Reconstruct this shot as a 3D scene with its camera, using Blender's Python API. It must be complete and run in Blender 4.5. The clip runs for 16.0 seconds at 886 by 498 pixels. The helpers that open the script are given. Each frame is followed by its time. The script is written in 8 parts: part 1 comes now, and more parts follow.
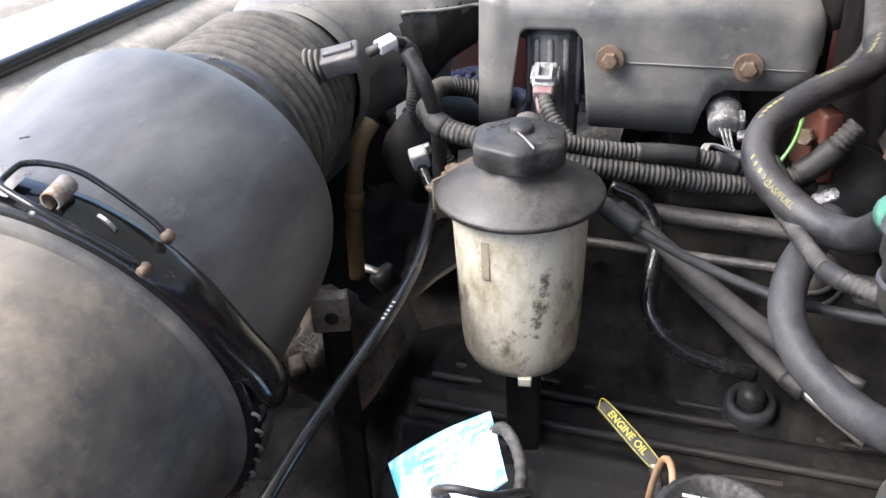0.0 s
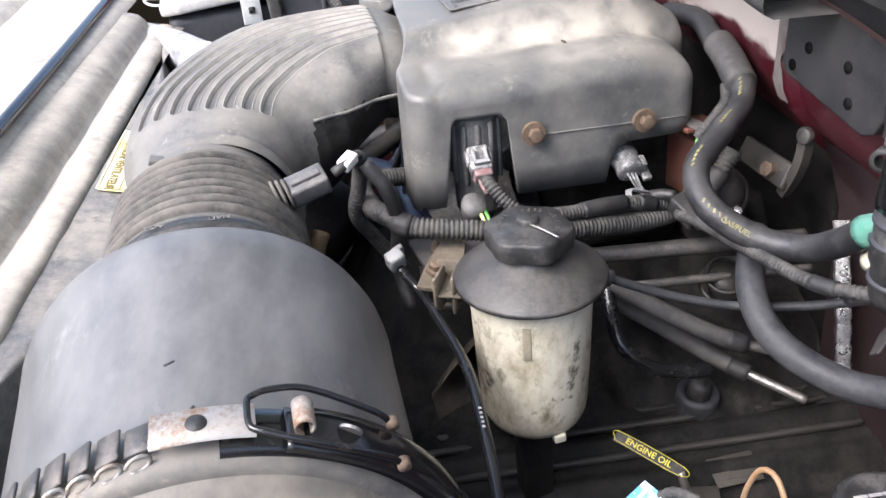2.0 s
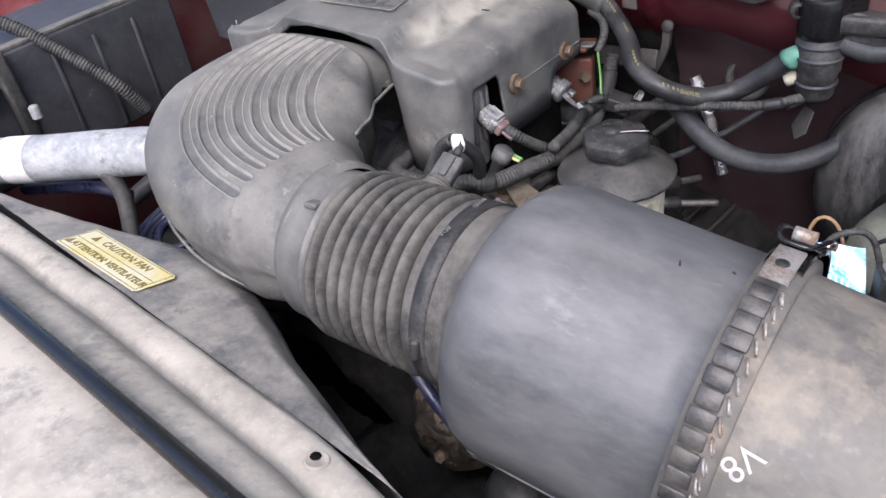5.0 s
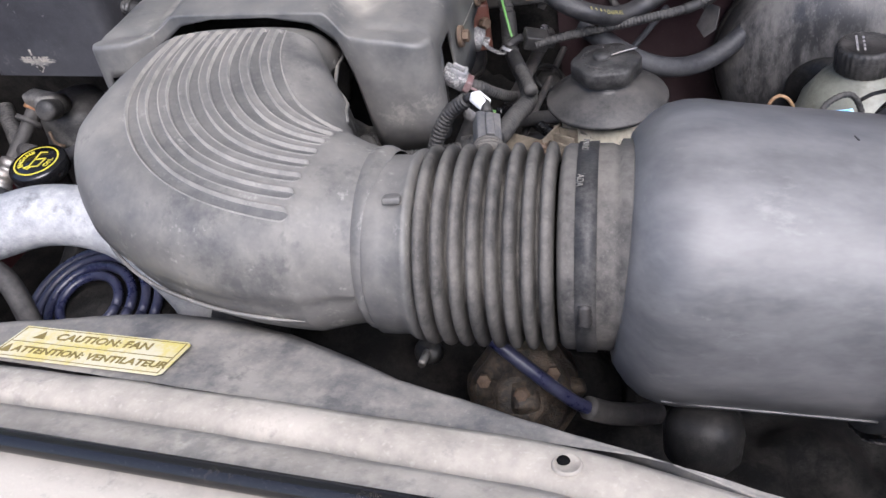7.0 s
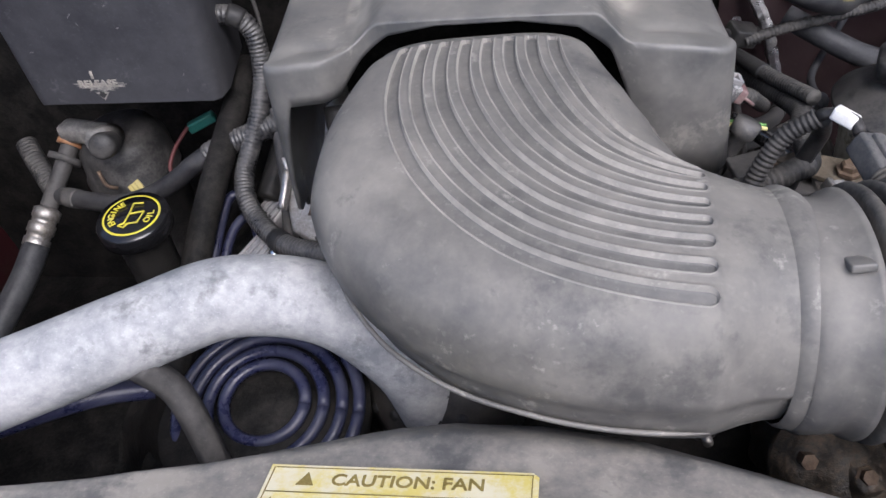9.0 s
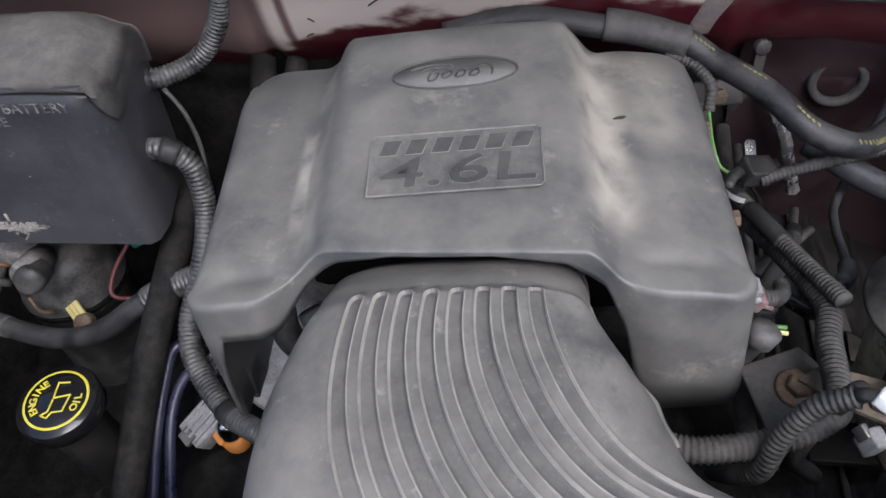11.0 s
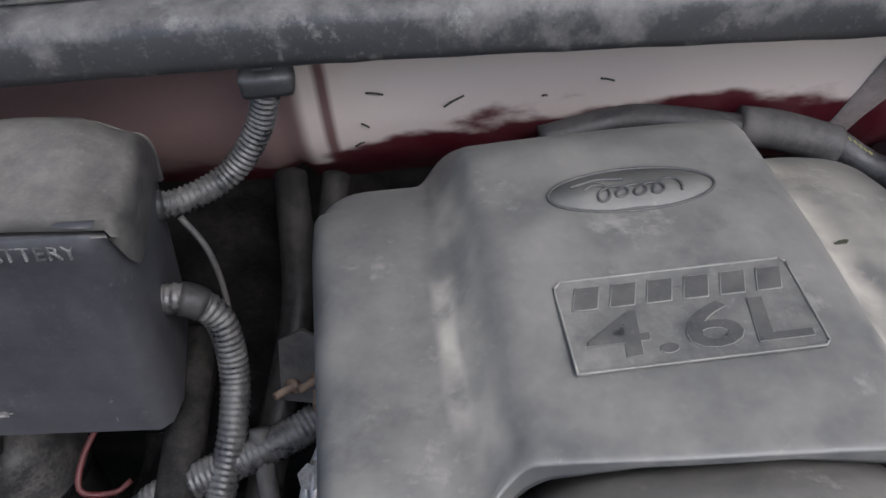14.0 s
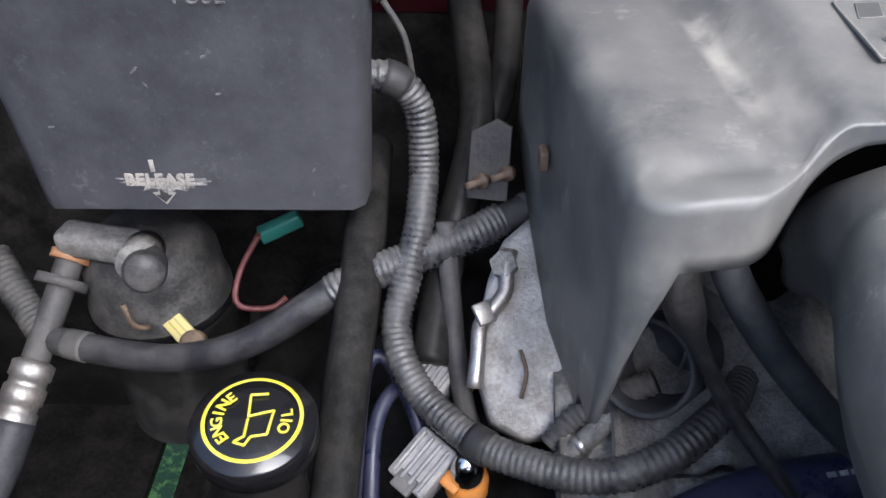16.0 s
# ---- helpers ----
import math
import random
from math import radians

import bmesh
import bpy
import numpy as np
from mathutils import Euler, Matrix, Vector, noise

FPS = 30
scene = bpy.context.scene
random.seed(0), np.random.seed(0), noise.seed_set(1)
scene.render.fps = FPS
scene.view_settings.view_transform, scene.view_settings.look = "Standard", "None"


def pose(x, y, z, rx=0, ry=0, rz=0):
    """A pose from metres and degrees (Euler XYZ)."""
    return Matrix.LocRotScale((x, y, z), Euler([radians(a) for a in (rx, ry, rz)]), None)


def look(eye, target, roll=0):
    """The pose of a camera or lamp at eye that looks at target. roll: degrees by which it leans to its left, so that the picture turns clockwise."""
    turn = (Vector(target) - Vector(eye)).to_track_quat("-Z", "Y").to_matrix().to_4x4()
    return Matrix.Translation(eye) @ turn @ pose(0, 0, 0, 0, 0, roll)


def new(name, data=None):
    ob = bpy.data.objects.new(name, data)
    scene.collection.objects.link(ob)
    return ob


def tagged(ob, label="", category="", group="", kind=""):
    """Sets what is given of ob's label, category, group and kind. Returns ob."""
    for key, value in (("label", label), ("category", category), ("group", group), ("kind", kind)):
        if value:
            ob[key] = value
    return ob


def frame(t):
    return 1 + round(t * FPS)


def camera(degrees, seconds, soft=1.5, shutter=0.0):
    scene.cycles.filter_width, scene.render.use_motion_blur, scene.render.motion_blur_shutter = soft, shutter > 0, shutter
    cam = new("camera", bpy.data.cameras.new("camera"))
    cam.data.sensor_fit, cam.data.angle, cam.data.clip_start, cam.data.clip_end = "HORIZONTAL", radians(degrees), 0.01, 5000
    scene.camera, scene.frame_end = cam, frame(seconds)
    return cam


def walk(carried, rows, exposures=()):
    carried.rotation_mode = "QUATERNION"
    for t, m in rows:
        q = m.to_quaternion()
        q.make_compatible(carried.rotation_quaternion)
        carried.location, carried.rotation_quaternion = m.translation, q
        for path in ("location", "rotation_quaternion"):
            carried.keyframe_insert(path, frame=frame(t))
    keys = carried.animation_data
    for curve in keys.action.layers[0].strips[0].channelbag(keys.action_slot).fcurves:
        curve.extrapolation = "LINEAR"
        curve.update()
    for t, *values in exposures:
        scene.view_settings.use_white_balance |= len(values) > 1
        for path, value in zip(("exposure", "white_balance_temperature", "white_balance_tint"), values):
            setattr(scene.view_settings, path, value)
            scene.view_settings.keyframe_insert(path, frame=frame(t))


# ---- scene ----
cam = camera(56.2, 16.0)
PATH = [
    (0, (0.0240, 0.0713, 1.1746), (-1.6010, -0.5188, 0.1696), -3.3),
    (0.5, (0.0234, 0.0643, 1.1786), (-1.6518, -0.4416, 0.2086), -2.1),
    (1, (0.0386, 0.0347, 1.1946), (-1.6547, -0.3157, 0.1906), -2.7),
    (1.5, (0.0453, -0.0212, 1.2206), (-1.6846, -0.1250, 0.2226), -2.7),
    (2, (0.0428, -0.1094, 1.2436), (-1.6772, 0.0039, 0.2286), -5.4),
    (2.5, (0.0326, -0.1737, 1.2596), (-1.6490, 0.1820, 0.2376), -7.0),
    (3, (0.0423, -0.2399, 1.2726), (-1.5949, 0.2542, 0.2366), -8.2),
    (3.5, (0.0559, -0.3286, 1.2886), (-1.4868, 0.3754, 0.2276), -7.8),
    (4, (0.0549, -0.4119, 1.3106), (-1.3964, 0.4059, 0.2036), -9.3),
    (4.5, (0.0237, -0.4752, 1.3196), (-1.3868, 0.4120, 0.2136), -9.7),
    (4.7, (-0.0033, -0.4947, 1.3246), (-1.3532, 0.4690, 0.2066), -9.7),
    (6.8, (-0.2806, -0.5996, 1.3156), (-0.9251, 0.7945, 0.0346), -10.9),
    (7, (-0.2917, -0.6106, 1.3166), (-0.9178, 0.7968, 0.0406), -11.3),
    (7.5, (-0.3780, -0.5883, 1.2936), (-0.8970, 0.8671, 0.0226), -10.0),
    (8, (-0.4850, -0.5629, 1.2896), (-0.9151, 0.8870, -0.0204), -10.3),
    (8.2, (-0.5279, -0.5598, 1.2876), (-0.9240, 0.8989, -0.0224), -9.3),
    (10.3, (-0.6026, -0.4381, 1.3386), (-0.9502, 0.9607, -0.0484), -9.5),
    (10.5, (-0.5945, -0.4157, 1.3486), (-0.9445, 0.9682, -0.0524), -9.2),
    (11, (-0.5872, -0.3511, 1.3616), (-0.9346, 0.9773, -0.0934), -10.0),
    (11.5, (-0.5946, -0.2921, 1.3776), (-0.9766, 1.0104, -0.0914), -12.7),
    (12, (-0.6046, -0.2389, 1.3716), (-0.9534, 1.1267, -0.0474), -11.3),
    (12.5, (-0.6290, -0.2115, 1.3516), (-0.8702, 1.2292, -0.0134), -7.2),
    (13, (-0.6659, -0.2190, 1.3446), (-0.8438, 1.2528, 0.0026), -6.5),
    (13.5, (-0.7093, -0.2309, 1.3246), (-0.8221, 1.2588, -0.0054), -5.3),
    (14, (-0.7367, -0.2443, 1.2976), (-0.8004, 1.2758, -0.0014), -4.0),
    (14.5, (-0.7638, -0.2648, 1.2706), (-0.8356, 1.2852, 0.0086), -3.2),
    (15, (-0.7925, -0.2811, 1.2506), (-0.8822, 1.2716, -0.0064), -2.8),
    (15.5, (-0.8246, -0.2911, 1.2226), (-0.8904, 1.2483, -0.0514), -2.0),
    (16, (-0.8436, -0.3214, 1.2086), (-0.9081, 1.2208, -0.0644), -1.2),
]
EXPOSURES = [(0.0, 2.14, 6190, 12), (1.5, 2.02, 6140, 12), (2.5, 1.63, 6090, 13), (3.0, 1.58, 6040, 13), (3.5, 1.25, 5990, 14), (4.5, 1.08, 5940, 15), (7.0, 1.10, 5890, 15), (8.0, 0.84, 5940, 15),
             (10.5, 0.76, 5840, 13), (11.5, 0.62, 5890, 12), (12.5, 0.52, 5890, 12), (13.5, 0.55, 5860, 11), (14.5, 0.88, 5840, 11), (16.0, 1.45, 5790, 11)]
walk(cam, [(t, look(eye, target, roll)) for t, eye, target, roll in PATH], EXPOSURES)

# ---- world and light ----
world = bpy.data.worlds.new("sky")
scene.world = world
world.use_nodes = True
wn = world.node_tree.nodes
sky = wn.new("ShaderNodeTexSky")
sky.sky_type = "NISHITA"
sky.sun_disc = False
sky.sun_elevation, sky.sun_rotation = radians(50), radians(150)
sky.air_density, sky.dust_density, sky.ozone_density = 1.0, 4.0, 1.0
world.node_tree.links.new(sky.outputs[0], wn["Background"].inputs[0])
wn["Background"].inputs[1].default_value = 0.15
sun = new("sun", bpy.data.lights.new("sun", "SUN"))
sun.data.energy, sun.data.angle, sun.data.color = 1.5, radians(40), (1.0, 0.975, 0.945)
sun.matrix_world = look((0.75, -1.65, 3.3), (-0.5, 0, 0.9))


# ---- materials ----
def surf(name, base, dust=None, amount=0.5, rough=0.6, dust_rough=0.85, metal=0.0, scale=18.0, bump=0.25,
         fine=6.0, settle=0.0, coat=0.0, stretch=(1, 1, 1), contrast=0.13, specks=0.18):
    m = bpy.data.materials.new(name)
    m.use_nodes = True
    t = m.node_tree
    n, link = t.nodes, t.links.new
    b = n["Principled BSDF"]
    co = n.new("ShaderNodeTexCoord")
    mp = n.new("ShaderNodeMapping")
    mp.inputs["Scale"].default_value = stretch
    link(co.outputs["Object"], mp.inputs[0])

    def tex(s, detail=5.0, r=0.6):
        k = n.new("ShaderNodeTexNoise")
        k.inputs["Scale"].default_value, k.inputs["Detail"].default_value, k.inputs["Roughness"].default_value = s, detail, r
        link(mp.outputs[0], k.inputs["Vector"])
        return k

    def math_node(op, a, c):
        k = n.new("ShaderNodeMath")
        k.operation = op
        for i, v in enumerate((a, c)):
            if not isinstance(v, (int, float)):
                link(v, k.inputs[i])
            else:
                k.inputs[i].default_value = v
        return k.outputs[0]

    big, small = tex(scale), tex(scale * fine, 4.0, 0.7)
    value = math_node("ADD", math_node("MULTIPLY", big.outputs[0], 0.6), math_node("MULTIPLY", small.outputs[0], 0.4))
    if settle:
        g = n.new("ShaderNodeNewGeometry")
        s = n.new("ShaderNodeSeparateXYZ")
        link(g.outputs["Normal"], s.inputs[0])
        value = math_node("ADD", value, math_node("MULTIPLY", s.outputs[2], settle))
    ramp = n.new("ShaderNodeMapRange")
    ramp.clamp = True
    lo = 0.5 + (0.5 - amount) * 0.5 + settle * 0.6
    ramp.inputs["From Min"].default_value, ramp.inputs["From Max"].default_value = lo - contrast, lo + contrast
    link(value, ramp.inputs["Value"])
    mix = n.new("ShaderNodeMix")
    mix.data_type = "RGBA"
    mix.inputs["A"].default_value = (*base, 1)
    mix.inputs["B"].default_value = (*(dust or [v * 1.35 + 0.01 for v in base]), 1)
    link(ramp.outputs[0], mix.inputs["Factor"])
    grit = tex(scale * fine * 5.0, 2.0, 0.5)
    gr = n.new("ShaderNodeMapRange")
    gr.inputs["From Min"].default_value, gr.inputs["From Max"].default_value = 0.60, 0.74
    gr.inputs["To Max"].default_value = specks
    link(grit.outputs[0], gr.inputs["Value"])
    top = n.new("ShaderNodeMix")
    top.data_type = "RGBA"
    link(gr.outputs[0], top.inputs["Factor"])
    link(mix.outputs["Result"], top.inputs["A"])
    top.inputs["B"].default_value = (*[min(0.8, v * 1.5 + 0.03) for v in (dust or base)], 1)
    link(top.outputs["Result"], b.inputs["Base Color"])
    rm = n.new("ShaderNodeMapRange")
    rm.inputs["To Min"].default_value, rm.inputs["To Max"].default_value = rough, dust_rough
    link(ramp.outputs[0], rm.inputs["Value"])
    link(rm.outputs[0], b.inputs["Roughness"])
    b.inputs["Metallic"].default_value = metal
    b.inputs["Coat Weight"].default_value = coat
    bp = n.new("ShaderNodeBump")
    bp.inputs["Strength"].default_value, bp.inputs["Distance"].default_value = bump, 0.0015
    link(small.outputs[0], bp.inputs["Height"])
    link(bp.outputs[0], b.inputs["Normal"])
    return m


M_COVER = surf("dusty_black_plastic", (0.070, 0.071, 0.072), (0.205, 0.195, 0.175), 0.42, 0.34, 0.72, scale=8, settle=0.1, bump=0.08, contrast=0.2, fine=4.0, specks=0.07)
M_DUCT = surf("dusty_grey_plastic", (0.066, 0.065, 0.064), (0.205, 0.193, 0.172), 0.5, 0.4, 0.75, scale=9, settle=0.12, bump=0.1, contrast=0.16, fine=5.0, specks=0.1)
M_GROOVE = surf("groove_plastic", (0.074, 0.073, 0.071), (0.17, 0.162, 0.15), 0.45, 0.5, 0.85, scale=12)
M_BELLOW = surf("bellows_rubber", (0.032, 0.031, 0.030), (0.135, 0.125, 0.112), 0.55, 0.6, 0.85, scale=22, bump=0.15, settle=0.1)
M_CAN = surf("canister_plastic", (0.056, 0.056, 0.059), (0.195, 0.191, 0.188), 0.46, 0.42, 0.55, scale=7, bump=0.03, contrast=0.16, fine=5.0, specks=0.05, stretch=(0.5, 1, 1.3))
M_CANBODY = surf("canister_body_plastic", (0.068, 0.066, 0.064), (0.21, 0.187, 0.155), 0.52, 0.42, 0.8, scale=9, settle=0.08, bump=0.08, contrast=0.2, fine=4.0)
M_STRAP = surf("black_painted_steel", (0.008, 0.008, 0.009), (0.05, 0.040, 0.032), 0.12, 0.14, 0.5, scale=40, bump=0.05)
M_RUST = surf("rusty_steel", (0.070, 0.046, 0.032), (0.18, 0.13, 0.09), 0.5, 0.6, 0.8, metal=0.3, scale=90)
M_STEEL = surf("dull_steel", (0.42, 0.41, 0.40), (0.22, 0.19, 0.16), 0.4, 0.35, 0.7, metal=0.85, scale=60)
M_ALLOY = surf("cast_aluminium", (0.40, 0.39, 0.375), (0.22, 0.205, 0.18), 0.4, 0.45, 0.75, metal=0.6, scale=70, bump=0.6)
M_RESIN = surf("yellowed_white_plastic", (0.64, 0.605, 0.49), (0.28, 0.235, 0.14), 0.40, 0.35, 0.6, contrast=0.1, scale=22, bump=0.1, stretch=(1, 1, 0.6))
M_LID = surf("black_lid_plastic", (0.020, 0.020, 0.020), (0.085, 0.079, 0.072), 0.40, 0.36, 0.75, scale=45, settle=0.1)
M_CAP = surf("black_cap_plastic", (0.022, 0.022, 0.022), (0.09, 0.085, 0.08), 0.35, 0.4, 0.75, scale=60)
M_HOSE = surf("rubber_hose", (0.022, 0.023, 0.027), (0.065, 0.066, 0.068), 0.45, 0.48, 0.75, scale=35)
M_HOSEGREY = surf("dusty_rubber_hose", (0.028, 0.027, 0.027), (0.088, 0.083, 0.078), 0.5, 0.6, 0.85, scale=30)
M_LOOM = surf("loom_conduit", (0.018, 0.018, 0.019), (0.085, 0.081, 0.075), 0.5, 0.5, 0.8, scale=60, settle=0.08)
M_WIRE = surf("black_cable", (0.018, 0.018, 0.019), (0.07, 0.065, 0.06), 0.35, 0.35, 0.7, scale=50)
M_PALEHOSE = surf("chalky_radiator_hose", (0.19, 0.20, 0.215), (0.42, 0.42, 0.42), 0.55, 0.55, 0.85, scale=20, bump=0.2, contrast=0.12)
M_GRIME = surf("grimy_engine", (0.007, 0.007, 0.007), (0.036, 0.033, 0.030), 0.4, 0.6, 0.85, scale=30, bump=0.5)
M_VALVE = surf("valve_cover_plastic", (0.011, 0.011, 0.011), (0.035, 0.032, 0.029), 0.38, 0.3, 0.8, scale=30)
M_RED = surf("red_body_paint", (0.12, 0.009, 0.015), (0.17, 0.07, 0.067), 0.34, 0.35, 0.7, scale=14, settle=0.1)

# heavier settle pales the dusty tops and darkens faces, painting in overhead light
M_COWL = surf("cowl_plastic", (0.028, 0.028, 0.030), (0.165, 0.158, 0.15), 0.43, 0.42, 0.85, scale=15, contrast=0.12, fine=5.0, specks=0.12, settle=0.16)
M_SILVER = surf("silver_paint", (0.52, 0.52, 0.56), (0.46, 0.46, 0.49), 0.4, 0.3, 0.5, metal=0.3, scale=20, bump=0.0, specks=0.0)
M_FINGER = surf("pleated_steel", (0.05, 0.05, 0.053), (0.15, 0.135, 0.12), 0.45, 0.4, 0.7, metal=0.5, scale=80)
M_BLACK = surf("rubber_seal", (0.012, 0.012, 0.013), (0.04, 0.038, 0.036), 0.4, 0.55, 0.8, scale=40)
M_SHROUD = surf("shroud_plastic", (0.10, 0.10, 0.10), (0.27, 0.25, 0.22), 0.5, 0.45, 0.85, scale=13, settle=0.1, contrast=0.1)
M_TAN = surf("dusty_support_panel", (0.22, 0.2, 0.175), (0.45, 0.41, 0.35), 0.55, 0.55, 0.85, scale=9, settle=0.08)
M_BOX = surf("fuse_box_plastic", (0.025, 0.025, 0.030), (0.078, 0.078, 0.083), 0.42, 0.40, 0.70, scale=10, contrast=0.22, specks=0.1)
M_BOXTOP = surf("dusty_fuse_box_lid", (0.034, 0.033, 0.033), (0.15, 0.14, 0.125), 0.46, 0.45, 0.85, scale=13, settle=0.12)
M_BOXWORN = surf("worn_fuse_box_lettering", (0.055, 0.055, 0.057), (0.20, 0.195, 0.19), 0.48, 0.55, 0.8, scale=110, contrast=0.06)
M_YELLOW = surf("yellow_label", (0.60, 0.51, 0.15), (0.64, 0.60, 0.44), 0.52, 0.28, 0.45, scale=38, bump=0.05, contrast=0.07)
M_INK = surf("label_ink", (0.16, 0.12, 0.03), (0.3, 0.24, 0.08), 0.35, 0.6, 0.8, scale=80, bump=0.0)
M_CYAN = surf("blue_tag", (0.11, 0.42, 0.78), (0.70, 0.82, 0.92), 0.42, 0.3, 0.35, contrast=0.07, scale=45, bump=0.05, stretch=(0.5, 1.6, 1))
M_WHITE = surf("white_plastic", (0.78, 0.78, 0.76), (0.6, 0.58, 0.53), 0.35, 0.4, 0.7, scale=50, bump=0.05)
M_CONN = surf("grey_connector", (0.20, 0.20, 0.21), (0.36, 0.35, 0.34), 0.45, 0.5, 0.75, scale=90)
M_DUSTPLUG = surf("grimy_grey_plug", (0.09, 0.09, 0.092), (0.38, 0.37, 0.36), 0.45, 0.35, 0.75, scale=110, contrast=0.05)
M_PINKWIRE = surf("faded_red_wire", (0.17, 0.085, 0.085), (0.25, 0.20, 0.19), 0.45, 0.5, 0.7, scale=90)
M_BRACE = surf("dusty_rusty_bracket", (0.070, 0.055, 0.038), (0.17, 0.145, 0.11), 0.45, 0.6, 0.85, scale=60, bump=0.4)
M_EMBOSS = surf("embossed_plastic", (0.066, 0.066, 0.066), (0.175, 0.167, 0.151), 0.45, 0.45, 0.8, scale=16)
M_LOOMDARK = surf("glossy_loom_conduit", (0.020, 0.020, 0.022), (0.125, 0.121, 0.115), 0.48, 0.26, 0.6, scale=50, settle=0.08)
M_DARKCONN = surf("dark_connector", (0.06, 0.062, 0.066), (0.16, 0.15, 0.14), 0.45, 0.45, 0.75, scale=70)
M_GREEN = surf("green_plastic", (0.06, 0.20, 0.15), (0.16, 0.28, 0.22), 0.4, 0.4, 0.6, scale=60)
M_LIME = surf("green_wire", (0.10, 0.28, 0.06), (0.20, 0.30, 0.14), 0.4, 0.4, 0.6, scale=60)
M_BLUE = surf("dark_blue_tube", (0.014, 0.016, 0.045), (0.045, 0.048, 0.075), 0.4, 0.25, 0.6, scale=40)
M_ORANGE = surf("orange_plastic", (0.6, 0.22, 0.03), (0.45, 0.2, 0.06), 0.4, 0.45, 0.7, scale=60)
M_PAINTYELLOW = surf("yellow_print", (0.58, 0.50, 0.03), (0.42, 0.38, 0.13), 0.3, 0.5, 0.7, scale=120, bump=0.0)
M_GLOSSHOSE = surf("glossy_black_rubber", (0.012, 0.012, 0.013), (0.030, 0.029, 0.028), 0.30, 0.20, 0.4, scale=30, bump=0.02, specks=0.02)
M_BROWN = surf("tan_wire", (0.26, 0.15, 0.075), (0.34, 0.25, 0.17), 0.4, 0.5, 0.7, scale=60)
M_SCRAPE = surf("pale_scrape", (0.30, 0.275, 0.24), (0.20, 0.19, 0.17), 0.4, 0.7, 0.85, scale=60)
M_GRASS = surf("grass", (0.02, 0.06, 0.005), (0.16, 0.28, 0.045), 0.45, 0.7, 0.8, scale=26, fine=5.0, bump=1.0, contrast=0.05)
M_CASTDARK = surf("dirty_cast_metal", (0.10, 0.098, 0.094), (0.31, 0.295, 0.27), 0.45, 0.5, 0.8, metal=0.2, scale=60, bump=0.8)
M_BRACKET = surf("cowl_end_plastic", (0.016, 0.016, 0.018), (0.042, 0.040, 0.039), 0.45, 0.5, 0.8, scale=16)
M_EDGE = surf("rubbed_groove_edge", (0.11, 0.107, 0.10), (0.27, 0.255, 0.23), 0.6, 0.5, 0.75, scale=14, bump=0.08)
M_PANELEDGE = surf("pale_panel_edge", (0.13, 0.128, 0.12), (0.24, 0.23, 0.205), 0.5, 0.5, 0.8, scale=30, bump=0.05)
M_PRINTDIM = surf("faded_yellow_print", (0.30, 0.27, 0.08), (0.10, 0.095, 0.06), 0.55, 0.55, 0.75, scale=150, bump=0.0)
M_RUSTPALE = surf("rust_stained_zinc", (0.34, 0.32, 0.30), (0.20, 0.12, 0.07), 0.42, 0.4, 0.75, metal=0.4, scale=70, contrast=0.08)
M_AMBER = surf("amber_seal", (0.28, 0.12, 0.05), (0.30, 0.18, 0.10), 0.45, 0.5, 0.75, scale=80)
M_TEAL = surf("teal_plastic", (0.015, 0.12, 0.10), (0.04, 0.16, 0.13), 0.4, 0.45, 0.7, scale=60)
M_DULLRED = surf("dull_red_wire", (0.075, 0.012, 0.014), (0.10, 0.035, 0.032), 0.4, 0.5, 0.7, scale=60)
M_FENDER = surf("grimy_red_inner_fender", (0.055, 0.007, 0.011), (0.075, 0.035, 0.033), 0.42, 0.45, 0.75, scale=14)
M_SMEAR = surf("rubbed_smear", (0.050, 0.050, 0.053), (0.36, 0.335, 0.30), 0.50, 0.5, 0.85, scale=110, contrast=0.10, bump=0.1)
M_LETTER = surf("dark_letter_plastic", (0.040, 0.040, 0.041), (0.10, 0.096, 0.088), 0.45, 0.4, 0.8, scale=16)
M_FUELHOSE = surf("dark_fuel_hose", (0.016, 0.016, 0.018), (0.062, 0.060, 0.058), 0.42, 0.42, 0.8, scale=50, settle=0.08)
M_DARKSTEEL = surf("grimy_dark_steel", (0.035, 0.033, 0.032), (0.085, 0.077, 0.068), 0.42, 0.45, 0.8, metal=0.3, scale=50, bump=0.4)
# maroon darkened towards black: the bay's deep shade is in the colour
M_FIREWALL = surf("grimy_shaded_maroon", (0.018, 0.007, 0.009), (0.050, 0.032, 0.033), 0.42, 0.45, 0.8, scale=9, contrast=0.15)
M_DRUM = surf("dusty_drum_paint", (0.028, 0.028, 0.029), (0.13, 0.125, 0.118), 0.46, 0.4, 0.85, scale=16, contrast=0.08, stretch=(1, 1, 0.4))
M_TAGYELLOW = surf("tag_yellow", (0.50, 0.42, 0.13), (0.42, 0.37, 0.20), 0.5, 0.35, 0.6, scale=60, bump=0.1)
M_TAGPRINT = surf("faded_tag_print", (0.28, 0.235, 0.085), None, 0.5, 0.5, 0.7, scale=60)
M_SEAM = surf("dusty_seam_sealer", (0.15, 0.125, 0.115), (0.25, 0.215, 0.195), 0.5, 0.6, 0.85, scale=40)
M_HOLE = surf("unlit_hole", (0.002, 0.002, 0.002), None, 0.5, 1.0, 1.0, scale=30, bump=0.0, specks=0.0)
M_OCHRE = surf("ochre_plastic", (0.15, 0.09, 0.035), (0.10, 0.07, 0.04), 0.5, 0.5, 0.8, scale=40)
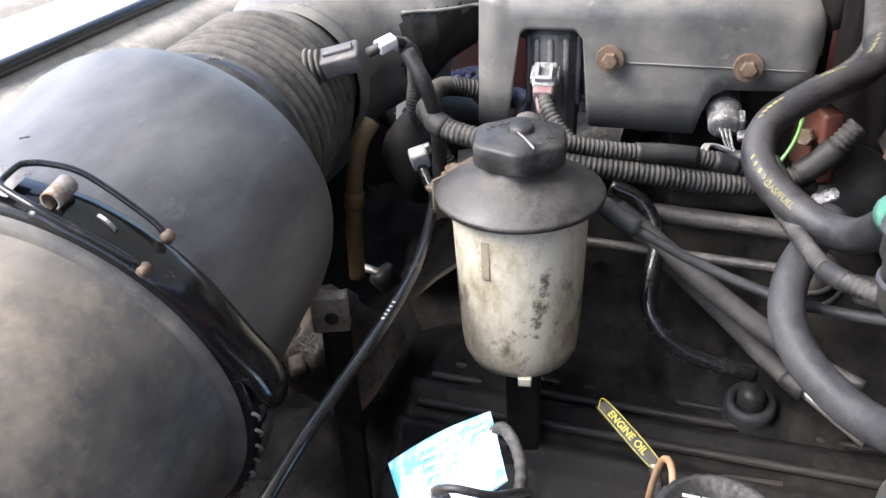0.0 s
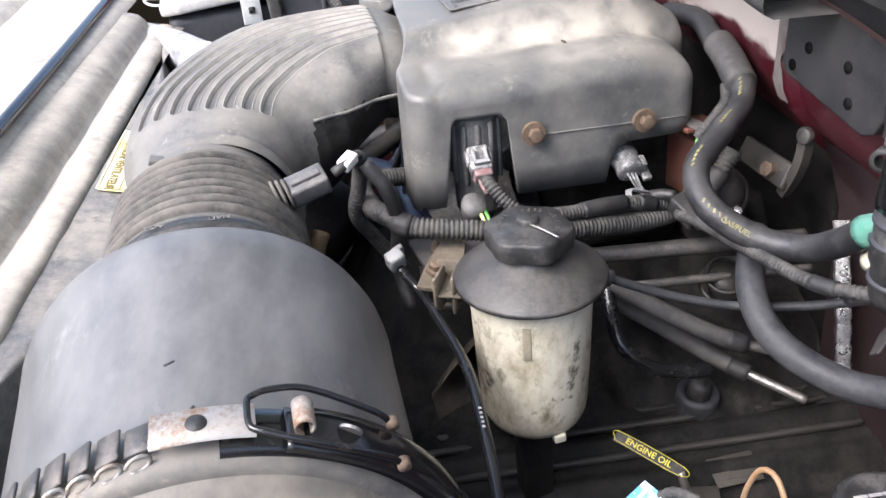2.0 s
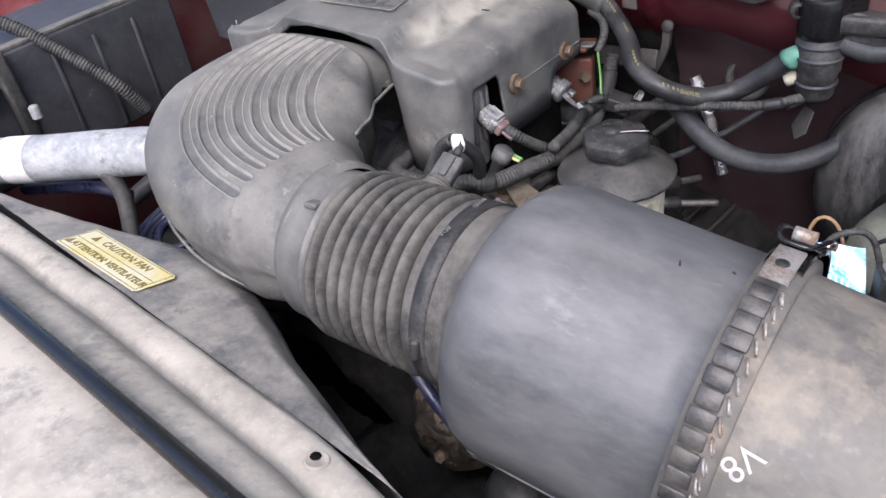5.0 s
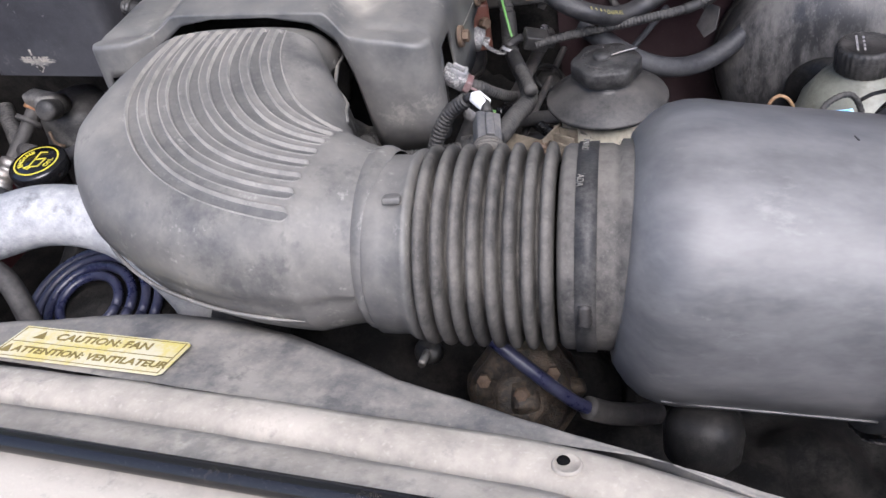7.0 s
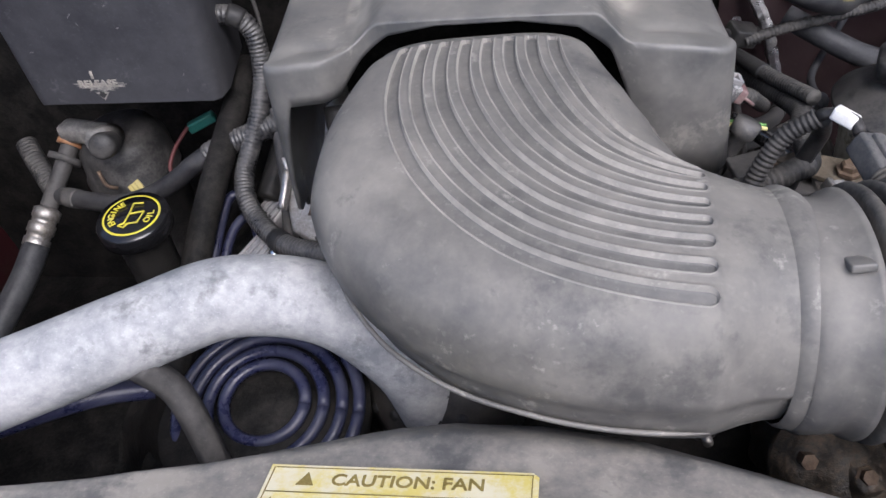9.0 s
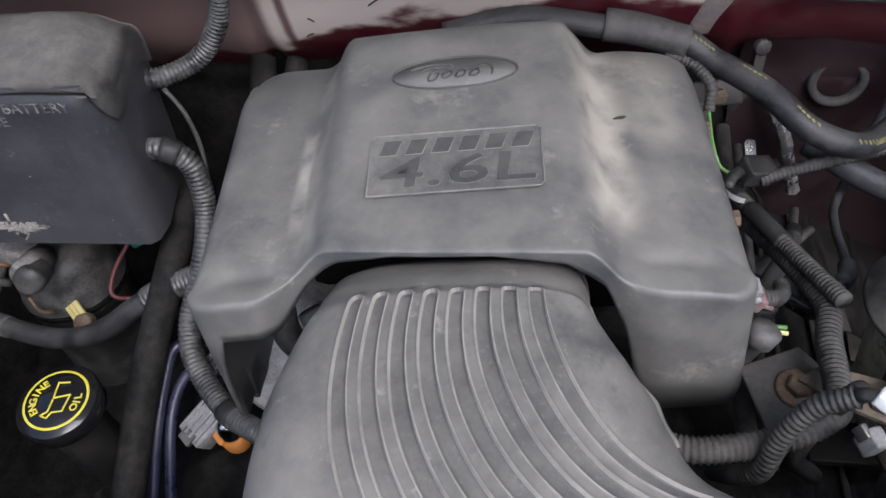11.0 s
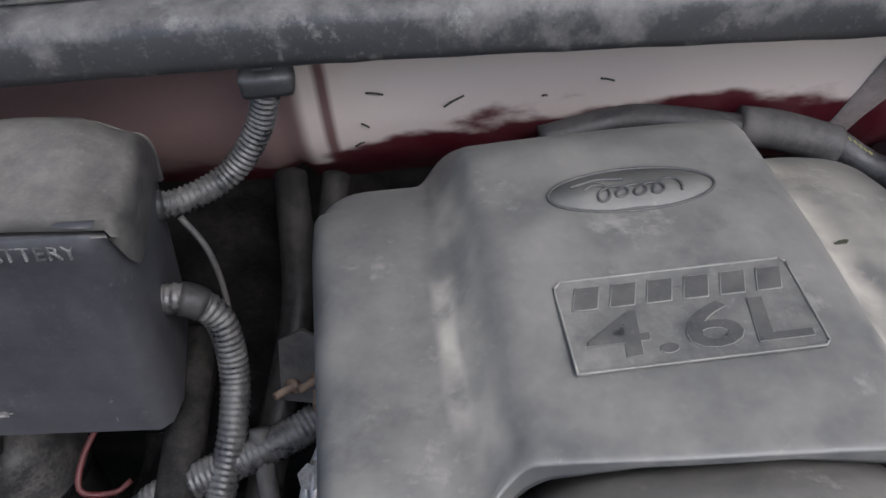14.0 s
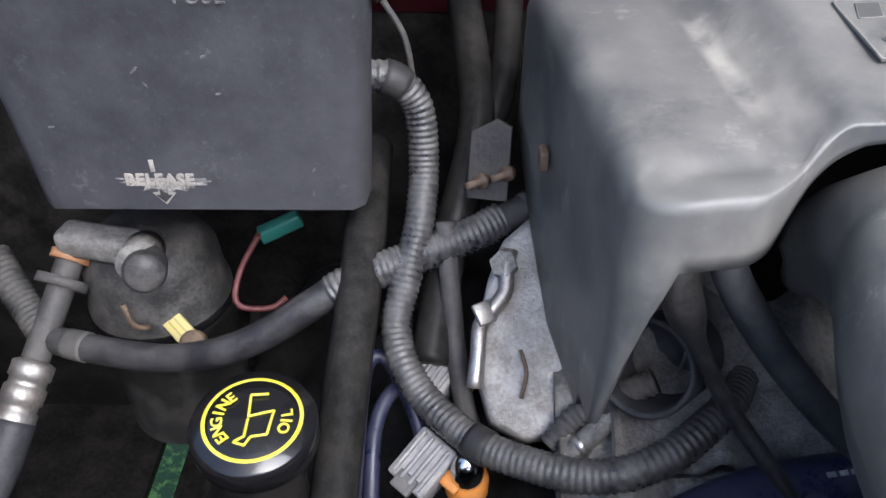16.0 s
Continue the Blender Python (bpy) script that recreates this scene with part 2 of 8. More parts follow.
M_RIDGE = surf("dusty_ridge", (0.020, 0.019, 0.018), (0.060, 0.055, 0.050), 0.45, 0.5, 0.85, scale=40, stretch=(1, 0.3, 1))
M_STICKER = surf("brown_sticker", (0.040, 0.035, 0.030), (0.070, 0.062, 0.055), 0.5, 0.6, 0.85, scale=60)
M_CREAM = surf("cream_plastic", (0.62, 0.58, 0.46), (0.45, 0.4, 0.3), 0.4, 0.4, 0.6, scale=60)
M_OILY = surf("oily_dirt", (0.022, 0.019, 0.016), (0.13, 0.10, 0.07), 0.42, 0.35, 0.85, scale=45, bump=1.0, contrast=0.09)
M_SCARLET = surf("scarlet_plastic", (0.45, 0.02, 0.03), (0.4, 0.1, 0.1), 0.35, 0.35, 0.6, scale=60)
M_CHROME = surf("polished_steel", (0.7, 0.7, 0.7), (0.5, 0.48, 0.45), 0.3, 0.12, 0.4, metal=1.0, scale=60, bump=0.05)
M_FOIL = surf("crumpled_foil", (0.72, 0.72, 0.73), (0.24, 0.235, 0.23), 0.42, 0.22, 0.5, metal=0.95, scale=90, bump=1.0)
M_PALEYELLOW = surf("pale_yellow_wire", (0.62, 0.55, 0.25), None, 0.4, 0.45, 0.7, scale=60)
M_PALEDUST = surf("dust_pale_plastic", (0.30, 0.29, 0.28), (0.50, 0.48, 0.45), 0.5, 0.5, 0.8, scale=25)
M_LEAF = surf("dry_leaf", (0.03, 0.032, 0.018), None, 0.5, 0.6, 0.8, scale=200)


def shelf_material():
    """Red paint with pale dust lying above a wavering line."""
    m = surf("dusty_red_shelf", (0.060, 0.0045, 0.010), (0.085, 0.024, 0.027), 0.4, 0.4, 0.65, scale=20)
    n, link = m.node_tree.nodes, m.node_tree.links.new
    b = n["Principled BSDF"]
    red = b.inputs["Base Color"].links[0].from_socket
    co = n.new("ShaderNodeTexCoord")
    xyz = n.new("ShaderNodeSeparateXYZ")
    link(co.outputs["Object"], xyz.inputs[0])
    wav = n.new("ShaderNodeTexNoise")
    wav.inputs["Scale"].default_value, wav.inputs["Detail"].default_value = 11.0, 6.0
    mp = n.new("ShaderNodeMapping")
    mp.inputs["Scale"].default_value = (1.0, 1.0, 2.2)
    link(co.outputs["Object"], mp.inputs[0])
    link(mp.outputs[0], wav.inputs["Vector"])
    amp = n.new("ShaderNodeMapRange")
    amp.inputs["From Min"].default_value, amp.inputs["From Max"].default_value = 0.3, 0.7
    amp.inputs["To Min"].default_value, amp.inputs["To Max"].default_value = -0.017, 0.017
    link(wav.outputs[0], amp.inputs["Value"])
    ad = n.new("ShaderNodeMath")
    drop = n.new("ShaderNodeMapRange")
    drop.interpolation_type = "SMOOTHSTEP"
    drop.inputs["From Min"].default_value, drop.inputs["From Max"].default_value = -0.86, -0.70
    drop.inputs["To Min"].default_value, drop.inputs["To Max"].default_value = 0.046, -0.004
    link(xyz.outputs[0], drop.inputs["Value"])
    fall = n.new("ShaderNodeMath")
    link(xyz.outputs[2], fall.inputs[0])
    link(drop.outputs[0], fall.inputs[1])
    link(fall.outputs[0], ad.inputs[0])
    link(amp.outputs[0], ad.inputs[1])
    zf = n.new("ShaderNodeMapRange")
    zf.interpolation_type = "SMOOTHSTEP"
    zf.inputs["From Min"].default_value, zf.inputs["From Max"].default_value = 1.031, 1.041
    link(ad.outputs[0], zf.inputs["Value"])
    xf = n.new("ShaderNodeMapRange")
    xf.interpolation_type = "SMOOTHSTEP"
    xf.inputs["From Min"].default_value, xf.inputs["From Max"].default_value = -0.492, -0.500
    xf.inputs["To Min"].default_value = 0.12
    link(xyz.outputs[0], xf.inputs["Value"])
    lf = n.new("ShaderNodeMapRange")
    lf.interpolation_type = "SMOOTHSTEP"
    lf.inputs["From Min"].default_value, lf.inputs["From Max"].default_value = -0.838, -0.828
    lf.inputs["To Min"].default_value = 0.22
    link(xyz.outputs[0], lf.inputs["Value"])
    off = n.new("ShaderNodeMath")
    off.inputs[1].default_value = 0.817
    link(xyz.outputs[0], off.inputs[0])
    gap = n.new("ShaderNodeMath")
    gap.operation = "ABSOLUTE"
    link(off.outputs[0], gap.inputs[0])
    crease = n.new("ShaderNodeMapRange")
    crease.inputs["From Min"].default_value, crease.inputs["From Max"].default_value = 0.0015, 0.0055
    crease.inputs["To Min"].default_value = 0.15
    link(gap.outputs[0], crease.inputs["Value"])
    both = n.new("ShaderNodeMath")
    both.operation = "MULTIPLY"
    link(lf.outputs[0], both.inputs[0])
    link(crease.outputs[0], both.inputs[1])
    sides = n.new("ShaderNodeMath")
    sides.operation = "MULTIPLY"
    link(both.outputs[0], sides.inputs[0])
    link(xf.outputs[0], sides.inputs[1])
    mul = n.new("ShaderNodeMath")
    mul.operation = "MULTIPLY"
    link(zf.outputs[0], mul.inputs[0])
    link(sides.outputs[0], mul.inputs[1])
    lim = n.new("ShaderNodeMath")
    lim.operation = "MULTIPLY"
    lim.inputs[1].default_value = 0.92
    link(mul.outputs[0], lim.inputs[0])
    mix = n.new("ShaderNodeMix")
    mix.data_type = "RGBA"
    link(lim.outputs[0], mix.inputs["Factor"])
    link(red, mix.inputs["A"])
    mix.inputs["B"].default_value = (0.62, 0.54, 0.48, 1)
    link(mix.outputs["Result"], b.inputs["Base Color"])
    return m


def streaked(m, places, pale):
    """Pale rubbed streaks along y on a material, at (x, half width, y from, y to) in the part's own metres."""
    n, link = m.node_tree.nodes, m.node_tree.links.new
    b = n["Principled BSDF"]
    co = n.new("ShaderNodeTexCoord")
    rot = n.new("ShaderNodeMapping")
    rot.inputs["Rotation"].default_value = (0, 0, -radians(6.0))
    link(co.outputs["Object"], rot.inputs[0])
    wob = n.new("ShaderNodeTexNoise")
    wob.inputs["Scale"].default_value, wob.inputs["Detail"].default_value = 28.0, 6.0
    link(rot.outputs[0], wob.inputs["Vector"])
    xyz = n.new("ShaderNodeSeparateXYZ")
    link(rot.outputs[0], xyz.inputs[0])
    last = b.inputs["Base Color"].links[0].from_socket

    def op(kind, a, c):
        k = n.new("ShaderNodeMath")
        k.operation = kind
        for i, v in enumerate((a, c)):
            if isinstance(v, (int, float)):
                k.inputs[i].default_value = v
            else:
                link(v, k.inputs[i])
        return k.outputs[0]

    def ramp(v, lo, hi):
        k = n.new("ShaderNodeMapRange")
        k.interpolation_type = "SMOOTHSTEP"
        k.inputs["From Min"].default_value, k.inputs["From Max"].default_value = lo, hi
        link(v, k.inputs["Value"])
        return k.outputs[0]
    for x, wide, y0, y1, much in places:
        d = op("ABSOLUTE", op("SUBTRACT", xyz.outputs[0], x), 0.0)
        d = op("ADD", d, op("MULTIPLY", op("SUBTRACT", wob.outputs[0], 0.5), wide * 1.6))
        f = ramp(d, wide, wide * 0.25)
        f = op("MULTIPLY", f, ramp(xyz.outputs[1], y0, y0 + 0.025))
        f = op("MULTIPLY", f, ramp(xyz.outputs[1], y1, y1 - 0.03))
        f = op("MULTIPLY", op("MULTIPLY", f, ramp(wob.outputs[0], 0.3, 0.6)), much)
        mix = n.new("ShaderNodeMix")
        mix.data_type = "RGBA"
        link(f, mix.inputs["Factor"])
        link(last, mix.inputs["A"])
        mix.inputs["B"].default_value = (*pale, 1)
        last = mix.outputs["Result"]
    link(last, b.inputs["Base Color"])
    return m


M_CAN.node_tree.nodes["Principled BSDF"].inputs["Specular IOR Level"].default_value = 0.6
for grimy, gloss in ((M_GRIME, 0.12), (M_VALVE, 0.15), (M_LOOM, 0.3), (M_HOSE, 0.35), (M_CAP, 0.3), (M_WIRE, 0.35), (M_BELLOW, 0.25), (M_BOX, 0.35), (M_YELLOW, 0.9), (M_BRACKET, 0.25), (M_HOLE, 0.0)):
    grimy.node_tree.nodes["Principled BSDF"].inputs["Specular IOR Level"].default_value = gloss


def scuffed(m, colour, scale, low, much, stretch=(1, 1, 1), soft=0.12):
    """Worn patches with ragged edges laid over a material's colour."""
    n, link = m.node_tree.nodes, m.node_tree.links.new
    b = n["Principled BSDF"]
    co = n.new("ShaderNodeTexCoord")
    mp = n.new("ShaderNodeMapping")
    mp.inputs["Scale"].default_value, mp.inputs["Location"].default_value = stretch, (3.1, 1.7, 0.4)
    link(co.outputs["Object"], mp.inputs[0])
    patch, ragged = n.new("ShaderNodeTexNoise"), n.new("ShaderNodeTexNoise")
    for k, s in ((patch, scale), (ragged, scale * 7)):
        k.inputs["Scale"].default_value, k.inputs["Detail"].default_value, k.inputs["Roughness"].default_value = s, 6.0, 0.65
        link(mp.outputs[0], k.inputs["Vector"])
    add = n.new("ShaderNodeMath")
    add.operation = "MULTIPLY_ADD"
    add.inputs[1].default_value = 0.45
    link(ragged.outputs[0], add.inputs[0])
    link(patch.outputs[0], add.inputs[2])
    ramp = n.new("ShaderNodeMapRange")
    ramp.inputs["From Min"].default_value, ramp.inputs["From Max"].default_value = low + 0.225, low + 0.225 + soft
    ramp.inputs["To Max"].default_value = much
    link(add.outputs[0], ramp.inputs["Value"])
    mix = n.new("ShaderNodeMix")
    mix.data_type = "RGBA"
    link(ramp.outputs[0], mix.inputs["Factor"])
    link(b.inputs["Base Color"].links[0].from_socket, mix.inputs["A"])
    mix.inputs["B"].default_value = (*colour, 1)
    link(mix.outputs["Result"], b.inputs["Base Color"])


scuffed(M_CANBODY, (0.055, 0.054, 0.054), 13, 0.50, 0.85, (0.6, 1, 1), 0.2)
scuffed(M_CANBODY, (0.30, 0.25, 0.19), 10, 0.55, 0.6, (1, 1, 1), 0.16)
scuffed(M_CAN, (0.27, 0.262, 0.25), 26, 0.62, 0.45, (0.5, 1, 1), 0.16)
scuffed(M_CAN, (0.04, 0.041, 0.044), 12, 0.56, 0.3, (0.4, 1, 1), 0.3)
scuffed(M_SHROUD, (0.075, 0.076, 0.078), 16, 0.54, 0.7)
scuffed(M_TAN, (0.16, 0.155, 0.145), 14, 0.56, 0.6)
scuffed(M_DUCT, (0.045, 0.045, 0.047), 15, 0.58, 0.6)
scuffed(M_DUCT, (0.36, 0.345, 0.31), 40, 0.62, 0.5)
scuffed(M_COVER, (0.32, 0.305, 0.27), 22, 0.60, 0.45)
scuffed(M_COVER, (0.06, 0.06, 0.061), 12, 0.58, 0.5)
scuffed(M_COWL, (0.20, 0.195, 0.185), 24, 0.60, 0.6)
scuffed(M_BOX, (0.16, 0.158, 0.155), 30, 0.64, 0.5)
scuffed(M_RESIN, (0.14, 0.12, 0.075), 24, 0.54, 0.85, (1, 1, 0.7))
scuffed(M_RESIN, (0.035, 0.032, 0.022), 30, 0.60, 0.85, (1, 1, 0.8), 0.08)
scuffed(M_PALEHOSE, (0.10, 0.105, 0.11), 18, 0.58, 0.7)
M_SHELF = shelf_material()
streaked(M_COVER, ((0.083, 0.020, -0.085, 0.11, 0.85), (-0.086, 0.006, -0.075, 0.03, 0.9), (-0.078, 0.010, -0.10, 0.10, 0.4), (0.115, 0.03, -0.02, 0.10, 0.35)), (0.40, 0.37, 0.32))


# ---- mesh helpers ----
SPOT = {}


def thing(name, at, label, category, group="", kind=""):
    """A top-level thing: an Empty at its base."""
    e = new(name)
    e.empty_display_size = 0.02
    e.location = at
    SPOT[e] = Vector(at)
    return tagged(e, label, category, group, kind)


def part(name, geo, material, parent=None, label="", smooth=True, at=None):
    """One mesh object from (verts, faces) or a bmesh in world metres, under a thing or a part."""
    base = SPOT[parent] if parent else Vector(at if at is not None else (0, 0, 0))
    me = bpy.data.meshes.new(name)
    if isinstance(geo, tuple):
        v, f = geo
        me.from_pydata([tuple(Vector(p) - base) for p in v], [], f)
    else:
        bmesh.ops.translate(geo, verts=geo.verts, vec=-base)
        geo.to_mesh(me)
        geo.free()
    me.update()
    if smooth:
        me.shade_smooth()
    me.materials.append(material)
    ob = new(name, me)
    if parent:
        ob.parent = parent
    else:
        ob.location = base
    SPOT[ob] = base
    return tagged(ob, label)


def solo(name, geo, material, label, category, group="", kind="", smooth=True):
    """A thing that is a single mesh."""
    pts = geo[0] if isinstance(geo, tuple) else [v.co for v in geo.verts]
    lo = [min(p[i] for p in pts) for i in range(3)]
    hi = [max(p[i] for p in pts) for i in range(3)]
    ob = part(name, geo, material, None, label, smooth, ((lo[0] + hi[0]) / 2, (lo[1] + hi[1]) / 2, lo[2]))
    return tagged(ob, label, category, group, kind)


def merge(*geos):
    v, f = [], []
    for gv, gf in geos:
        k = len(v)
        v += list(gv)
        f += [tuple(i + k for i in q) for q in gf]
    return v, f


def box(size, m, bevel=0.002, seg=2):
    bm = bmesh.new()
    bmesh.ops.create_cube(bm, size=1)
    bmesh.ops.scale(bm, vec=size, verts=bm.verts)
    if bevel:
        bmesh.ops.bevel(bm, geom=bm.edges[:], offset=bevel, segments=seg, affect="EDGES", profile=0.6)
    bmesh.ops.transform(bm, matrix=m, verts=bm.verts)
    return as_geo(bm)


def as_geo(bm):
    bm.verts.index_update()
    g = [v.co.copy() for v in bm.verts], [tuple(v.index for v in f.verts) for f in bm.faces]
    bm.free()
    return g


def lathe(profile, m, n=48, lobes=0, depth=0.0):
    """Turns (radius, height) pairs about z, then places them by m. lobes: a wavy rim."""
    v, f = [], []
    for r, h in profile:
        for i in range(n):
            a = 2 * math.pi * i / n
            k = r * (1 + depth * math.cos(lobes * a)) if lobes and r > 0 else r
            v.append(m @ Vector((k * math.cos(a), k * math.sin(a), h)))
    for j in range(len(profile) - 1):
        for i in range(n):
            f.append((j * n + i, j * n + (i + 1) % n, (j + 1) * n + (i + 1) % n, (j + 1) * n + i))
    return v, f


def axis(at, way, roll=0):
    """The pose whose z runs along way."""
    q = Vector(way).to_track_quat("Z", "Y").to_matrix().to_4x4()
    return Matrix.Translation(at) @ q @ pose(0, 0, 0, 0, 0, roll)


def spline(points, step=0.003):
    """Catmull-Rom through the points, evenly resampled."""
    p = [Vector(q) for q in points]
    p = [2 * p[0] - p[1]] + p + [2 * p[-1] - p[-2]]
    dense = []
    for i in range(1, len(p) - 2):
        for k in range(24):
            t = k / 24
            dense.append(0.5 * ((2 * p[i]) + (p[i + 1] - p[i - 1]) * t + (2 * p[i - 1] - 5 * p[i] + 4 * p[i + 1] - p[i + 2]) * t * t
                                + (3 * p[i] - p[i - 1] - 3 * p[i + 1] + p[i + 2]) * t ** 3))
    dense.append(p[-2])
    total = sum((a - b).length for a, b in zip(dense, dense[1:]))
    count = max(2, round(total / step))
    out, acc, j = [dense[0]], 0.0, 0
    for k in range(1, count):
        goal = total * k / count
        while j < len(dense) - 2 and acc + (dense[j + 1] - dense[j]).length < goal:
            acc += (dense[j + 1] - dense[j]).length
            j += 1
        seg = (dense[j + 1] - dense[j])
        out.append(dense[j] + seg * ((goal - acc) / max(seg.length, 1e-9)))
    out.append(dense[-1])
    return out


def tube(points, radius, n=12, step=0.004, ribs=0.0, rib=0.12, cap=True):
    """A hose along the points; ribs: the pitch of a corrugated conduit; radius: a number or a function of 0..1."""
    if ribs:
        step = ribs / 4
    line = spline(points, step)
    v, f = [], []
    up = Vector((0.13, 0.21, 0.97)).normalized()
    for i, q in enumerate(line):
        way = (line[min(i + 1, len(line) - 1)] - line[max(i - 1, 0)]).normalized()
        up = (up - way * up.dot(way)).normalized()
        side = way.cross(up)
        r = radius(i / (len(line) - 1)) if callable(radius) else radius
        if ribs:
            r *= (1, 1, 1 - rib, 1 - rib)[i % 4]
        for k in range(n):
            a = 2 * math.pi * k / n
            v.append(q + side * (r * math.cos(a)) + up * (r * math.sin(a)))
    for i in range(len(line) - 1):
        for k in range(n):
            f.append((i * n + k, i * n + (k + 1) % n, (i + 1) * n + (k + 1) % n, (i + 1) * n + k))
    if cap:
        f.append(tuple(reversed(range(n))))
        f.append(tuple(range((len(line) - 1) * n, len(line) * n)))
    return v, f


def letters(text, size, m, depth=0.0006, space=1.0, shear=0.0, bold=0.0, outline=0.0):
    """Raised letters in the xy plane of m, centred; outline: the radius of a round edging instead."""
    c = bpy.data.curves.new("letters", "FONT")
    c.body, c.size, c.extrude, c.align_x, c.align_y = text, size, depth, "CENTER", "CENTER"
    c.space_character, c.shear, c.offset, c.resolution_u = space, shear, bold, 3
    if outline:
        c.fill_mode, c.bevel_depth, c.bevel_resolution = "NONE", outline, 1
    o = bpy.data.objects.new("letters", c)
    me = bpy.data.meshes.new_from_object(o)
    g = [m @ v.co for v in me.vertices], [tuple(p.vertices) for p in me.polygons]
    bpy.data.objects.remove(o)
    bpy.data.curves.remove(c)
    bpy.data.meshes.remove(me)
    return g


def slab(outline, thick, m, bevel=0.0):
    """A plate with an (x, y) outline, thick along -z."""
    bm = bmesh.new()
    face = bm.faces.new([bm.verts.new((x, y, 0)) for x, y in outline])
    ext = bmesh.ops.extrude_face_region(bm, geom=[face])
    bmesh.ops.translate(bm, verts=[e for e in ext["geom"] if isinstance(e, bmesh.types.BMVert)], vec=(0, 0, -thick))
    bmesh.ops.recalc_face_normals(bm, faces=bm.faces[:])
    if bevel:
        bmesh.ops.bevel(bm, geom=bm.edges[:], offset=bevel, segments=2, affect="EDGES", profile=0.6)
    bmesh.ops.transform(bm, matrix=m, verts=bm.verts)
    return as_geo(bm)


def sheet(rows, thick=0.0):
    """A skin over a grid of points (rows of equal length); thick: depth straight down."""
    w, h = len(rows[0]), len(rows)
    v = [Vector(p) for r in rows for p in r]
    f = [(j * w + i, j * w + i + 1, (j + 1) * w + i + 1, (j + 1) * w + i) for j in range(h - 1) for i in range(w - 1)]
    if thick:
        k = len(v)
        v += [p - Vector((0, 0, thick)) for p in v[:k]]
        f += [tuple(reversed([i + k for i in q])) for q in f[:]]
        rim = [i for i in range(w)] + [j * w + w - 1 for j in range(1, h)] + [(h - 1) * w + i for i in range(w - 2, -1, -1)] + [j * w for j in range(h - 2, 0, -1)]
        f += [(a, b, b + k, a + k) for a, b in zip(rim, rim[1:] + rim[:1])]
    return v, f


def step(a, b, x):
    t = min(1.0, max(0.0, (x - a) / (b - a)))
    return t * t * (3 - 2 * t)


def near(x, table):
    """Straight-line look-up in a table of (x, value)."""
    return float(np.interp(x, [p[0] for p in table], [p[1] for p in table]))


def hexbolt(name, at, way, r, parent, material=M_RUST):
    g = merge(lathe([(0, 0.0035), (r * 1.7, 0.0033), (r * 1.75, 0.0022), (r * 1.75, 0), (0, 0)][::-1], axis(at, way), 24),
              lathe([(r, 0.003), (r * 1.02, 0.0075), (r * 0.9, 0.0085), (0, 0.0086)], axis(at, way), 6))
    return part(name, g, material, parent, "rusty hex bolt", smooth=False)


# ---- setting ----
def plane_grid(x0, x1, y0, y1, z, nx, ny, wob=0.0):
    return sheet([[(x0 + (x1 - x0) * i / nx, y0 + (y1 - y0) * j / ny, z + wob * noise.noise(Vector((i * 0.7, j * 0.7, z))))
                   for i in range(nx + 1)] for j in range(ny + 1)])


tagged(part("ground", plane_grid(-60, 60, -60, 60, 0, 60, 60, 0.02), M_GRASS), "short green grass lawn under the truck", "ground", kind="structure")

# firewall: near-black low down, the dusty red shelf under the cowl above it
rows = []
for y, z in ((0.262, 0.50), (0.240, 0.70), (0.228, 0.93), (0.215, 0.975), (0.205, 0.992)):
    rows.append([(x, y + 0.004 * noise.noise(Vector((x * 9, z * 9, 0))), z) for x in np.linspace(-1.5, 0.35, 90)])
tagged(part("wall_firewall", sheet(rows), M_GRIME), "near-black firewall deep behind the engine", "wall", kind="structure")
# driver-side panel, its shade painted into the maroon
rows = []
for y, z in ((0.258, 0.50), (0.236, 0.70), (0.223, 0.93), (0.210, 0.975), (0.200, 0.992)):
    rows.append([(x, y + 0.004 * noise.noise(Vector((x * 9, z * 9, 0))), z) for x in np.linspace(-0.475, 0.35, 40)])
tagged(part("trim_firewall_panel", sheet(rows), M_FIREWALL), "grimy maroon painted firewall panel, darkened for deep shade", "wall", kind="structure")
SHELF = ((0.215, 0.975), (0.203, 0.990), (0.190, 1.006), (0.182, 1.022), (0.177, 1.045), (0.174, 1.070), (0.168, 1.092), (0.150, 1.110))


def shelf_point(x, y, z):
    bend = 0.0025 * noise.noise(Vector((x * 11, z * 9, 0))) + 0.006 * step(0.012, 0.0, abs(x + 0.845)) - 0.006 * step(0.010, 0.0, abs(x + 0.49))
    return (x, y + bend, z - 0.02 * step(-0.44, -0.2, x))


rows = [[shelf_point(x, y, z) for x in np.linspace(-1.5, 0.35, 260)] for y, z in SHELF]
tagged(part("trim_firewall_shelf", sheet(rows), M_SHELF), "red painted firewall shelf under pale dust", "trim", kind="structure")

rows = []
for y, z in SHELF[2:7]:
    mid = near(z, [(1.006, -0.513), (1.022, -0.509), (1.045, -0.500), (1.070, -0.490), (1.092, -0.482)])
    rows.append([tuple(Vector(shelf_point(mid + d, y, z)) + Vector((0, -up, up * 0.3))) for d, up in ((-0.0085, 0.0008), (-0.0075, 0.0016), (-0.003, 0.0022), (0.003, 0.0022), (0.0075, 0.0016), (0.0085, 0.0008))])
tagged(part("trim_shelf_seam", sheet(rows), M_SEAM), "dusty grey sealed seam across the firewall shelf", "trim", kind="structure")

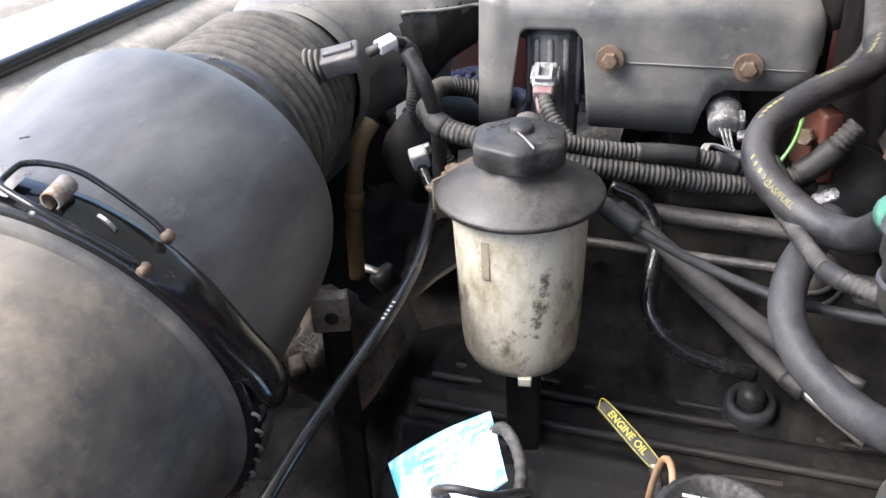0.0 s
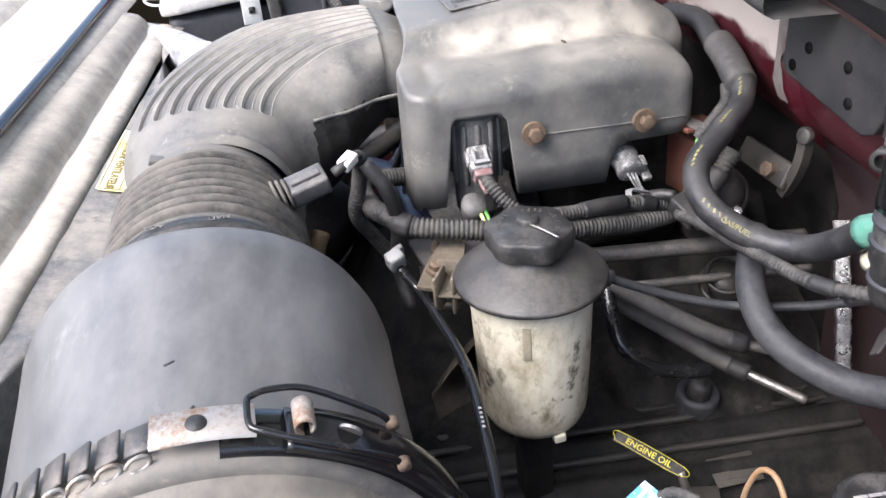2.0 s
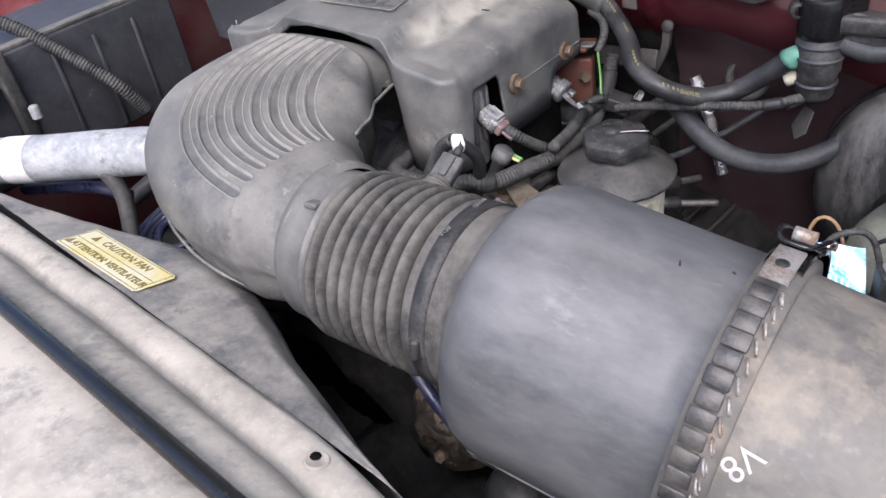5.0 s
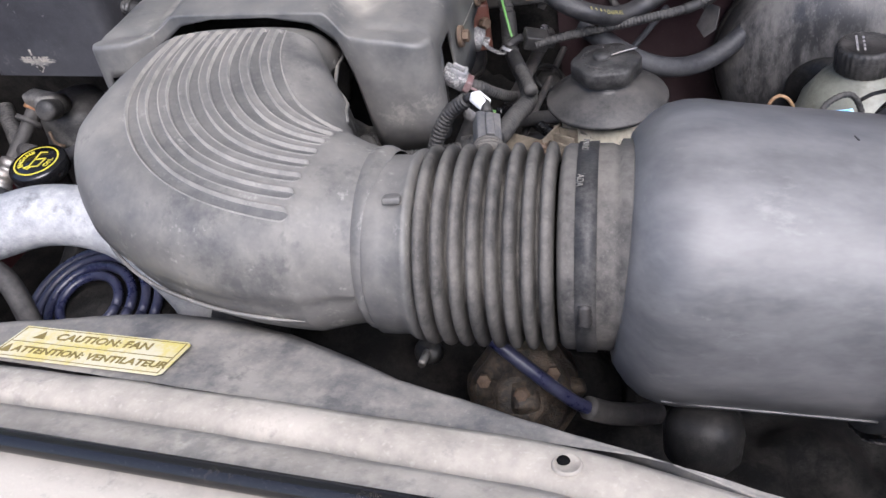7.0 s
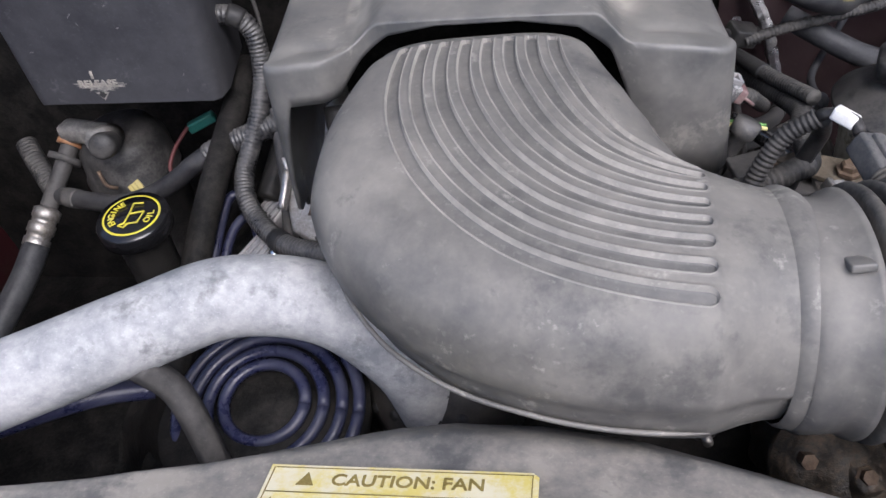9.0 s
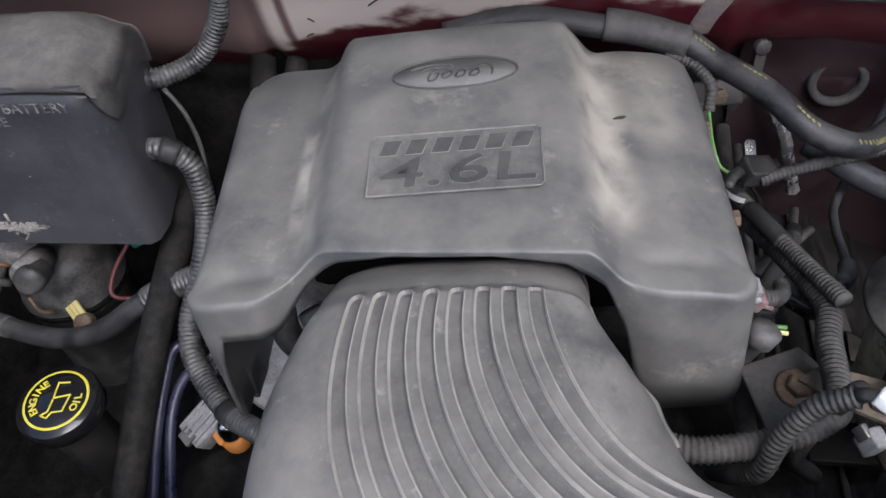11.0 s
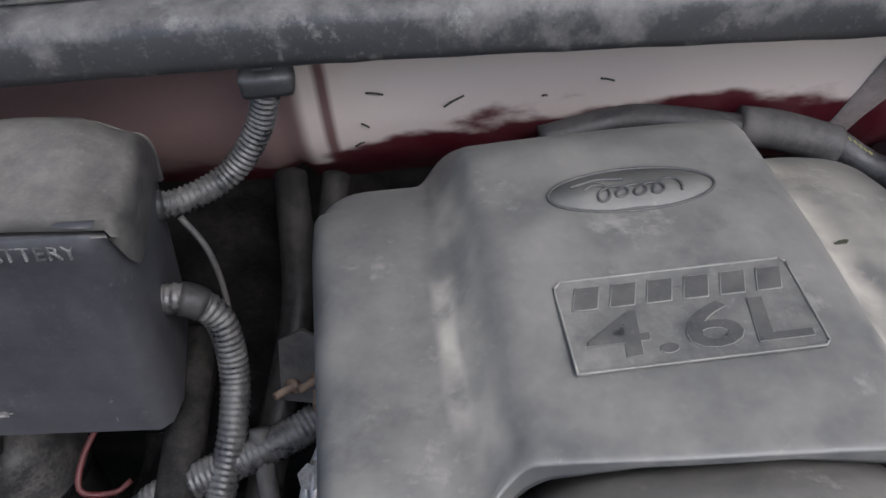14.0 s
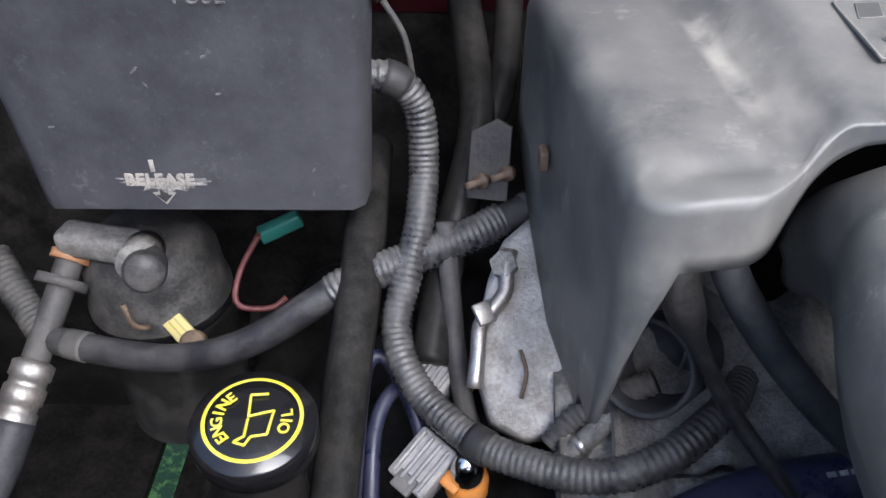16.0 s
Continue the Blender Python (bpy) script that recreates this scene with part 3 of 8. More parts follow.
# cowl: black channel, its ledge, rubber seal and silver panel
prof = [(0.165, 1.107), (0.118, 1.108), (0.1125, 1.111), (0.111, 1.116), (0.111, 1.130), (0.1135, 1.136), (0.120, 1.139), (0.137, 1.1405), (0.150, 1.141), (0.152, 1.130)]
rows = []
for k, (y, z) in enumerate(prof):
    r = []
    for x in np.linspace(-1.45, -0.40, 150):
        sag = -0.006 * step(-0.75, -1.1, x) - 0.008 * step(-0.55, -0.3, x)
        low = 0.0
        r.append((x, y + 0.002 * math.sin(x * 6.0) + 0.0012 * noise.noise(Vector((x * 30, k, 0))), z + sag + low + 0.0008 * noise.noise(Vector((x * 40, k, 7)))))
    rows.append(r)
tagged(part("trim_cowl_channel", sheet(rows), M_COWL), "dusty black plastic cowl channel edge", "trim", kind="structure")
g = [(0.1445, 1.128), (0.1455, 1.1375), (0.150, 1.1425), (0.160, 1.1437), (0.170, 1.141), (0.176, 1.130)]
tagged(part("trim_cowl_seal", sheet([[(x, y - 0.010 * (x + 0.7), z - 0.008 * step(-0.55, -0.3, x)) for x in np.linspace(-1.45, 0.25, 60)] for y, z in g]), M_GRIME), "black ribbed rubber hood seal on the cowl", "trim", kind="structure")
for y, z, r, m_rail, words in ((0.1425, 1.1412, 0.0016, M_SHROUD, "pale dusty flange edge along the cowl channel"), (0.1500, 1.1428, 0.0011, M_LOOM, "thin black rib on the hood seal"), (0.1610, 1.1437, 0.0010, M_HOSEGREY, "thin grey rib on the hood seal")):
    tagged(part("trim_cowl_rib", tube([(x, y - 0.010 * (x + 0.7), z - 0.008 * step(-0.55, -0.3, x)) for x in np.linspace(-1.40, -0.40, 24)], r, 8, 0.01), m_rail), words, "trim", kind="structure")
lip = [(0.174, 1.128), (0.1755, 1.138), (0.178, 1.1405), (0.181, 1.1395), (0.183, 1.137), (0.194, 1.1372), (0.196, 1.141), (0.30, 1.150), (0.45, 1.17), (0.75, 1.26)]
pan = sheet([[(x, y - 0.010 * (x + 0.7), z - 0.008 * step(-0.55, -0.3, x)) for x in np.linspace(-1.5, 0.4, 60)] for y, z in lip])
tagged(part("trim_cowl_panel", pan, M_SILVER), "silver painted cowl panel before the windscreen", "trim", kind="structure")
slots = []
for i in range(16):
    x = -1.055 + i * 0.0165
    slots.append(box((0.0095, 0.045, 0.003), pose(x, 0.2345, 1.1442, 5, 0, -16), 0.001, 1))
tagged(part("trim_cowl_vents", merge(*slots), M_BLACK, smooth=False), "row of dark slanted vent slots in the cowl panel", "trim", kind="structure")
tagged(part("trim_cowl_joint", box((0.0028, 0.2, 0.003), pose(-0.585, 0.285, 1.1488, 5, 0, 0), 0), M_BLACK), "thin dark joint in the cowl panel", "trim", kind="structure")

# black sheets added for the shaded depth below the bay, with gaps to the lawn
bays = []
for x0, x1, y0, y1 in ((-1.45, -1.163, -0.2, 0.26), (-1.134, -0.93, -0.2, 0.26), (-1.163, -1.134, -0.2, 0.112), (-0.93, 0.32, -0.2, 0.26), (-1.45, -0.98, -0.78, -0.2), (-0.98, -0.30, -0.78, -0.24), (-0.27, 0.32, -0.78, -0.2)):
    bays.append(box((x1 - x0, y1 - y0, 0.01), pose((x0 + x1) / 2, (y0 + y1) / 2, 0.5, 0, 0, 0), 0))
tagged(part("trim_dark_floor", merge(*bays), M_GRIME, smooth=False), "plain black sheets added to darken the bay below", "trim", kind="structure")

# side walls of the engine bay and the floor of pipes far below
for nm, x in (("wall_fender_driver", 0.30), ("wall_fender_passenger", -1.42)):
    g = sheet([[(x + 0.01 * noise.noise(Vector((y * 8, z * 8, x))), y, z) for y in np.linspace(-0.75, 0.3, 40)] for z in np.linspace(0.4, 0.98, 24)])
    tagged(part(nm, g, M_FENDER), "red painted inner fender panel with grime", "wall", kind="structure")

# raised bonnet, hinged behind the bay
rows = [[(x, 0.40 - 0.80 * t - 0.05 * math.sin(3.1 * t), 1.30 + 0.92 * t + 0.03 * math.cos(2.2 * x)) for x in np.linspace(-1.5, 0.35, 24)] for t in np.linspace(0, 1, 14)]
tagged(part("ceiling_bonnet", sheet(rows, 0.04), M_SILVER), "raised silver bonnet over the engine bay", "bonnet", kind="structure")
for nm, s in (("trim_fender_driver", 1), ("trim_fender_passenger", -1)):
    x0 = 0.30 if s > 0 else -1.42
    rows = [[(x0 + s * d, y, z + 0.01 * math.sin(2.5 * y)) for y in np.linspace(-0.95, 0.45, 24)] for d, z in ((-0.03, 0.97), (0.0, 0.985), (0.012, 1.03), (0.03, 1.05), (0.12, 1.045), (0.2, 1.0), (0.24, 0.85), (0.25, 0.35))]
    tagged(part(nm, sheet(rows), M_RED if s < 0 else M_SILVER), "painted fender top beside the engine bay", "fender", kind="structure")

# driver-side dark cowl bracket with round holes
br = thing("cowl_bracket", (-0.3, 0.15, 1.04), "dusty black plastic cowl end panel with small holes", "bracket", kind="structure")
BR = pose(-0.408, 0.1575, 1.080, 90, 0, 4)
face = [(-0.047, 0.045), (-0.047, -0.022), (-0.0445, -0.0265), (-0.040, -0.029), (0.028, -0.0385), (0.040, -0.040), (0.050, -0.036), (0.056, -0.026), (0.056, 0.045)]
part("panel", slab(face, 0.012, BR, 0.0015), M_BRACKET, br)
rows = [[(-0.352 + 0.05 * u + 0.4 * max(0, u - 0.25) ** 1.3, 0.163 + 0.045 * math.sin(min(1.0, u * 1.6) * math.pi / 2), z + 0.014 * u) for u in np.linspace(0, 1, 18)] for z in (1.045, 1.052, 1.07, 1.09, 1.110)]
part("return_panel", sheet(rows), M_BRACKET, br)
part("ledge", box((0.62, 0.05, 0.006), pose(-0.14, 0.175, 1.113, 4, 1, -3), 0.002), M_BRACKET, br)
for x, z in ((-0.443, 1.059), (-0.428, 1.074), (-0.388, 1.074), (-0.383, 1.054)):
    part("hole", lathe([(0, 0.0008), (0.0036, 0.0008), (0.0036, -0.002)], axis((x, 0.1575 + 0.07 * (x + 0.408), z), (0.07, -1, 0)), 16), M_HOLE, br)

# radiator support and fan shroud at the front
def shroud_rear(x):
    return near(x, [(-1.15, -0.40), (-0.98, -0.362), (-0.84, -0.330), (-0.78, -0.311), (-0.73, -0.293), (-0.69, -0.279), (-0.66, -0.273), (-0.61, -0.273), (-0.56, -0.281), (-0.51, -0.297),
                    (-0.47, -0.313), (-0.41, -0.329), (-0.36, -0.344), (-0.31, -0.356), (-0.2, -0.375)])


def shroud_z(y):
    return near(y, [(-0.40, 0.968), (-0.357, 0.957), (-0.317, 0.9465), (-0.27, 0.936)])


sh = thing("fan_shroud", (-0.6, -0.34, 0.86), "dusty grey plastic radiator fan shroud with yellow label", "fan shroud")
rows = []
xs = np.linspace(-1.12, -0.22, 120)
for k in range(14):
    t = k / 13
    r = []
    for x in xs:
        y = -0.357 + (shroud_rear(x) + 0.357) * t
        r.append((x, y, shroud_z(y) - 0.010 * step(0.8, 1, t) - 0.02 * step(-0.33, -0.22, x) + 0.0012 * noise.noise(Vector((x * 30, t * 3, 0))) + 0.0006 * noise.noise(Vector((x * 90, t * 9, 2)))))
    rows.append(r)
for dz, dy in ((0.006, 0.003), (0.03, 0.006), (0.085, 0.004)):
    rows.append([(x, shroud_rear(x) + dy, shroud_z(shroud_rear(x)) - 0.010 - dz - 0.02 * step(-0.33, -0.22, x)) for x in xs])
part("panel", sheet(rows), M_SHROUD, sh)
rows = []
for y, z in ((-0.3575, 0.953), (-0.3585, 0.9595), (-0.363, 0.9625), (-0.374, 0.9655), (-0.382, 0.9645), (-0.387, 0.9615), (-0.3900, 0.9595), (-0.3925, 0.9660), (-0.3960, 0.9745), (-0.4030, 0.9812), (-0.413, 0.9850), (-0.425, 0.988)):
    rows.append([(x, y - 0.010 * step(-0.5, -1.1, x) - 0.008 * step(-0.38, -0.26, x) + 0.0015 * noise.noise(Vector((x * 14, y * 40, 5))), z + 0.001 * noise.noise(Vector((x * 25, y * 90, 1))) - 0.014 * step(-0.33, -0.22, x)) for x in xs])
part("front_band", sheet(rows), M_TAN, sh, "dust-covered tan band with a screw hole")
part("screw", lathe([(0, 0.001), (0.006, 0.001), (0.0068, 0.0018), (0.0075, 0.001), (0.008, 0)][::-1], axis((-0.354, -0.374, 0.9647), (0, 0.2, 1)), 20), M_TAN, sh)
part("screw", lathe([(0, 0.002), (0.003, 0.0021), (0.0035, 0.0012)][::-1], axis((-0.356, -0.373, 0.9652), (0, 0.2, 1)), 12), M_HOLE, sh)

LABEL = Matrix.Translation((-0.6775, -0.3360, shroud_z(-0.336))) @ pose(0, 0, 0, -15, 0, 1.5)
lab = thing("caution_label", (-0.6775, -0.336, 0.948), "yellow two-line caution sticker, worn, on the fan shroud", "label")
w, h = 0.0665, 0.0188
part("backing", slab([(-w, -h), (w - 0.003, -h), (w, -h + 0.003), (w, h - 0.003), (w - 0.003, h), (-w, h)], 0.0006, LABEL @ pose(0, 0, 0.0024)), M_YELLOW, lab, smooth=False)
for words, size, x, y in (("CAUTION: FAN", 0.0108, 0.004, 0.0088), ("ATTENTION: VENTILATEUR", 0.0096, 0.005, -0.0088)):
    part("lettering", letters(words, size, LABEL @ pose(x, y, 0.0026), 0.0002, bold=0.0002), M_INK, lab, "faded dark printed lettering", smooth=False)
part("divider", box((0.128, 0.0005, 0.0003), LABEL @ pose(0, 0, 0.0026), 0), M_INK, lab)
part("border", merge(box((2 * w - 0.005, 0.0005, 0.0003), LABEL @ pose(0, h - 0.002, 0.0026), 0), box((2 * w - 0.005, 0.0005, 0.0003), LABEL @ pose(0, -h + 0.002, 0.0026), 0),
                     box((0.0005, 2 * h - 0.004, 0.0003), LABEL @ pose(w - 0.003, 0, 0.0026), 0), box((0.0005, 2 * h - 0.004, 0.0003), LABEL @ pose(-w + 0.002, 0, 0.0026), 0)), M_INK, lab, smooth=False)
for x, y in ((-0.046, 0.0088), (-0.060, -0.0088)):
    part("warning_triangle", slab([(-0.0045, -0.004), (0.0045, -0.004), (0, 0.005)], 0.0003, LABEL @ pose(x, y, 0.0028)), M_INK, lab, smooth=False)

sup = thing("radiator_support", (-0.6, -0.55, 0.95), "dust-covered tan radiator support panel along the front", "panel", kind="structure")
rows = []
for y, z in ((-0.424, 0.984), (-0.432, 0.993), (-0.455, 0.999), (-0.52, 1.0), (-0.56, 0.994), (-0.566, 0.985), (-0.572, 0.985), (-0.578, 0.996), (-0.64, 1.0), (-0.72, 0.998), (-0.76, 0.97), (-0.77, 0.90)):
    rows.append([(x, y - 0.03 * ((x + 0.6) / 0.7) ** 2 * (1 if y < -0.5 else 0.2), z + 0.002 * noise.noise(Vector((x * 12, y * 25, 3)))) for x in np.linspace(-1.45, 0.3, 90)])
part("panel", sheet(rows), M_TAN, sup)
solo("weatherstrip", tube([(-1.25, -0.455, 1.001), (-0.8, -0.440, 1.000), (-0.5, -0.433, 0.999), (-0.2, -0.428, 0.997)], 0.0062, 12, 0.02), M_STRAP,
     "glossy black rubber strip along the radiator support", "weatherstrip")

# unseen dark wall, added to keep sky light out of the bay
tagged(part("wall_front_block", box((1.2, 0.04, 0.50), pose(-0.6, -0.425, 0.70), 0.004), M_GRIME), "plain dark wall added behind the fan shroud to block light", "wall", kind="structure")

# engine mass under everything
eng = thing("engine_block", (-0.66, 0.05, 0.45), "grimy black engine block and heads", "engine")
rows = []
for j in range(50):
    y = -0.20 + 0.44 * j / 49
    rows.append([(x, y, 0.80 + 0.075 * math.exp(-((x + 0.66) / 0.12) ** 2) - 0.05 * step(0.14, 0.3, abs(x + 0.66)) - 0.10 * step(0.26, 0.42, abs(x + 0.66)) - 0.10 * step(-0.10, -0.2, y)
                  + 0.02 * noise.noise(Vector((x * 22, y * 22, 0))) + 0.012 * noise.noise(Vector((x * 60, y * 60, 4)))) for x in np.linspace(-1.05, -0.16, 90)])
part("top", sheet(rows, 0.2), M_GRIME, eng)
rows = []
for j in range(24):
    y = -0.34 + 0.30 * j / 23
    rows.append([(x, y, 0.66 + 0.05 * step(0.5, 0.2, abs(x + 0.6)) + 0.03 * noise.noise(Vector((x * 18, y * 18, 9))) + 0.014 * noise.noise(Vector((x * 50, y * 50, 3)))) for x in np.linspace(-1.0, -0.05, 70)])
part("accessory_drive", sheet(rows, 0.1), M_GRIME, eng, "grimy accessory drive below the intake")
# valve cover on the driver's side
rows = []
for j in range(46):
    y = -0.12 + 0.36 * j / 45
    rows.append([(x, y, 0.776 - 0.55 * max(0, x + 0.40) - 0.9 * max(0, -(x + 0.44)) ** 2 - 0.03 * step(-0.30, -0.285, x)
                  + 0.0065 * (1 if (int((x + 0.5) / 0.012) % 3 == 0 and -0.44 < x < -0.32) else 0)) for x in np.linspace(-0.47, -0.24, 58)])
part("valve_cover", sheet(rows, 0.02), M_VALVE, eng, "black ribbed plastic valve cover")
rows = []
for j in range(26):
    y = -0.084 + 0.084 * j / 25
    rows.append([(x, y, 0.876 + 0.42 * (y + 0.084) + 0.010 * step(0.012, 0.0, abs((x + 0.70) % 0.05 - 0.025)) + 0.006 * noise.noise(Vector((x * 40, y * 40, 2))) + 0.003 * noise.noise(Vector((x * 110, y * 110, 8)))) for x in np.linspace(-0.775, -0.585, 60)])
part("intake_casting", sheet(rows, 0.01), M_CASTDARK, eng, "dirty grey intake casting under the cover's lip")
# black box added to fill the shaded hollow under the cover
part("under_cover_fill", box((0.23, 0.10, 0.15), pose(-0.675, 0.078, 0.945, 0, 0, 5.5), 0.012), M_GRIME, eng)


# ---- engine cover ----
CO, CR = Vector((-0.663, 0.012, 0.0)), radians(6.0)


def cov(x, y, z):
    """Cover's own axes (x across, y to the rear) to the world."""
    return Vector((CO.x + x * math.cos(CR) - y * math.sin(CR), CO.y + x * math.sin(CR) + y * math.cos(CR), z))


def cover_top(x, y):
    hump = 1.068 + 0.011 * step(-0.11, 0.02, y) - 0.026 * step(0.075, 0.128, y)
    low = (1.056 if x < 0 else 1.050) - 0.010 * step(0.05, 0.11, y)
    low -= 0.008 * step(0.095, 0.155, x) + 0.003 * step(-0.11, -0.15, x)
    low -= 0.0022 * math.exp(-((y + 0.0945) / 0.0055) ** 2) * step(0.088, 0.098, abs(x))
    k = step(0.064, 0.086, abs(x))
    return hump * (1 - k) + low * k - 0.0016 * (1 - k) * (x / 0.07) ** 2


def cover_outline():
    pts = []
    front, rear, left, right, r = -0.1165, 0.104, -0.140, 0.1475, 0.016

    def arc(cx, cy, a0, rr=r):
        for k in range(9):
            a = radians(a0 + 90 * k / 8)
            pts.append((cx + rr * math.cos(a), cy + rr * math.sin(a)))
    arc(left + r, front + r + 0.003, 180)
    for x in np.linspace(left + r + 0.004, right - r - 0.004, 120):
        pts.append((x, front + 0.003 * step(0.0, -0.1, x) + (0.0195 - 0.075 * x) * step(0.105, 0.064, abs(x))))
    arc(right - r, front + r, 270)
    for y in np.linspace(front + r + 0.002, rear - r - 0.002, 130):
        pts.append((right, y))
    arc(right - r, rear - r, 0)
    for x in np.linspace(right - r - 0.004, left + r + 0.004, 110):
        pts.append((x, rear + 0.020 * step(0.095, 0.075, abs(x)) + 0.003 * (1 - (x / 0.08) ** 2) * (1 if abs(x) < 0.08 else 0)))
    arc(left + r, rear - r, 90)
    for y in np.linspace(rear - r - 0.002, front + r + 0.004, 90):
        pts.append((left - 0.004 * step(-0.1, 0.1, y), y))
    return pts


def cover_bottom(x, y):
    if x > 0.142:
        return near(y, [(-0.12, 0.957), (-0.0942, 0.956), (-0.0915, 0.975), (-0.0870, 1.018), (-0.0835, 1.0225), (-0.0500, 1.0215), (-0.0455, 1.016), (-0.0400, 0.958), (-0.038, 0.957),
                        (0.0295, 0.954), (0.0325, 0.968), (0.038, 0.980), (0.046, 0.9845), (0.088, 0.9845), (0.098, 0.992), (0.104, 0.996)])
    if y < -0.08 and x < 0.142:
        if x < -0.092:
            return near(x, [(-0.1402, 0.932), (-0.139, 0.948), (-0.136, 0.975), (-0.131, 1.003), (-0.124, 1.0275), (-0.092, 1.029)])
        return near(x, [(-0.092, 1.029), (-0.086, 1.037), (-0.078, 1.046), (-0.06, 1.0580), (-0.03, 1.0635), (0.02, 1.0640), (0.055, 1.058), (0.074, 1.043), (0.083, 1.015), (0.089, 0.97), (0.093, 0.952), (0.16, 0.954)])
    if x < -0.12:
        return near(y, [(-0.12, 0.938), (-0.09, 0.925), (-0.02, 0.915), (0.03, 0.935), (0.08, 0.962), (0.11, 0.98)])
    return 1.005


def engine_cover():
    top = thing("engine_cover", (-0.663, 0.012, 0.95), "dusty black plastic V8 engine cover with embossed badge", "engine cover")
    edge = cover_outline()
    n = len(edge)
    v, f = [], []
    scales = [0.02, 0.08, 0.16, 0.24, 0.32, 0.40, 0.47, 0.54, 0.60, 0.66, 0.71, 0.755, 0.78, 0.80, 0.82, 0.84, 0.86, 0.88]
    for s in scales:
        for x, y in edge:
            v.append(cov(x * s, y * s, cover_top(x * s, y * s)))
    R = 0.013
    def soft(x, y):
        return 1.0 - 0.62 * step(-0.085, -0.105, y)
    drops = [(0.0128, 0.0004), (0.009, 0.0008), (0.006, 0.002), (0.003, 0.0045), (0.001, 0.008), (0.0, 0.012)]

    def open_front(x, y):
        return y < -0.08 and -0.088 < x < 0.086
    for inset, fall in drops:
        for x, y in edge:
            d = math.hypot(x, y)
            q = 1 - inset * soft(x, y) / d
            fall_here = fall * (0.12 if open_front(x, y) else soft(x, y))
            v.append(cov(x * q, y * q, cover_top(x * q, y * q) - fall_here))
    for t in (0.1, 0.35, 0.7, 1.0):
        for x, y in edge:
            z0 = cover_top(x, y) - 0.012 * (0.12 if open_front(x, y) else soft(x, y))
            zb = min(cover_bottom(x, y), z0 - 0.0005)
            flare = 1 + 0.02 * t * (z0 - zb) / 0.1
            v.append(cov(x * flare, y * flare, z0 + (zb - z0) * t))
    count = len(v) // n
    for j in range(count - 1):
        for i in range(n):
            f.append((j * n + i, j * n + (i + 1) % n, (j + 1) * n + (i + 1) % n, (j + 1) * n + i))
    f.append(tuple(range(n))[::-1])
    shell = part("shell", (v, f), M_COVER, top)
    so = shell.modifiers.new("thickness", "SOLIDIFY")
    so.thickness, so.offset = 0.003, 1.0
    for p, w in ((cov(0.1505, -0.0274, 1.0045), (1, 0.1, 0.05)), (cov(0.1505, 0.0585, 1.0005), (1, 0.1, 0.05))):
        hexbolt("bolt", p, w, 0.0052, top)
    part("crease", tube([cov(0.1490, -0.018, 1.0015), cov(0.1492, 0.04, 0.9995), cov(0.1488, 0.094, 0.9975)], 0.0006, 6, 0.01), M_COVER, top)
    bmk = cov(-0.147, 0.006, 0.996)
    part("clip", box((0.004, 0.009, 0.010), Matrix.Translation(bmk) @ pose(0, 0, 0, 0, 0, 5), 0.001), M_RUST, top, "rusty edge clip")
    # badge: plain oval outline with an embossed squiggle, no lettering
    tilt = pose(0, 0, 0, 0, 0, math.degrees(CR))
    at = Matrix.Translation(cov(0.001, 0.0335, cover_top(0, 0.0335) + 0.0004)) @ tilt @ pose(0, 0, 0, 2, 0, 0)
    ring = []
    for a in np.linspace(0, 2 * math.pi, 64):
        ring.append(at @ Vector((0.0365 * math.cos(a), 0.0142 * math.sin(a), 0.0002)))
    part("badge_rim", tube(ring, 0.0007, 6, 0.002, cap=False), M_LETTER, top, "raised oval rim")
    part("badge_field", lathe([(0, 0.0), (0.0355, 0.0), (0.0362, -0.002)][::-1], at @ Matrix.Diagonal((1, 0.385, 1, 1)), 48), M_COVER, top)
    script = []
    for k in range(73):
        q = 2 * math.pi * (k / 72) * 4.5 + 0.6
        lean = 0.0046 * math.sin(q)
        script.append(at @ Vector((-0.0175 + 0.036 * k / 72 - 0.0044 * math.cos(q) + 0.35 * lean, lean * (1.25 if k < 16 or k > 60 else 0.8) - 0.0008, 0.0004)))
    part("badge_mark", tube(script, 0.0007, 6, 0.0012), M_LETTER, top, "plain embossed looping squiggle")
    part("badge_mark", tube([at @ Vector((-0.026, 0.0052, 0.0004)), at @ Vector((-0.014, 0.0082, 0.0004)), at @ Vector((-0.002, 0.0072, 0.0004))], 0.0008, 6, 0.0012), M_LETTER, top, "plain embossed stroke")
    # name panel: slanted plain bars over the displacement, all outlined by a thin pale edge
    at = Matrix.Translation(cov(0.0012, -0.0385, cover_top(0, -0.0385) + 0.0003)) @ tilt @ pose(0, 0, 0, 4.0, 0, 0)
    panel = [(-0.0455, -0.022), (0.044, -0.022), (0.0462, -0.0198), (0.0462, 0.0198), (0.044, 0.022), (-0.0425, 0.022), (-0.0455, 0.019)]
    part("name_panel", slab(panel, 0.001, at @ pose(0, 0, 0.0004)), M_EMBOSS, top, "slightly darker name panel", smooth=False)

    def edging(points, r=0.0003):
        lines = [tube([at @ Vector((*a, 0.0007)), at @ Vector(((a[0] + b[0]) / 2, (a[1] + b[1]) / 2, 0.0007)), at @ Vector((*b, 0.0007))], r, 6, 0.004) for a, b in zip(points, points[1:] + points[:1])]
        return merge(*lines)
    part("panel_rim", edging(panel, 0.0005), M_PANELEDGE, top, "pale panel edge")
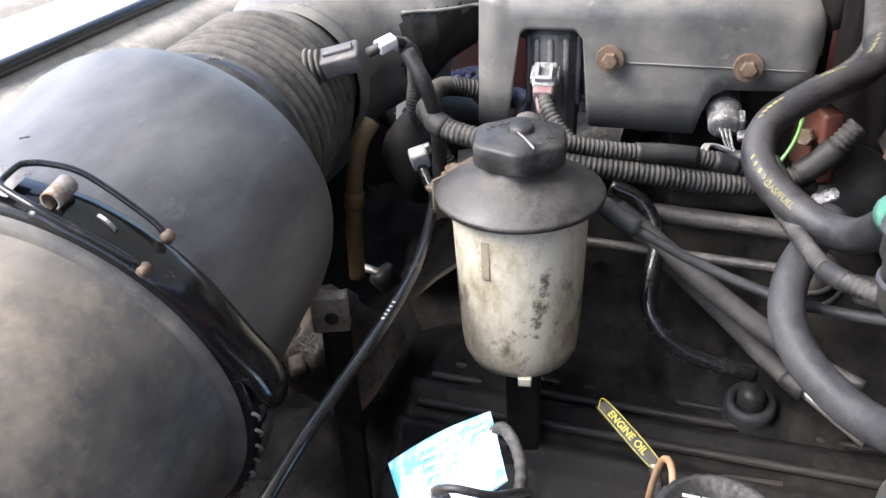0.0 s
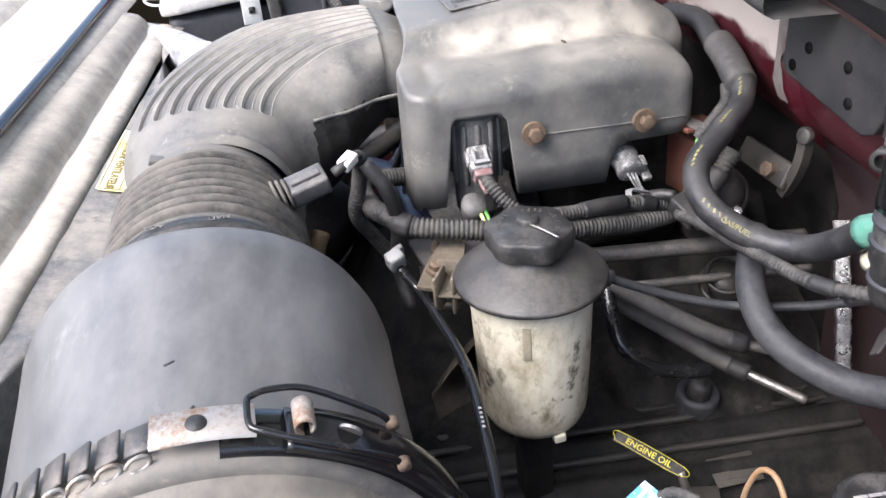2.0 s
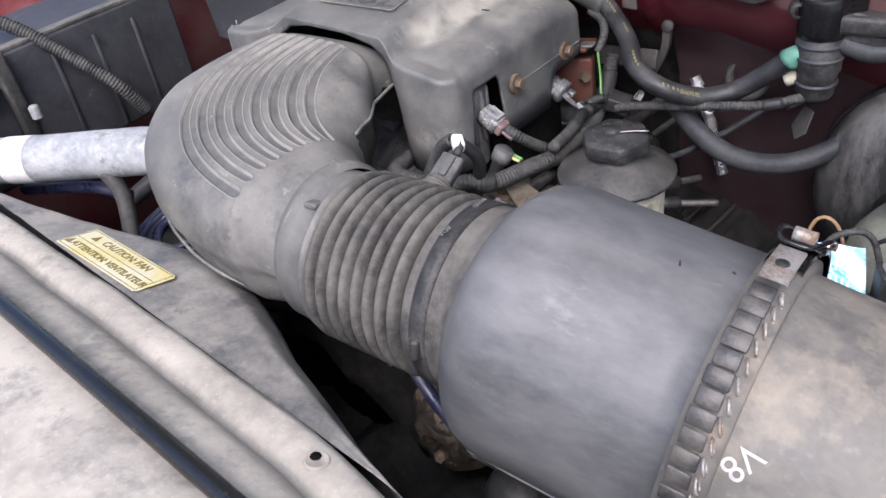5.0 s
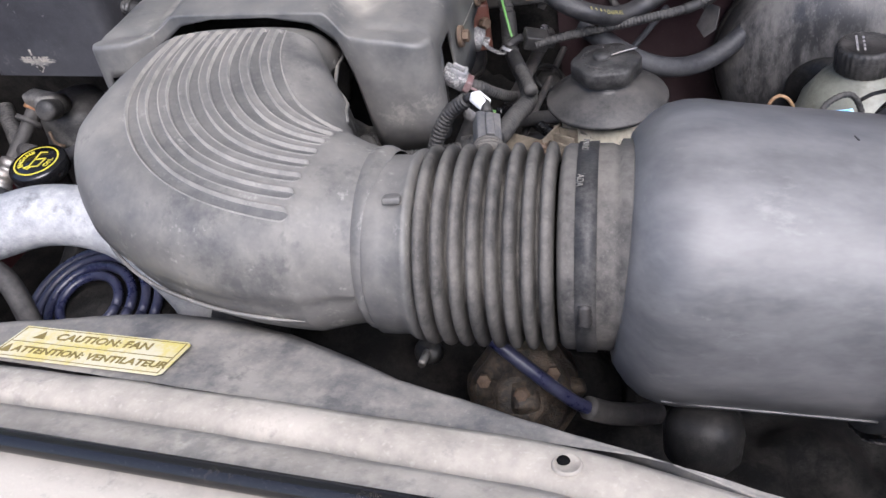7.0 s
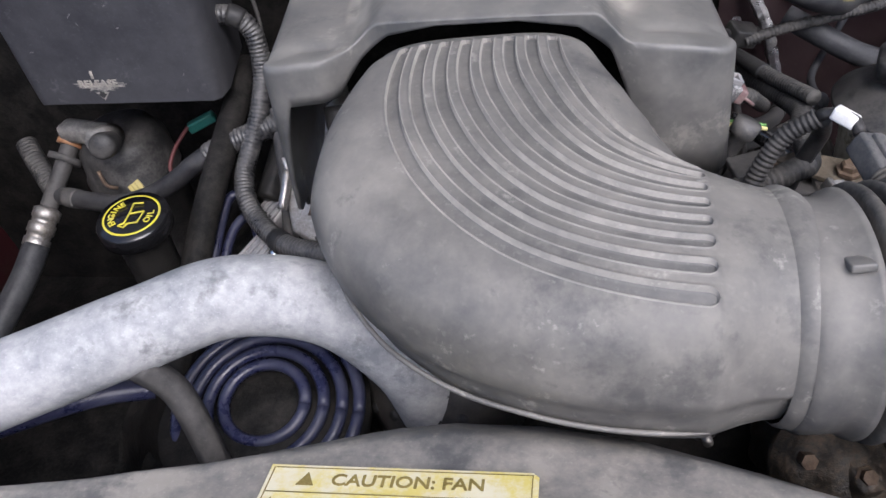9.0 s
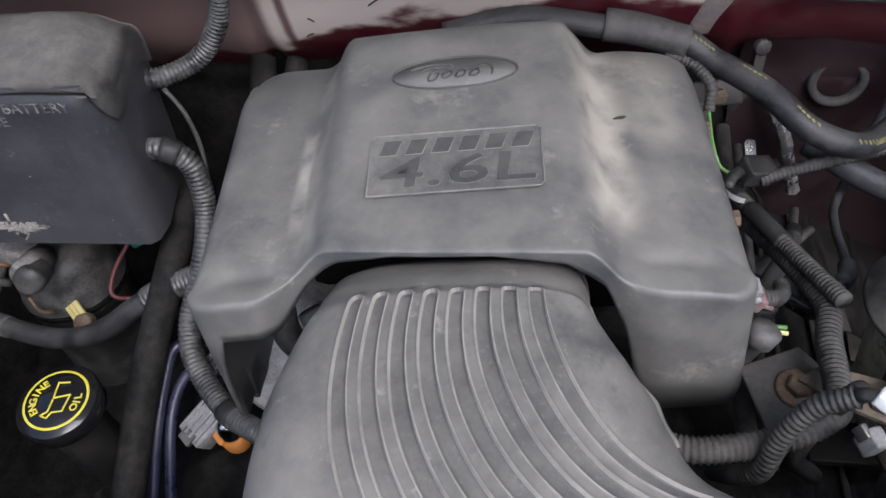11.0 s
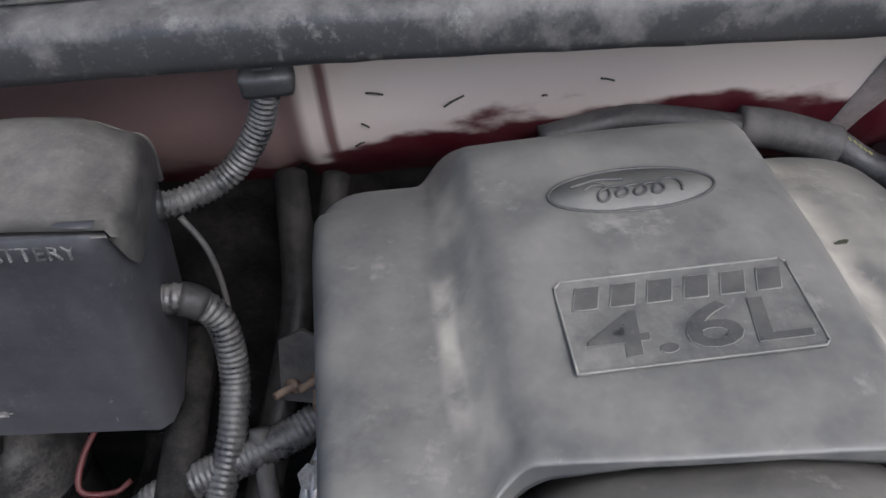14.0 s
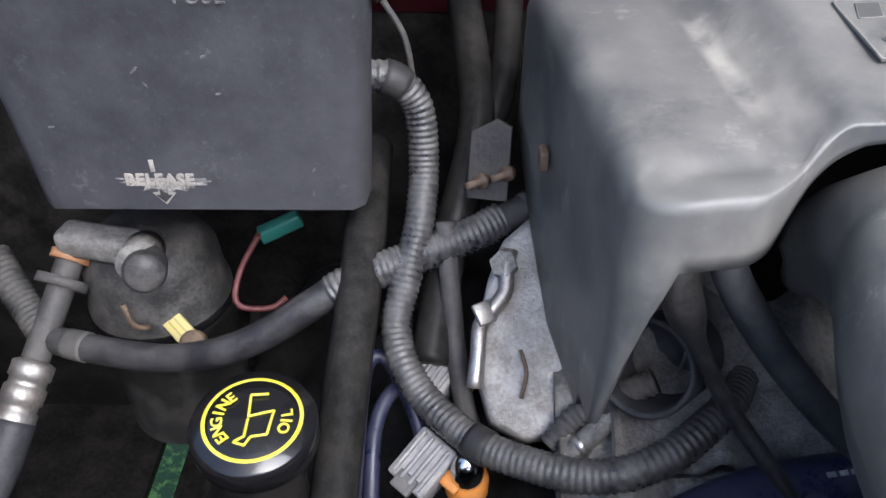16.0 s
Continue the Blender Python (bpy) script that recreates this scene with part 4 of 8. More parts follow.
    for i in range(6):
        x = -0.0345 + i * 0.0142
        bar = [(x - 0.0064, 0.0066), (x + 0.0030, 0.0066), (x + 0.0064, 0.0176), (x - 0.0030, 0.0176)]
        one = part("name_bar", slab(bar, 0.0010, at @ pose(0, 0, 0.0010), 0.0003), M_LETTER, top, smooth=False)
        part("bar_edge", edging(bar), M_PANELEDGE, one)
    number = at @ pose(0.001, -0.0082, 0.0008) @ Matrix.Diagonal((1.62, 1, 1, 1))
    digits = part("lettering", letters("4.6L", 0.029, number, 0.0004, 1.02, 0.08, 0.0003), M_LETTER, top, "embossed displacement lettering", smooth=False)
    part("letter_edge", letters("4.6L", 0.029, number, 0.0, 1.02, 0.08, 0.0003, 0.0002), M_PANELEDGE, digits, "pale letter edges")
    return top


engine_cover()
solo("dry_leaf", slab([(-0.004, 0), (-0.001, 0.0012), (0.003, 0.001), (0.0042, 0), (0.002, -0.0012), (-0.002, -0.0008)], 0.0006,
     Matrix.Translation((-0.571, 0.038, cover_top(0.094, 0.016) + 0.0008)) @ pose(0, 0, 0, 0, 6, 20)), M_LEAF, "tiny dry dark leaf lying on the engine cover", "leaf", smooth=False)


# ---- air intake: elbow, bellows, canister ----
def bez(a, b, c, d, t):
    return a * (1 - t) ** 3 + 3 * b * t * (1 - t) ** 2 + 3 * c * t * t * (1 - t) + d * t ** 3


def flat(x, y):
    return Vector((x, y, 0))


def duct_guides():
    """Stations along the duct: its middle, the way from there to the outermost groove, a running number and the share of the bend (None outside it)."""
    O = [flat(-0.6955, -0.108), flat(-0.708, -0.215), flat(-0.640, -0.286), flat(-0.534, -0.2785)]
    I = [flat(-0.6115, -0.101), flat(-0.609, -0.140), flat(-0.580, -0.191), flat(-0.5345, -0.1895)]
    out = []
    for k, d in enumerate(np.linspace(0.05, 0.004, 9)):
        out.append(((O[0] + I[0]) / 2 + flat(-0.03, 1) * d, (O[0] - I[0]) / 2, k, None))
    ends = [0.0, 0.002, 0.005, 0.009, 0.014]
    for t in ends + list(np.linspace(0.022, 0.978, 60)) + [1 - e for e in reversed(ends)]:
        o, i = bez(*O, t), bez(*I, t)
        out.append(((o + i) / 2, (o - i) / 2, 9 + 61 * t, t))
    for k, d in enumerate(np.linspace(0.002, 0.036, 14)):
        out.append(((O[3] + I[3]) / 2 + flat(1, 0.10) * d, (O[3] - I[3]) / 2, 71 + k, None))
    return out


def duct_columns(t):
    """Across the duct, groove by groove: (place, depth, kind) with kind 1 for a groove's floor and 2 for its rubbed edge."""
    round_off = 0.0
    if t is not None:
        d = min(t, 1 - t) * 0.20 / 0.0032
        round_off = math.sqrt(max(0.0, 1 - max(0.0, 1 - d) ** 2))
    cols = []
    for i in range(8):
        mid = i / 3.5 - 1
        for fr, depth, kind in ((-0.42, 0, 0), (-0.33, 0, 2), (-0.305, -0.0005, 2), (-0.27, -0.0003, 2), (-0.245, 1, 1), (-0.12, 1, 1), (0.0, 1, 1), (0.12, 1, 1), (0.245, 1, 1), (0.27, -0.0003, 2), (0.305, -0.0005, 2), (0.33, 0, 2), (0.42, 0, 0)):
            squeeze = (0.03 + 0.97 * round_off) if abs(fr) < 0.4 else 1.0
            cut = 0.0027 * (1 if round_off > 0.02 else 0) if depth == 1 else depth * round_off
            cols.append((mid + fr * squeeze / 3.5, cut, kind if round_off > 0.3 else 0))
    return cols


def intake_duct():
    top = thing("air_intake_duct", (-0.62, -0.2, 0.91), "dusty grey plastic intake elbow with eight curved grooves", "air duct")
    stations = duct_guides()
    v, f, deep, lip, inner = [], [], [], [], []
    ring = 0
    for q, half, s, t in stations:
        wide = near(s, [(0, 1.55), (9, 1.62), (25, 1.74), (45, 1.90), (58, 1.82), (70, 1.54), (77, 1.36), (84, 1.30)])
        outer = near(s, [(0, 1.55), (9, 1.68), (17, 1.92), (26, 2.09), (40, 1.95), (54, 1.70), (70, 1.50), (77, 1.36), (84, 1.30)])
        ztop = near(s, [(0, 1.030), (4, 1.052), (7, 1.061), (10, 1.066), (30, 1.062), (50, 1.050), (70, 1.0425), (84, 1.037)])
        hh = near(s, [(0, 0.034), (20, 0.044), (45, 0.056), (70, 0.0600), (84, 0.0585)])
        power = near(s, [(0, 3.6), (30, 3.0), (70, 2.5), (81, 2.0), (84, 2.0)])
        zc = ztop - hh
        cols = duct_columns(t)
        left = [(-1.13 - (wide - 1.13) * math.sin(k / 12 * math.pi / 2), 0, 0) for k in range(12, 0, -1)]
        right = [(1.13 + (outer - 1.13) * math.sin(k / 14 * math.pi / 2), 0, 0) for k in range(1, 15)]
        line = left + cols + right
        for w, cut, kind in line:
            u = w / (outer if w > 0 else wide)
            zz = hh * max(0.0, 1 - abs(u) ** power) ** (1 / power)
            v.append(q + half * w + Vector((0, 0, zc + zz - cut)))
            deep.append(kind)
        low = [outer * c for c in np.cos(np.linspace(0.06, math.pi / 2, 16))] + [-wide * c for c in np.cos(np.linspace(math.pi / 2 - 0.09, 0.06, 16))]
        for w in low:
            u = w / (outer if w > 0 else wide)
            zz = hh * max(0.0, 1 - abs(u) ** power) ** (1 / power)
            v.append(q + half * (w * (0.94 if abs(w) < 1.2 * wide else 0.97)) + Vector((0, 0, zc - zz)))
            deep.append(0)
        ring = len(line) + len(low)
        rise = (1.0195 - zc) / hh
        if 0 < rise < 0.98:
            at_seam = q - half * (wide * (1 - rise ** power) ** (1 / power)) + Vector((0, 0, 1.0195))
            if at_seam.x > -0.612 and at_seam.y > -0.158:
                inner.append(at_seam)
        if t is not None and t > 0.30:
            lip.append(q + half * (outer * 0.958) + Vector((0, 0, zc - 0.020)))
    for j in range(len(stations) - 1):
        for i in range(ring):
            f.append((j * ring + i, (j + 1) * ring + i, (j + 1) * ring + (i + 1) % ring, j * ring + (i + 1) % ring))
    f.append(tuple(range(ring)))
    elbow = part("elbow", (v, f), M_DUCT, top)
    elbow.data.materials.append(M_GROOVE)
    elbow.data.materials.append(M_EDGE)
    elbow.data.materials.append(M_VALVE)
    for p in elbow.data.polygons:
        kinds = [deep[i] for i in p.vertices]
        if all(k == 1 for k in kinds):
            p.material_index = 1
        elif kinds.count(2) >= 2 and 0 not in kinds:
            p.material_index = 2
        # black inner underside: clean plastic, with the cover's shade painted in
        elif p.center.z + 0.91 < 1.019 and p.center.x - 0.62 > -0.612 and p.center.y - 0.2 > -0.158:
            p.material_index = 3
    if len(inner) > 3:
        part("inner_seam", tube(inner, 0.0016, 8, 0.004), M_DUCT, top, "moulded seam on the inside of the bend")
    end = stations[-1][0]
    way = Vector((1, 0.11, -0.02))
    part("collar", lathe([(0.0575, -0.007), (0.0595, -0.005), (0.0608, 0.0), (0.0608, 0.003), (0.0595, 0.006), (0.057, 0.010)], axis((end.x, end.y, 0.978), way), 64), M_DUCT, top)
    part("lower_seam", tube(lip, lambda u: 0.0003 + 0.0011 * min(1.0, 10 * u, 10 * (1 - u)), 8, 0.006), M_DUCT, top, "moulded seam lip round the elbow")
    return top


def bellows():
    a, b = Vector((-0.4965, -0.2365, 0.978)), Vector((-0.340, -0.2165, 0.9735))
    way = (b - a).normalized()
    length = (b - a).length
    top = thing("intake_bellows", (-0.41, -0.225, 0.91), "ribbed black rubber intake hose, dusty, with screw clamp", "air hose")
    part("cuff", lathe([(0.055, -0.002), (0.0580, 0.001), (0.0583, 0.010), (0.0578, 0.019), (0.0610, 0.0235), (0.0620, 0.0265), (0.053, 0.029)], axis(a, way), 72), M_DUCT, top, "plain dusty cuff")
    prof = []
    for i in range(8):
        h = 0.030 + i * 0.0105
        k = 0.0012 * i / 7
        prof += [(0.0515 + k, h), (0.0560 + k, h + 0.0003), (0.0612 + k, h + 0.0012), (0.0636 + k, h + 0.0026), (0.0642 + k, h + 0.0043), (0.0636 + k, h + 0.0060), (0.0612 + k, h + 0.0074), (0.0560 + k, h + 0.0083), (0.0515 + k, h + 0.0086)]
    part("ribs", lathe(prof, axis(a, way), 80), M_BELLOW, top)
    h = 0.030 + 8 * 0.0105
    part("end_cuff", lathe([(0.053, h - 0.0005), (0.0615, h + 0.001), (0.064, h + 0.004), (0.064, h + 0.03), (0.0625, h + 0.034), (0.0665, h + 0.036), (0.0665, length + 0.004)], axis(a, way), 72), M_BELLOW, top)
    part("clamp_band", lathe([(0.0638, h + 0.010), (0.0652, h + 0.0102), (0.0654, h + 0.022), (0.0638, h + 0.0222)], axis(a, way), 72), M_CAP, top, "flat smooth hose clamp")
    side = way.cross(Vector((0, 0, 1))).normalized()
    c = a + way * (h + 0.016)
    p = c + side * 0.0655 + Vector((0, 0, 0.006))
    part("clamp_screw", merge(lathe([(0.0, -0.007)] + [(0.0042 if k % 2 else 0.0034, -0.007 + 0.0014 * k) for k in range(10)] + [(0.0, 0.0065)], axis(p, (0, 0.3, 1)), 16),
                              box((0.010, 0.003, 0.016), axis(p - side * 0.003, (0, 0.3, 1)), 0.001)), M_DARKSTEEL, top, "brassy clamp screw")
    part("lettering", letters("MADE IN CANADA", 0.0055, axis(c + Vector((-0.001, 0, 0.0640)), (0, 0, 1)) @ pose(0, 0, 0, 0, 0, 94), 0.0003), M_DUCT, top, "moulded lettering", smooth=False)
    q = a + way * 0.022
    part("tab", box((0.011, 0.013, 0.004), Matrix.Translation(q + Vector((0, -0.022, 0.0545))) @ pose(0, 0, 0, -20, 0, 8), 0.001), M_DUCT, top)
    return top


CAN_AT, CAN_WAY = Vector((-0.35, -0.2167, 0.9728)), Vector((1, 0.126, -0.128)).normalized()


def canister():
    m = axis(CAN_AT, CAN_WAY)
    top = thing("air_cleaner", (-0.2, -0.21, 0.85), "round black plastic air cleaner canister with a steel clamp strap", "air cleaner")
    lid = [(0.050, 0.001), (0.066, 0.0015), (0.0715, 0.0025), (0.0765, 0.006), (0.0835, 0.012), (0.0895, 0.020), (0.0925, 0.030), (0.0935, 0.040), (0.0925, 0.06), (0.0915, 0.10), (0.0908, 0.135), (0.0905, 0.148), (0.095, 0.151), (0.096, 0.157)]
    part("lid", lathe(lid, m, 96), M_CAN, top, "smooth tapered canister lid with scuffs")
    body = [(0.096, 0.158), (0.096, 0.167), (0.0895, 0.171), (0.0880, 0.19), (0.085, 0.24), (0.0815, 0.30), (0.076, 0.345), (0.062, 0.37), (0.04, 0.382), (0.0, 0.385)]
    part("body", lathe(body, m, 96), M_CANBODY, top, "dust-covered canister body")
    inv = m.inverted()
    H = 0.1605

    def on(angle, r, h):
        return m @ Vector((r * math.cos(angle), r * math.sin(angle), h))

    def angle_of(p):
        q = inv @ Vector(p)
        return math.atan2(q.y, q.x)

    def strip(a0, a1, prof):
        """A band bent round the axis from a0 to a1 with (radius, height) pairs as its section."""
        return sheet([[on(a, r, h) for r, h in prof] for a in np.linspace(a0, a1, max(3, int(abs(a1 - a0) / 0.05)))])
    a_nut, a_front = angle_of((-0.187, -0.153, 1.047)), angle_of((-0.2, -0.32, 0.95))
    turn = (a_front - a_nut + math.pi) % (2 * math.pi) - math.pi
    sign = 1 if turn > 0 else -1
    section = [(0.094, H - 0.010), (0.0995, H - 0.0098), (0.1008, H - 0.008), (0.1012, H), (0.1008, H + 0.008), (0.0995, H + 0.0098), (0.094, H + 0.010)]
    part("clamp_strap", strip(a_nut + sign * 0.25, a_nut - sign * 3.0, section), M_STRAP, top, "glossy black steel strap")
    part("flange_ring", lathe([(0.088, H - 0.012), (0.0965, H - 0.0115), (0.0965, H + 0.0115), (0.0875, H + 0.012)], m, 96), M_CANBODY, top, "dusty joint flange")

    def finger(a, i):
        way = on(a, 1, 0) - on(a, 0, 0)
        x = (on(a + 0.01, 0.1, 0) - on(a, 0.1, 0)).normalized()
        mm = Matrix(((x.x, CAN_WAY.x, way.x, 0), (x.y, CAN_WAY.y, way.y, 0), (x.z, CAN_WAY.z, way.z, 0), (0, 0, 0, 1)))
        g = box((0.0096, 0.0125 + 0.001 * (i % 2), 0.0016), Matrix.Translation(on(a, 0.1005, H - 0.002)) @ mm @ pose(0, 0, 0, 0, 9 + 3 * (i % 3), 0), 0.0006, 1)
        one = part("finger", g, M_FINGER, top, "" if i else "dark pleated steel finger")
        part("loop", tube([on(a + 0.040 * math.cos(q), 0.0990 + 0.0032 * math.sin(q), H + 0.0075 + 0.0015 * math.cos(q)) for q in np.linspace(0.3, 5.6, 9)], 0.0008, 6, 0.0015), M_RUSTPALE, one, "thin steel wire loop")
    for i in range(26):
        finger(a_nut + sign * (0.52 + i * 0.103), i)
    for i in range(16):
        finger(a_nut - sign * (1.22 + i * 0.103), i)
    # over-centre lever: a convex black band, with the wire loop, barrel and curled wire ends
    bow = [(0.1010, -0.0106), (0.1045, -0.0101), (0.1060, -0.0070), (0.1066, -0.0025), (0.1066, 0.0025), (0.1060, 0.0070), (0.1045, 0.0101), (0.1010, 0.0106)]
    grid = []
    for d in np.linspace(-0.03, 1.19, 50):
        lift = 0.004 * step(0.85, 1.19, d)
        flat_in = 0.0012 * step(0.46, 0.36, d)
        narrow = 1.0 - 0.25 * step(1.10, 1.19, d) - 0.12 * step(0.1, 0.0, d)
        grid.append([on(a_nut - sign * d, r + lift - (flat_in if abs(h) < 0.008 else 0), H + 0.003 - 0.006 * step(0.7, 1.2, d) + h * narrow) for r, h in bow])
    lever = part("latch_lever", sheet(grid), M_STRAP, top, "glossy black curved latch lever")
    so = lever.modifiers.new("thickness", "SOLIDIFY")
    so.thickness, so.offset = 0.0014, -1.0
    loop = [(0.385, 0.1075, -0.0065), (0.30, 0.1085, -0.0082), (0.05, 0.1095, -0.0112), (-0.08, 0.1090, -0.0100), (-0.145, 0.1085, -0.0070), (-0.158, 0.1085, -0.0045), (-0.160, 0.1085, 0.0005),
            (-0.158, 0.1085, 0.0055), (-0.145, 0.1085, 0.0080), (-0.08, 0.1090, 0.0110), (0.05, 0.1095, 0.0142), (0.30, 0.1085, 0.0135), (0.39, 0.1075, 0.0130)]
    part("latch_wire", tube([on(a_nut - sign * d, r, H + h) for d, r, h in loop], 0.0013, 8, 0.002), M_STRAP, top, "black wire loop")
    for d, h in ((0.385, -0.0065), (0.39, 0.0130)):
        part("wire_end", lathe([(0, -0.0022), (0.0026, -0.0018), (0.0026, 0.0018), (0, 0.0022)], axis(on(a_nut - sign * d, 0.1078, H + h), CAN_WAY), 14), M_RUST, top, "rusty wire end")
    curl = [on(a_nut - sign * (0.020 + 0.036 * math.cos(q)), 0.1085 + 0.0040 * math.sin(q), 0.0) - on(0, 0, 0) for q in np.linspace(-0.6, 4.9, 16)]
    roll = sheet([[on(0, 0, H + h) + c for c in curl] for h in np.linspace(-0.0045, 0.0075, 5)])
    barrel = part("barrel", roll, M_RUSTPALE, top, "rolled brassy barrel")
    so = barrel.modifiers.new("thickness", "SOLIDIFY")
    so.thickness = 0.0009
    part("strap_end", strip(a_nut + sign * 0.47, a_nut + sign * 0.13, [(0.1035, H - 0.0075), (0.1048, H - 0.0070), (0.1048, H + 0.0070), (0.1035, H + 0.0075)]), M_RUSTPALE, top, "pale rust-stained strap end")
    p = on(a_nut + sign * 0.32, 0.1049, H)
    part("strap_hole", lathe([(0, 0.0004), (0.0036, 0.0004), (0.0040, -0.001)], axis(p, p - on(a_nut + sign * 0.32, 0.0, H)), 18), M_BLACK, top)
    part("tang", slab([(0.0045 * math.cos(q), 0.0045 * math.sin(q)) for q in np.linspace(0, math.pi, 9)], 0.0012, Matrix.Translation(on(a_nut - sign * 0.20, 0.1062, H + 0.002)) @ axis((0, 0, 0), on(a_nut - sign * 0.2, 1, 0) - on(a_nut - sign * 0.2, 0, 0), 90) @ pose(0, 0, 0, 60, 0, 0)), M_STEEL, top, "bright bent tab", smooth=False)
    # moulding lines and scuffs of the lid
    part("seam", tube([on(angle_of((-0.25, -0.30, 0.91)), near(h, [(0.03, 0.0926), (0.06, 0.0926), (0.15, 0.0909)]), h) for h in np.linspace(0.03, 0.148, 12)], 0.0009, 6), M_CAN, top)
    for p, l in (((-0.225, -0.203, 1.06), 0.0045), ((-0.262, -0.195, 1.06), 0.003), ((-0.20, -0.19, 1.06), 0.0025)):
        q = inv @ Vector(p)
        a = math.atan2(q.y, q.x)
        part("nick", box((l, 0.0012, 0.0006), axis(on(a, 0.0912, q.z), on(a, 1, 0) - on(a, 0, 0), 30), 0.0002, 1), M_BLACK, top)
    c = Vector((-0.155, -0.273, 1.007))
    q = inv @ c
    a = math.atan2(q.y, q.x)
    way = (on(a, 1, q.z) - on(a, 0, q.z)).normalized()
    mk = axis(on(a, near(q.z, [(0.17, 0.0893), (0.19, 0.088), (0.24, 0.085)]) + 0.0006, q.z), way)
    part("paint_mark", letters("V8", 0.018, mk @ pose(0, 0, 0, 0, 0, 232), 0.0002, 1.0), M_PALEDUST, top, "hand-painted white mark", smooth=False)
    return top


intake_duct()
bellows()
canister()


# ---- steering fluid reservoir ----
def reservoir():
    x, y = -0.384, -0.029
    m = Matrix.Translation((x, y, 0))
    top = thing("steering_reservoir", (x, y, 0.85), "yellowed white fluid reservoir with black lid and lobed cap", "fluid reservoir")
    part("bottle", lathe([(0.0, 0.856), (0.026, 0.8565), (0.0320, 0.859), (0.0346, 0.865), (0.0358, 0.875), (0.0370, 0.9035), (0.0385, 0.9485), (0.0395, 0.9695)], m, 64), M_RESIN, top, "stained white bottle")
    part("lid", lathe([(0.040, 0.9640), (0.0462, 0.9642), (0.0476, 0.9652), (0.0479, 0.9668), (0.0470, 0.9684), (0.0455, 0.9690), (0.0450, 0.9698), (0.032, 0.9770), (0.0225, 0.9812), (0.0200, 0.9835), (0.0195, 0.9885)], m, 80), M_LID, top, "wide dusty black lid")
    cap = part("cap", lathe([(0.0165, 0.9865), (0.0245, 0.9870), (0.0258, 0.9885), (0.0258, 0.9985), (0.0245, 1.0007), (0.0, 1.0020)], m @ pose(0, 0, 0, 0, 0, 12), 72, 6, 0.055), M_CAP, top, "lobed black filler cap")
    part("knob", lathe([(0.0072, 1.0012), (0.0070, 1.0038), (0.0055, 1.0055), (0, 1.006)], m @ pose(-0.003, 0.0, 0), 24), M_CAP, cap)
    part("dipstick_wire", tube([(x + 0.004, y, 1.0033), (x + 0.012, y + 0.006, 1.0033), (x + 0.022, y + 0.013, 1.0027)], 0.0007, 6), M_STEEL, cap, "thin pale wire")
    g = []
    word = "POWER STEERING FLUID"
    for i, ch in enumerate(word):
        if ch != " ":
            g.append(letters(ch, 0.0042, m @ pose(0, 0, 0, 0, 0, 175 - i * 12.0) @ pose(0, 0.0175, 1.0015), 0.0002))
    part("lettering", merge(*g), M_HOSEGREY, cap, "moulded lettering round the cap", smooth=False)
    way = Vector((0.90, -0.25, 0)).normalized()
    f = axis((x, y, 0.9285), way)
    part("level_window", box((0.0055, 0.024, 0.002), Matrix.Translation((x + way.x * 0.0378, y + way.y * 0.0378, 0.9405)) @ pose(0, 0, 0, 90, 0, math.degrees(math.atan2(way.y, way.x)) + 90), 0.0008),
         surf("stained_window", (0.25, 0.22, 0.16), (0.4, 0.35, 0.26), 0.4, 0.5, 0.7, scale=80), top, "brown stained level strip")
    part("foot", box((0.006, 0.008, 0.006), pose(x + 0.030, y + 0.010, 0.857, 0, 0, 10), 0.001), M_RESIN, top)
    part("mount_bracket", merge(box((0.020, 0.022, 0.13), pose(x - 0.008, y + 0.0, 0.78, 0, 0, 10), 0.002), box((0.05, 0.03, 0.006), pose(x - 0.035, y - 0.02, 0.845, 0, 0, 0), 0.001)), M_VALVE, top)
    return top


reservoir()
rb = thing("reservoir_bracket", (-0.400, -0.080, 0.862), "rust-tinged olive steel bracket with ribbed box beside the reservoir", "bracket")
part("plate", slab([(-0.040, -0.006), (-0.010, -0.012), (0.020, -0.013), (0.022, 0.013), (0.0, 0.014), (-0.030, 0.010)], 0.003, pose(-0.432, -0.080, 0.948, 0, 6, -20), 0.0006), M_BRACE, rb, smooth=False)
for k in range(3):
    part("rib", box((0.020, 0.0022, 0.028), pose(-0.412, -0.084 + 0.011 * k, 0.944, 0, 0, -20 + 6 * (k - 1)), 0.0006, 1), M_BRACE, rb)
part("shelf", box((0.020, 0.026, 0.0022), pose(-0.411, -0.073, 0.944, 0, 0, -20), 0.0006, 1), M_BRACE, rb)
part("end_wall", box((0.0022, 0.028, 0.034), pose(-0.421, -0.070, 0.943, 0, 0, -20), 0.0006, 1), M_BRACE, rb)
for k in range(2):
    o = Vector((-0.013, 0.005, -0.002)) * k
    gusset = [[Vector((-0.396, -0.064, 0.914)) + o, Vector((-0.386, -0.084, 0.900)) + o, Vector((-0.377, -0.098, 0.888)) + o], [Vector((-0.398, -0.060, 0.866)) + o, Vector((-0.392, -0.080, 0.864)) + o, Vector((-0.384, -0.0947, 0.862)) + o]]
    part("gusset", sheet(gusset, 0.0035), M_BRACE, rb, "" if k else "dusty triangular gusset")
part("bolt", lathe([(0.0085, 0), (0.0085, 0.0025), (0.006, 0.003), (0.006, 0.0065), (0.0045, 0.008), (0, 0.0082)], axis((-0.4286, -0.0827, 0.9490), (0.05, 0, 1)), 6), M_RUST, rb, "rusty bolt", smooth=False)

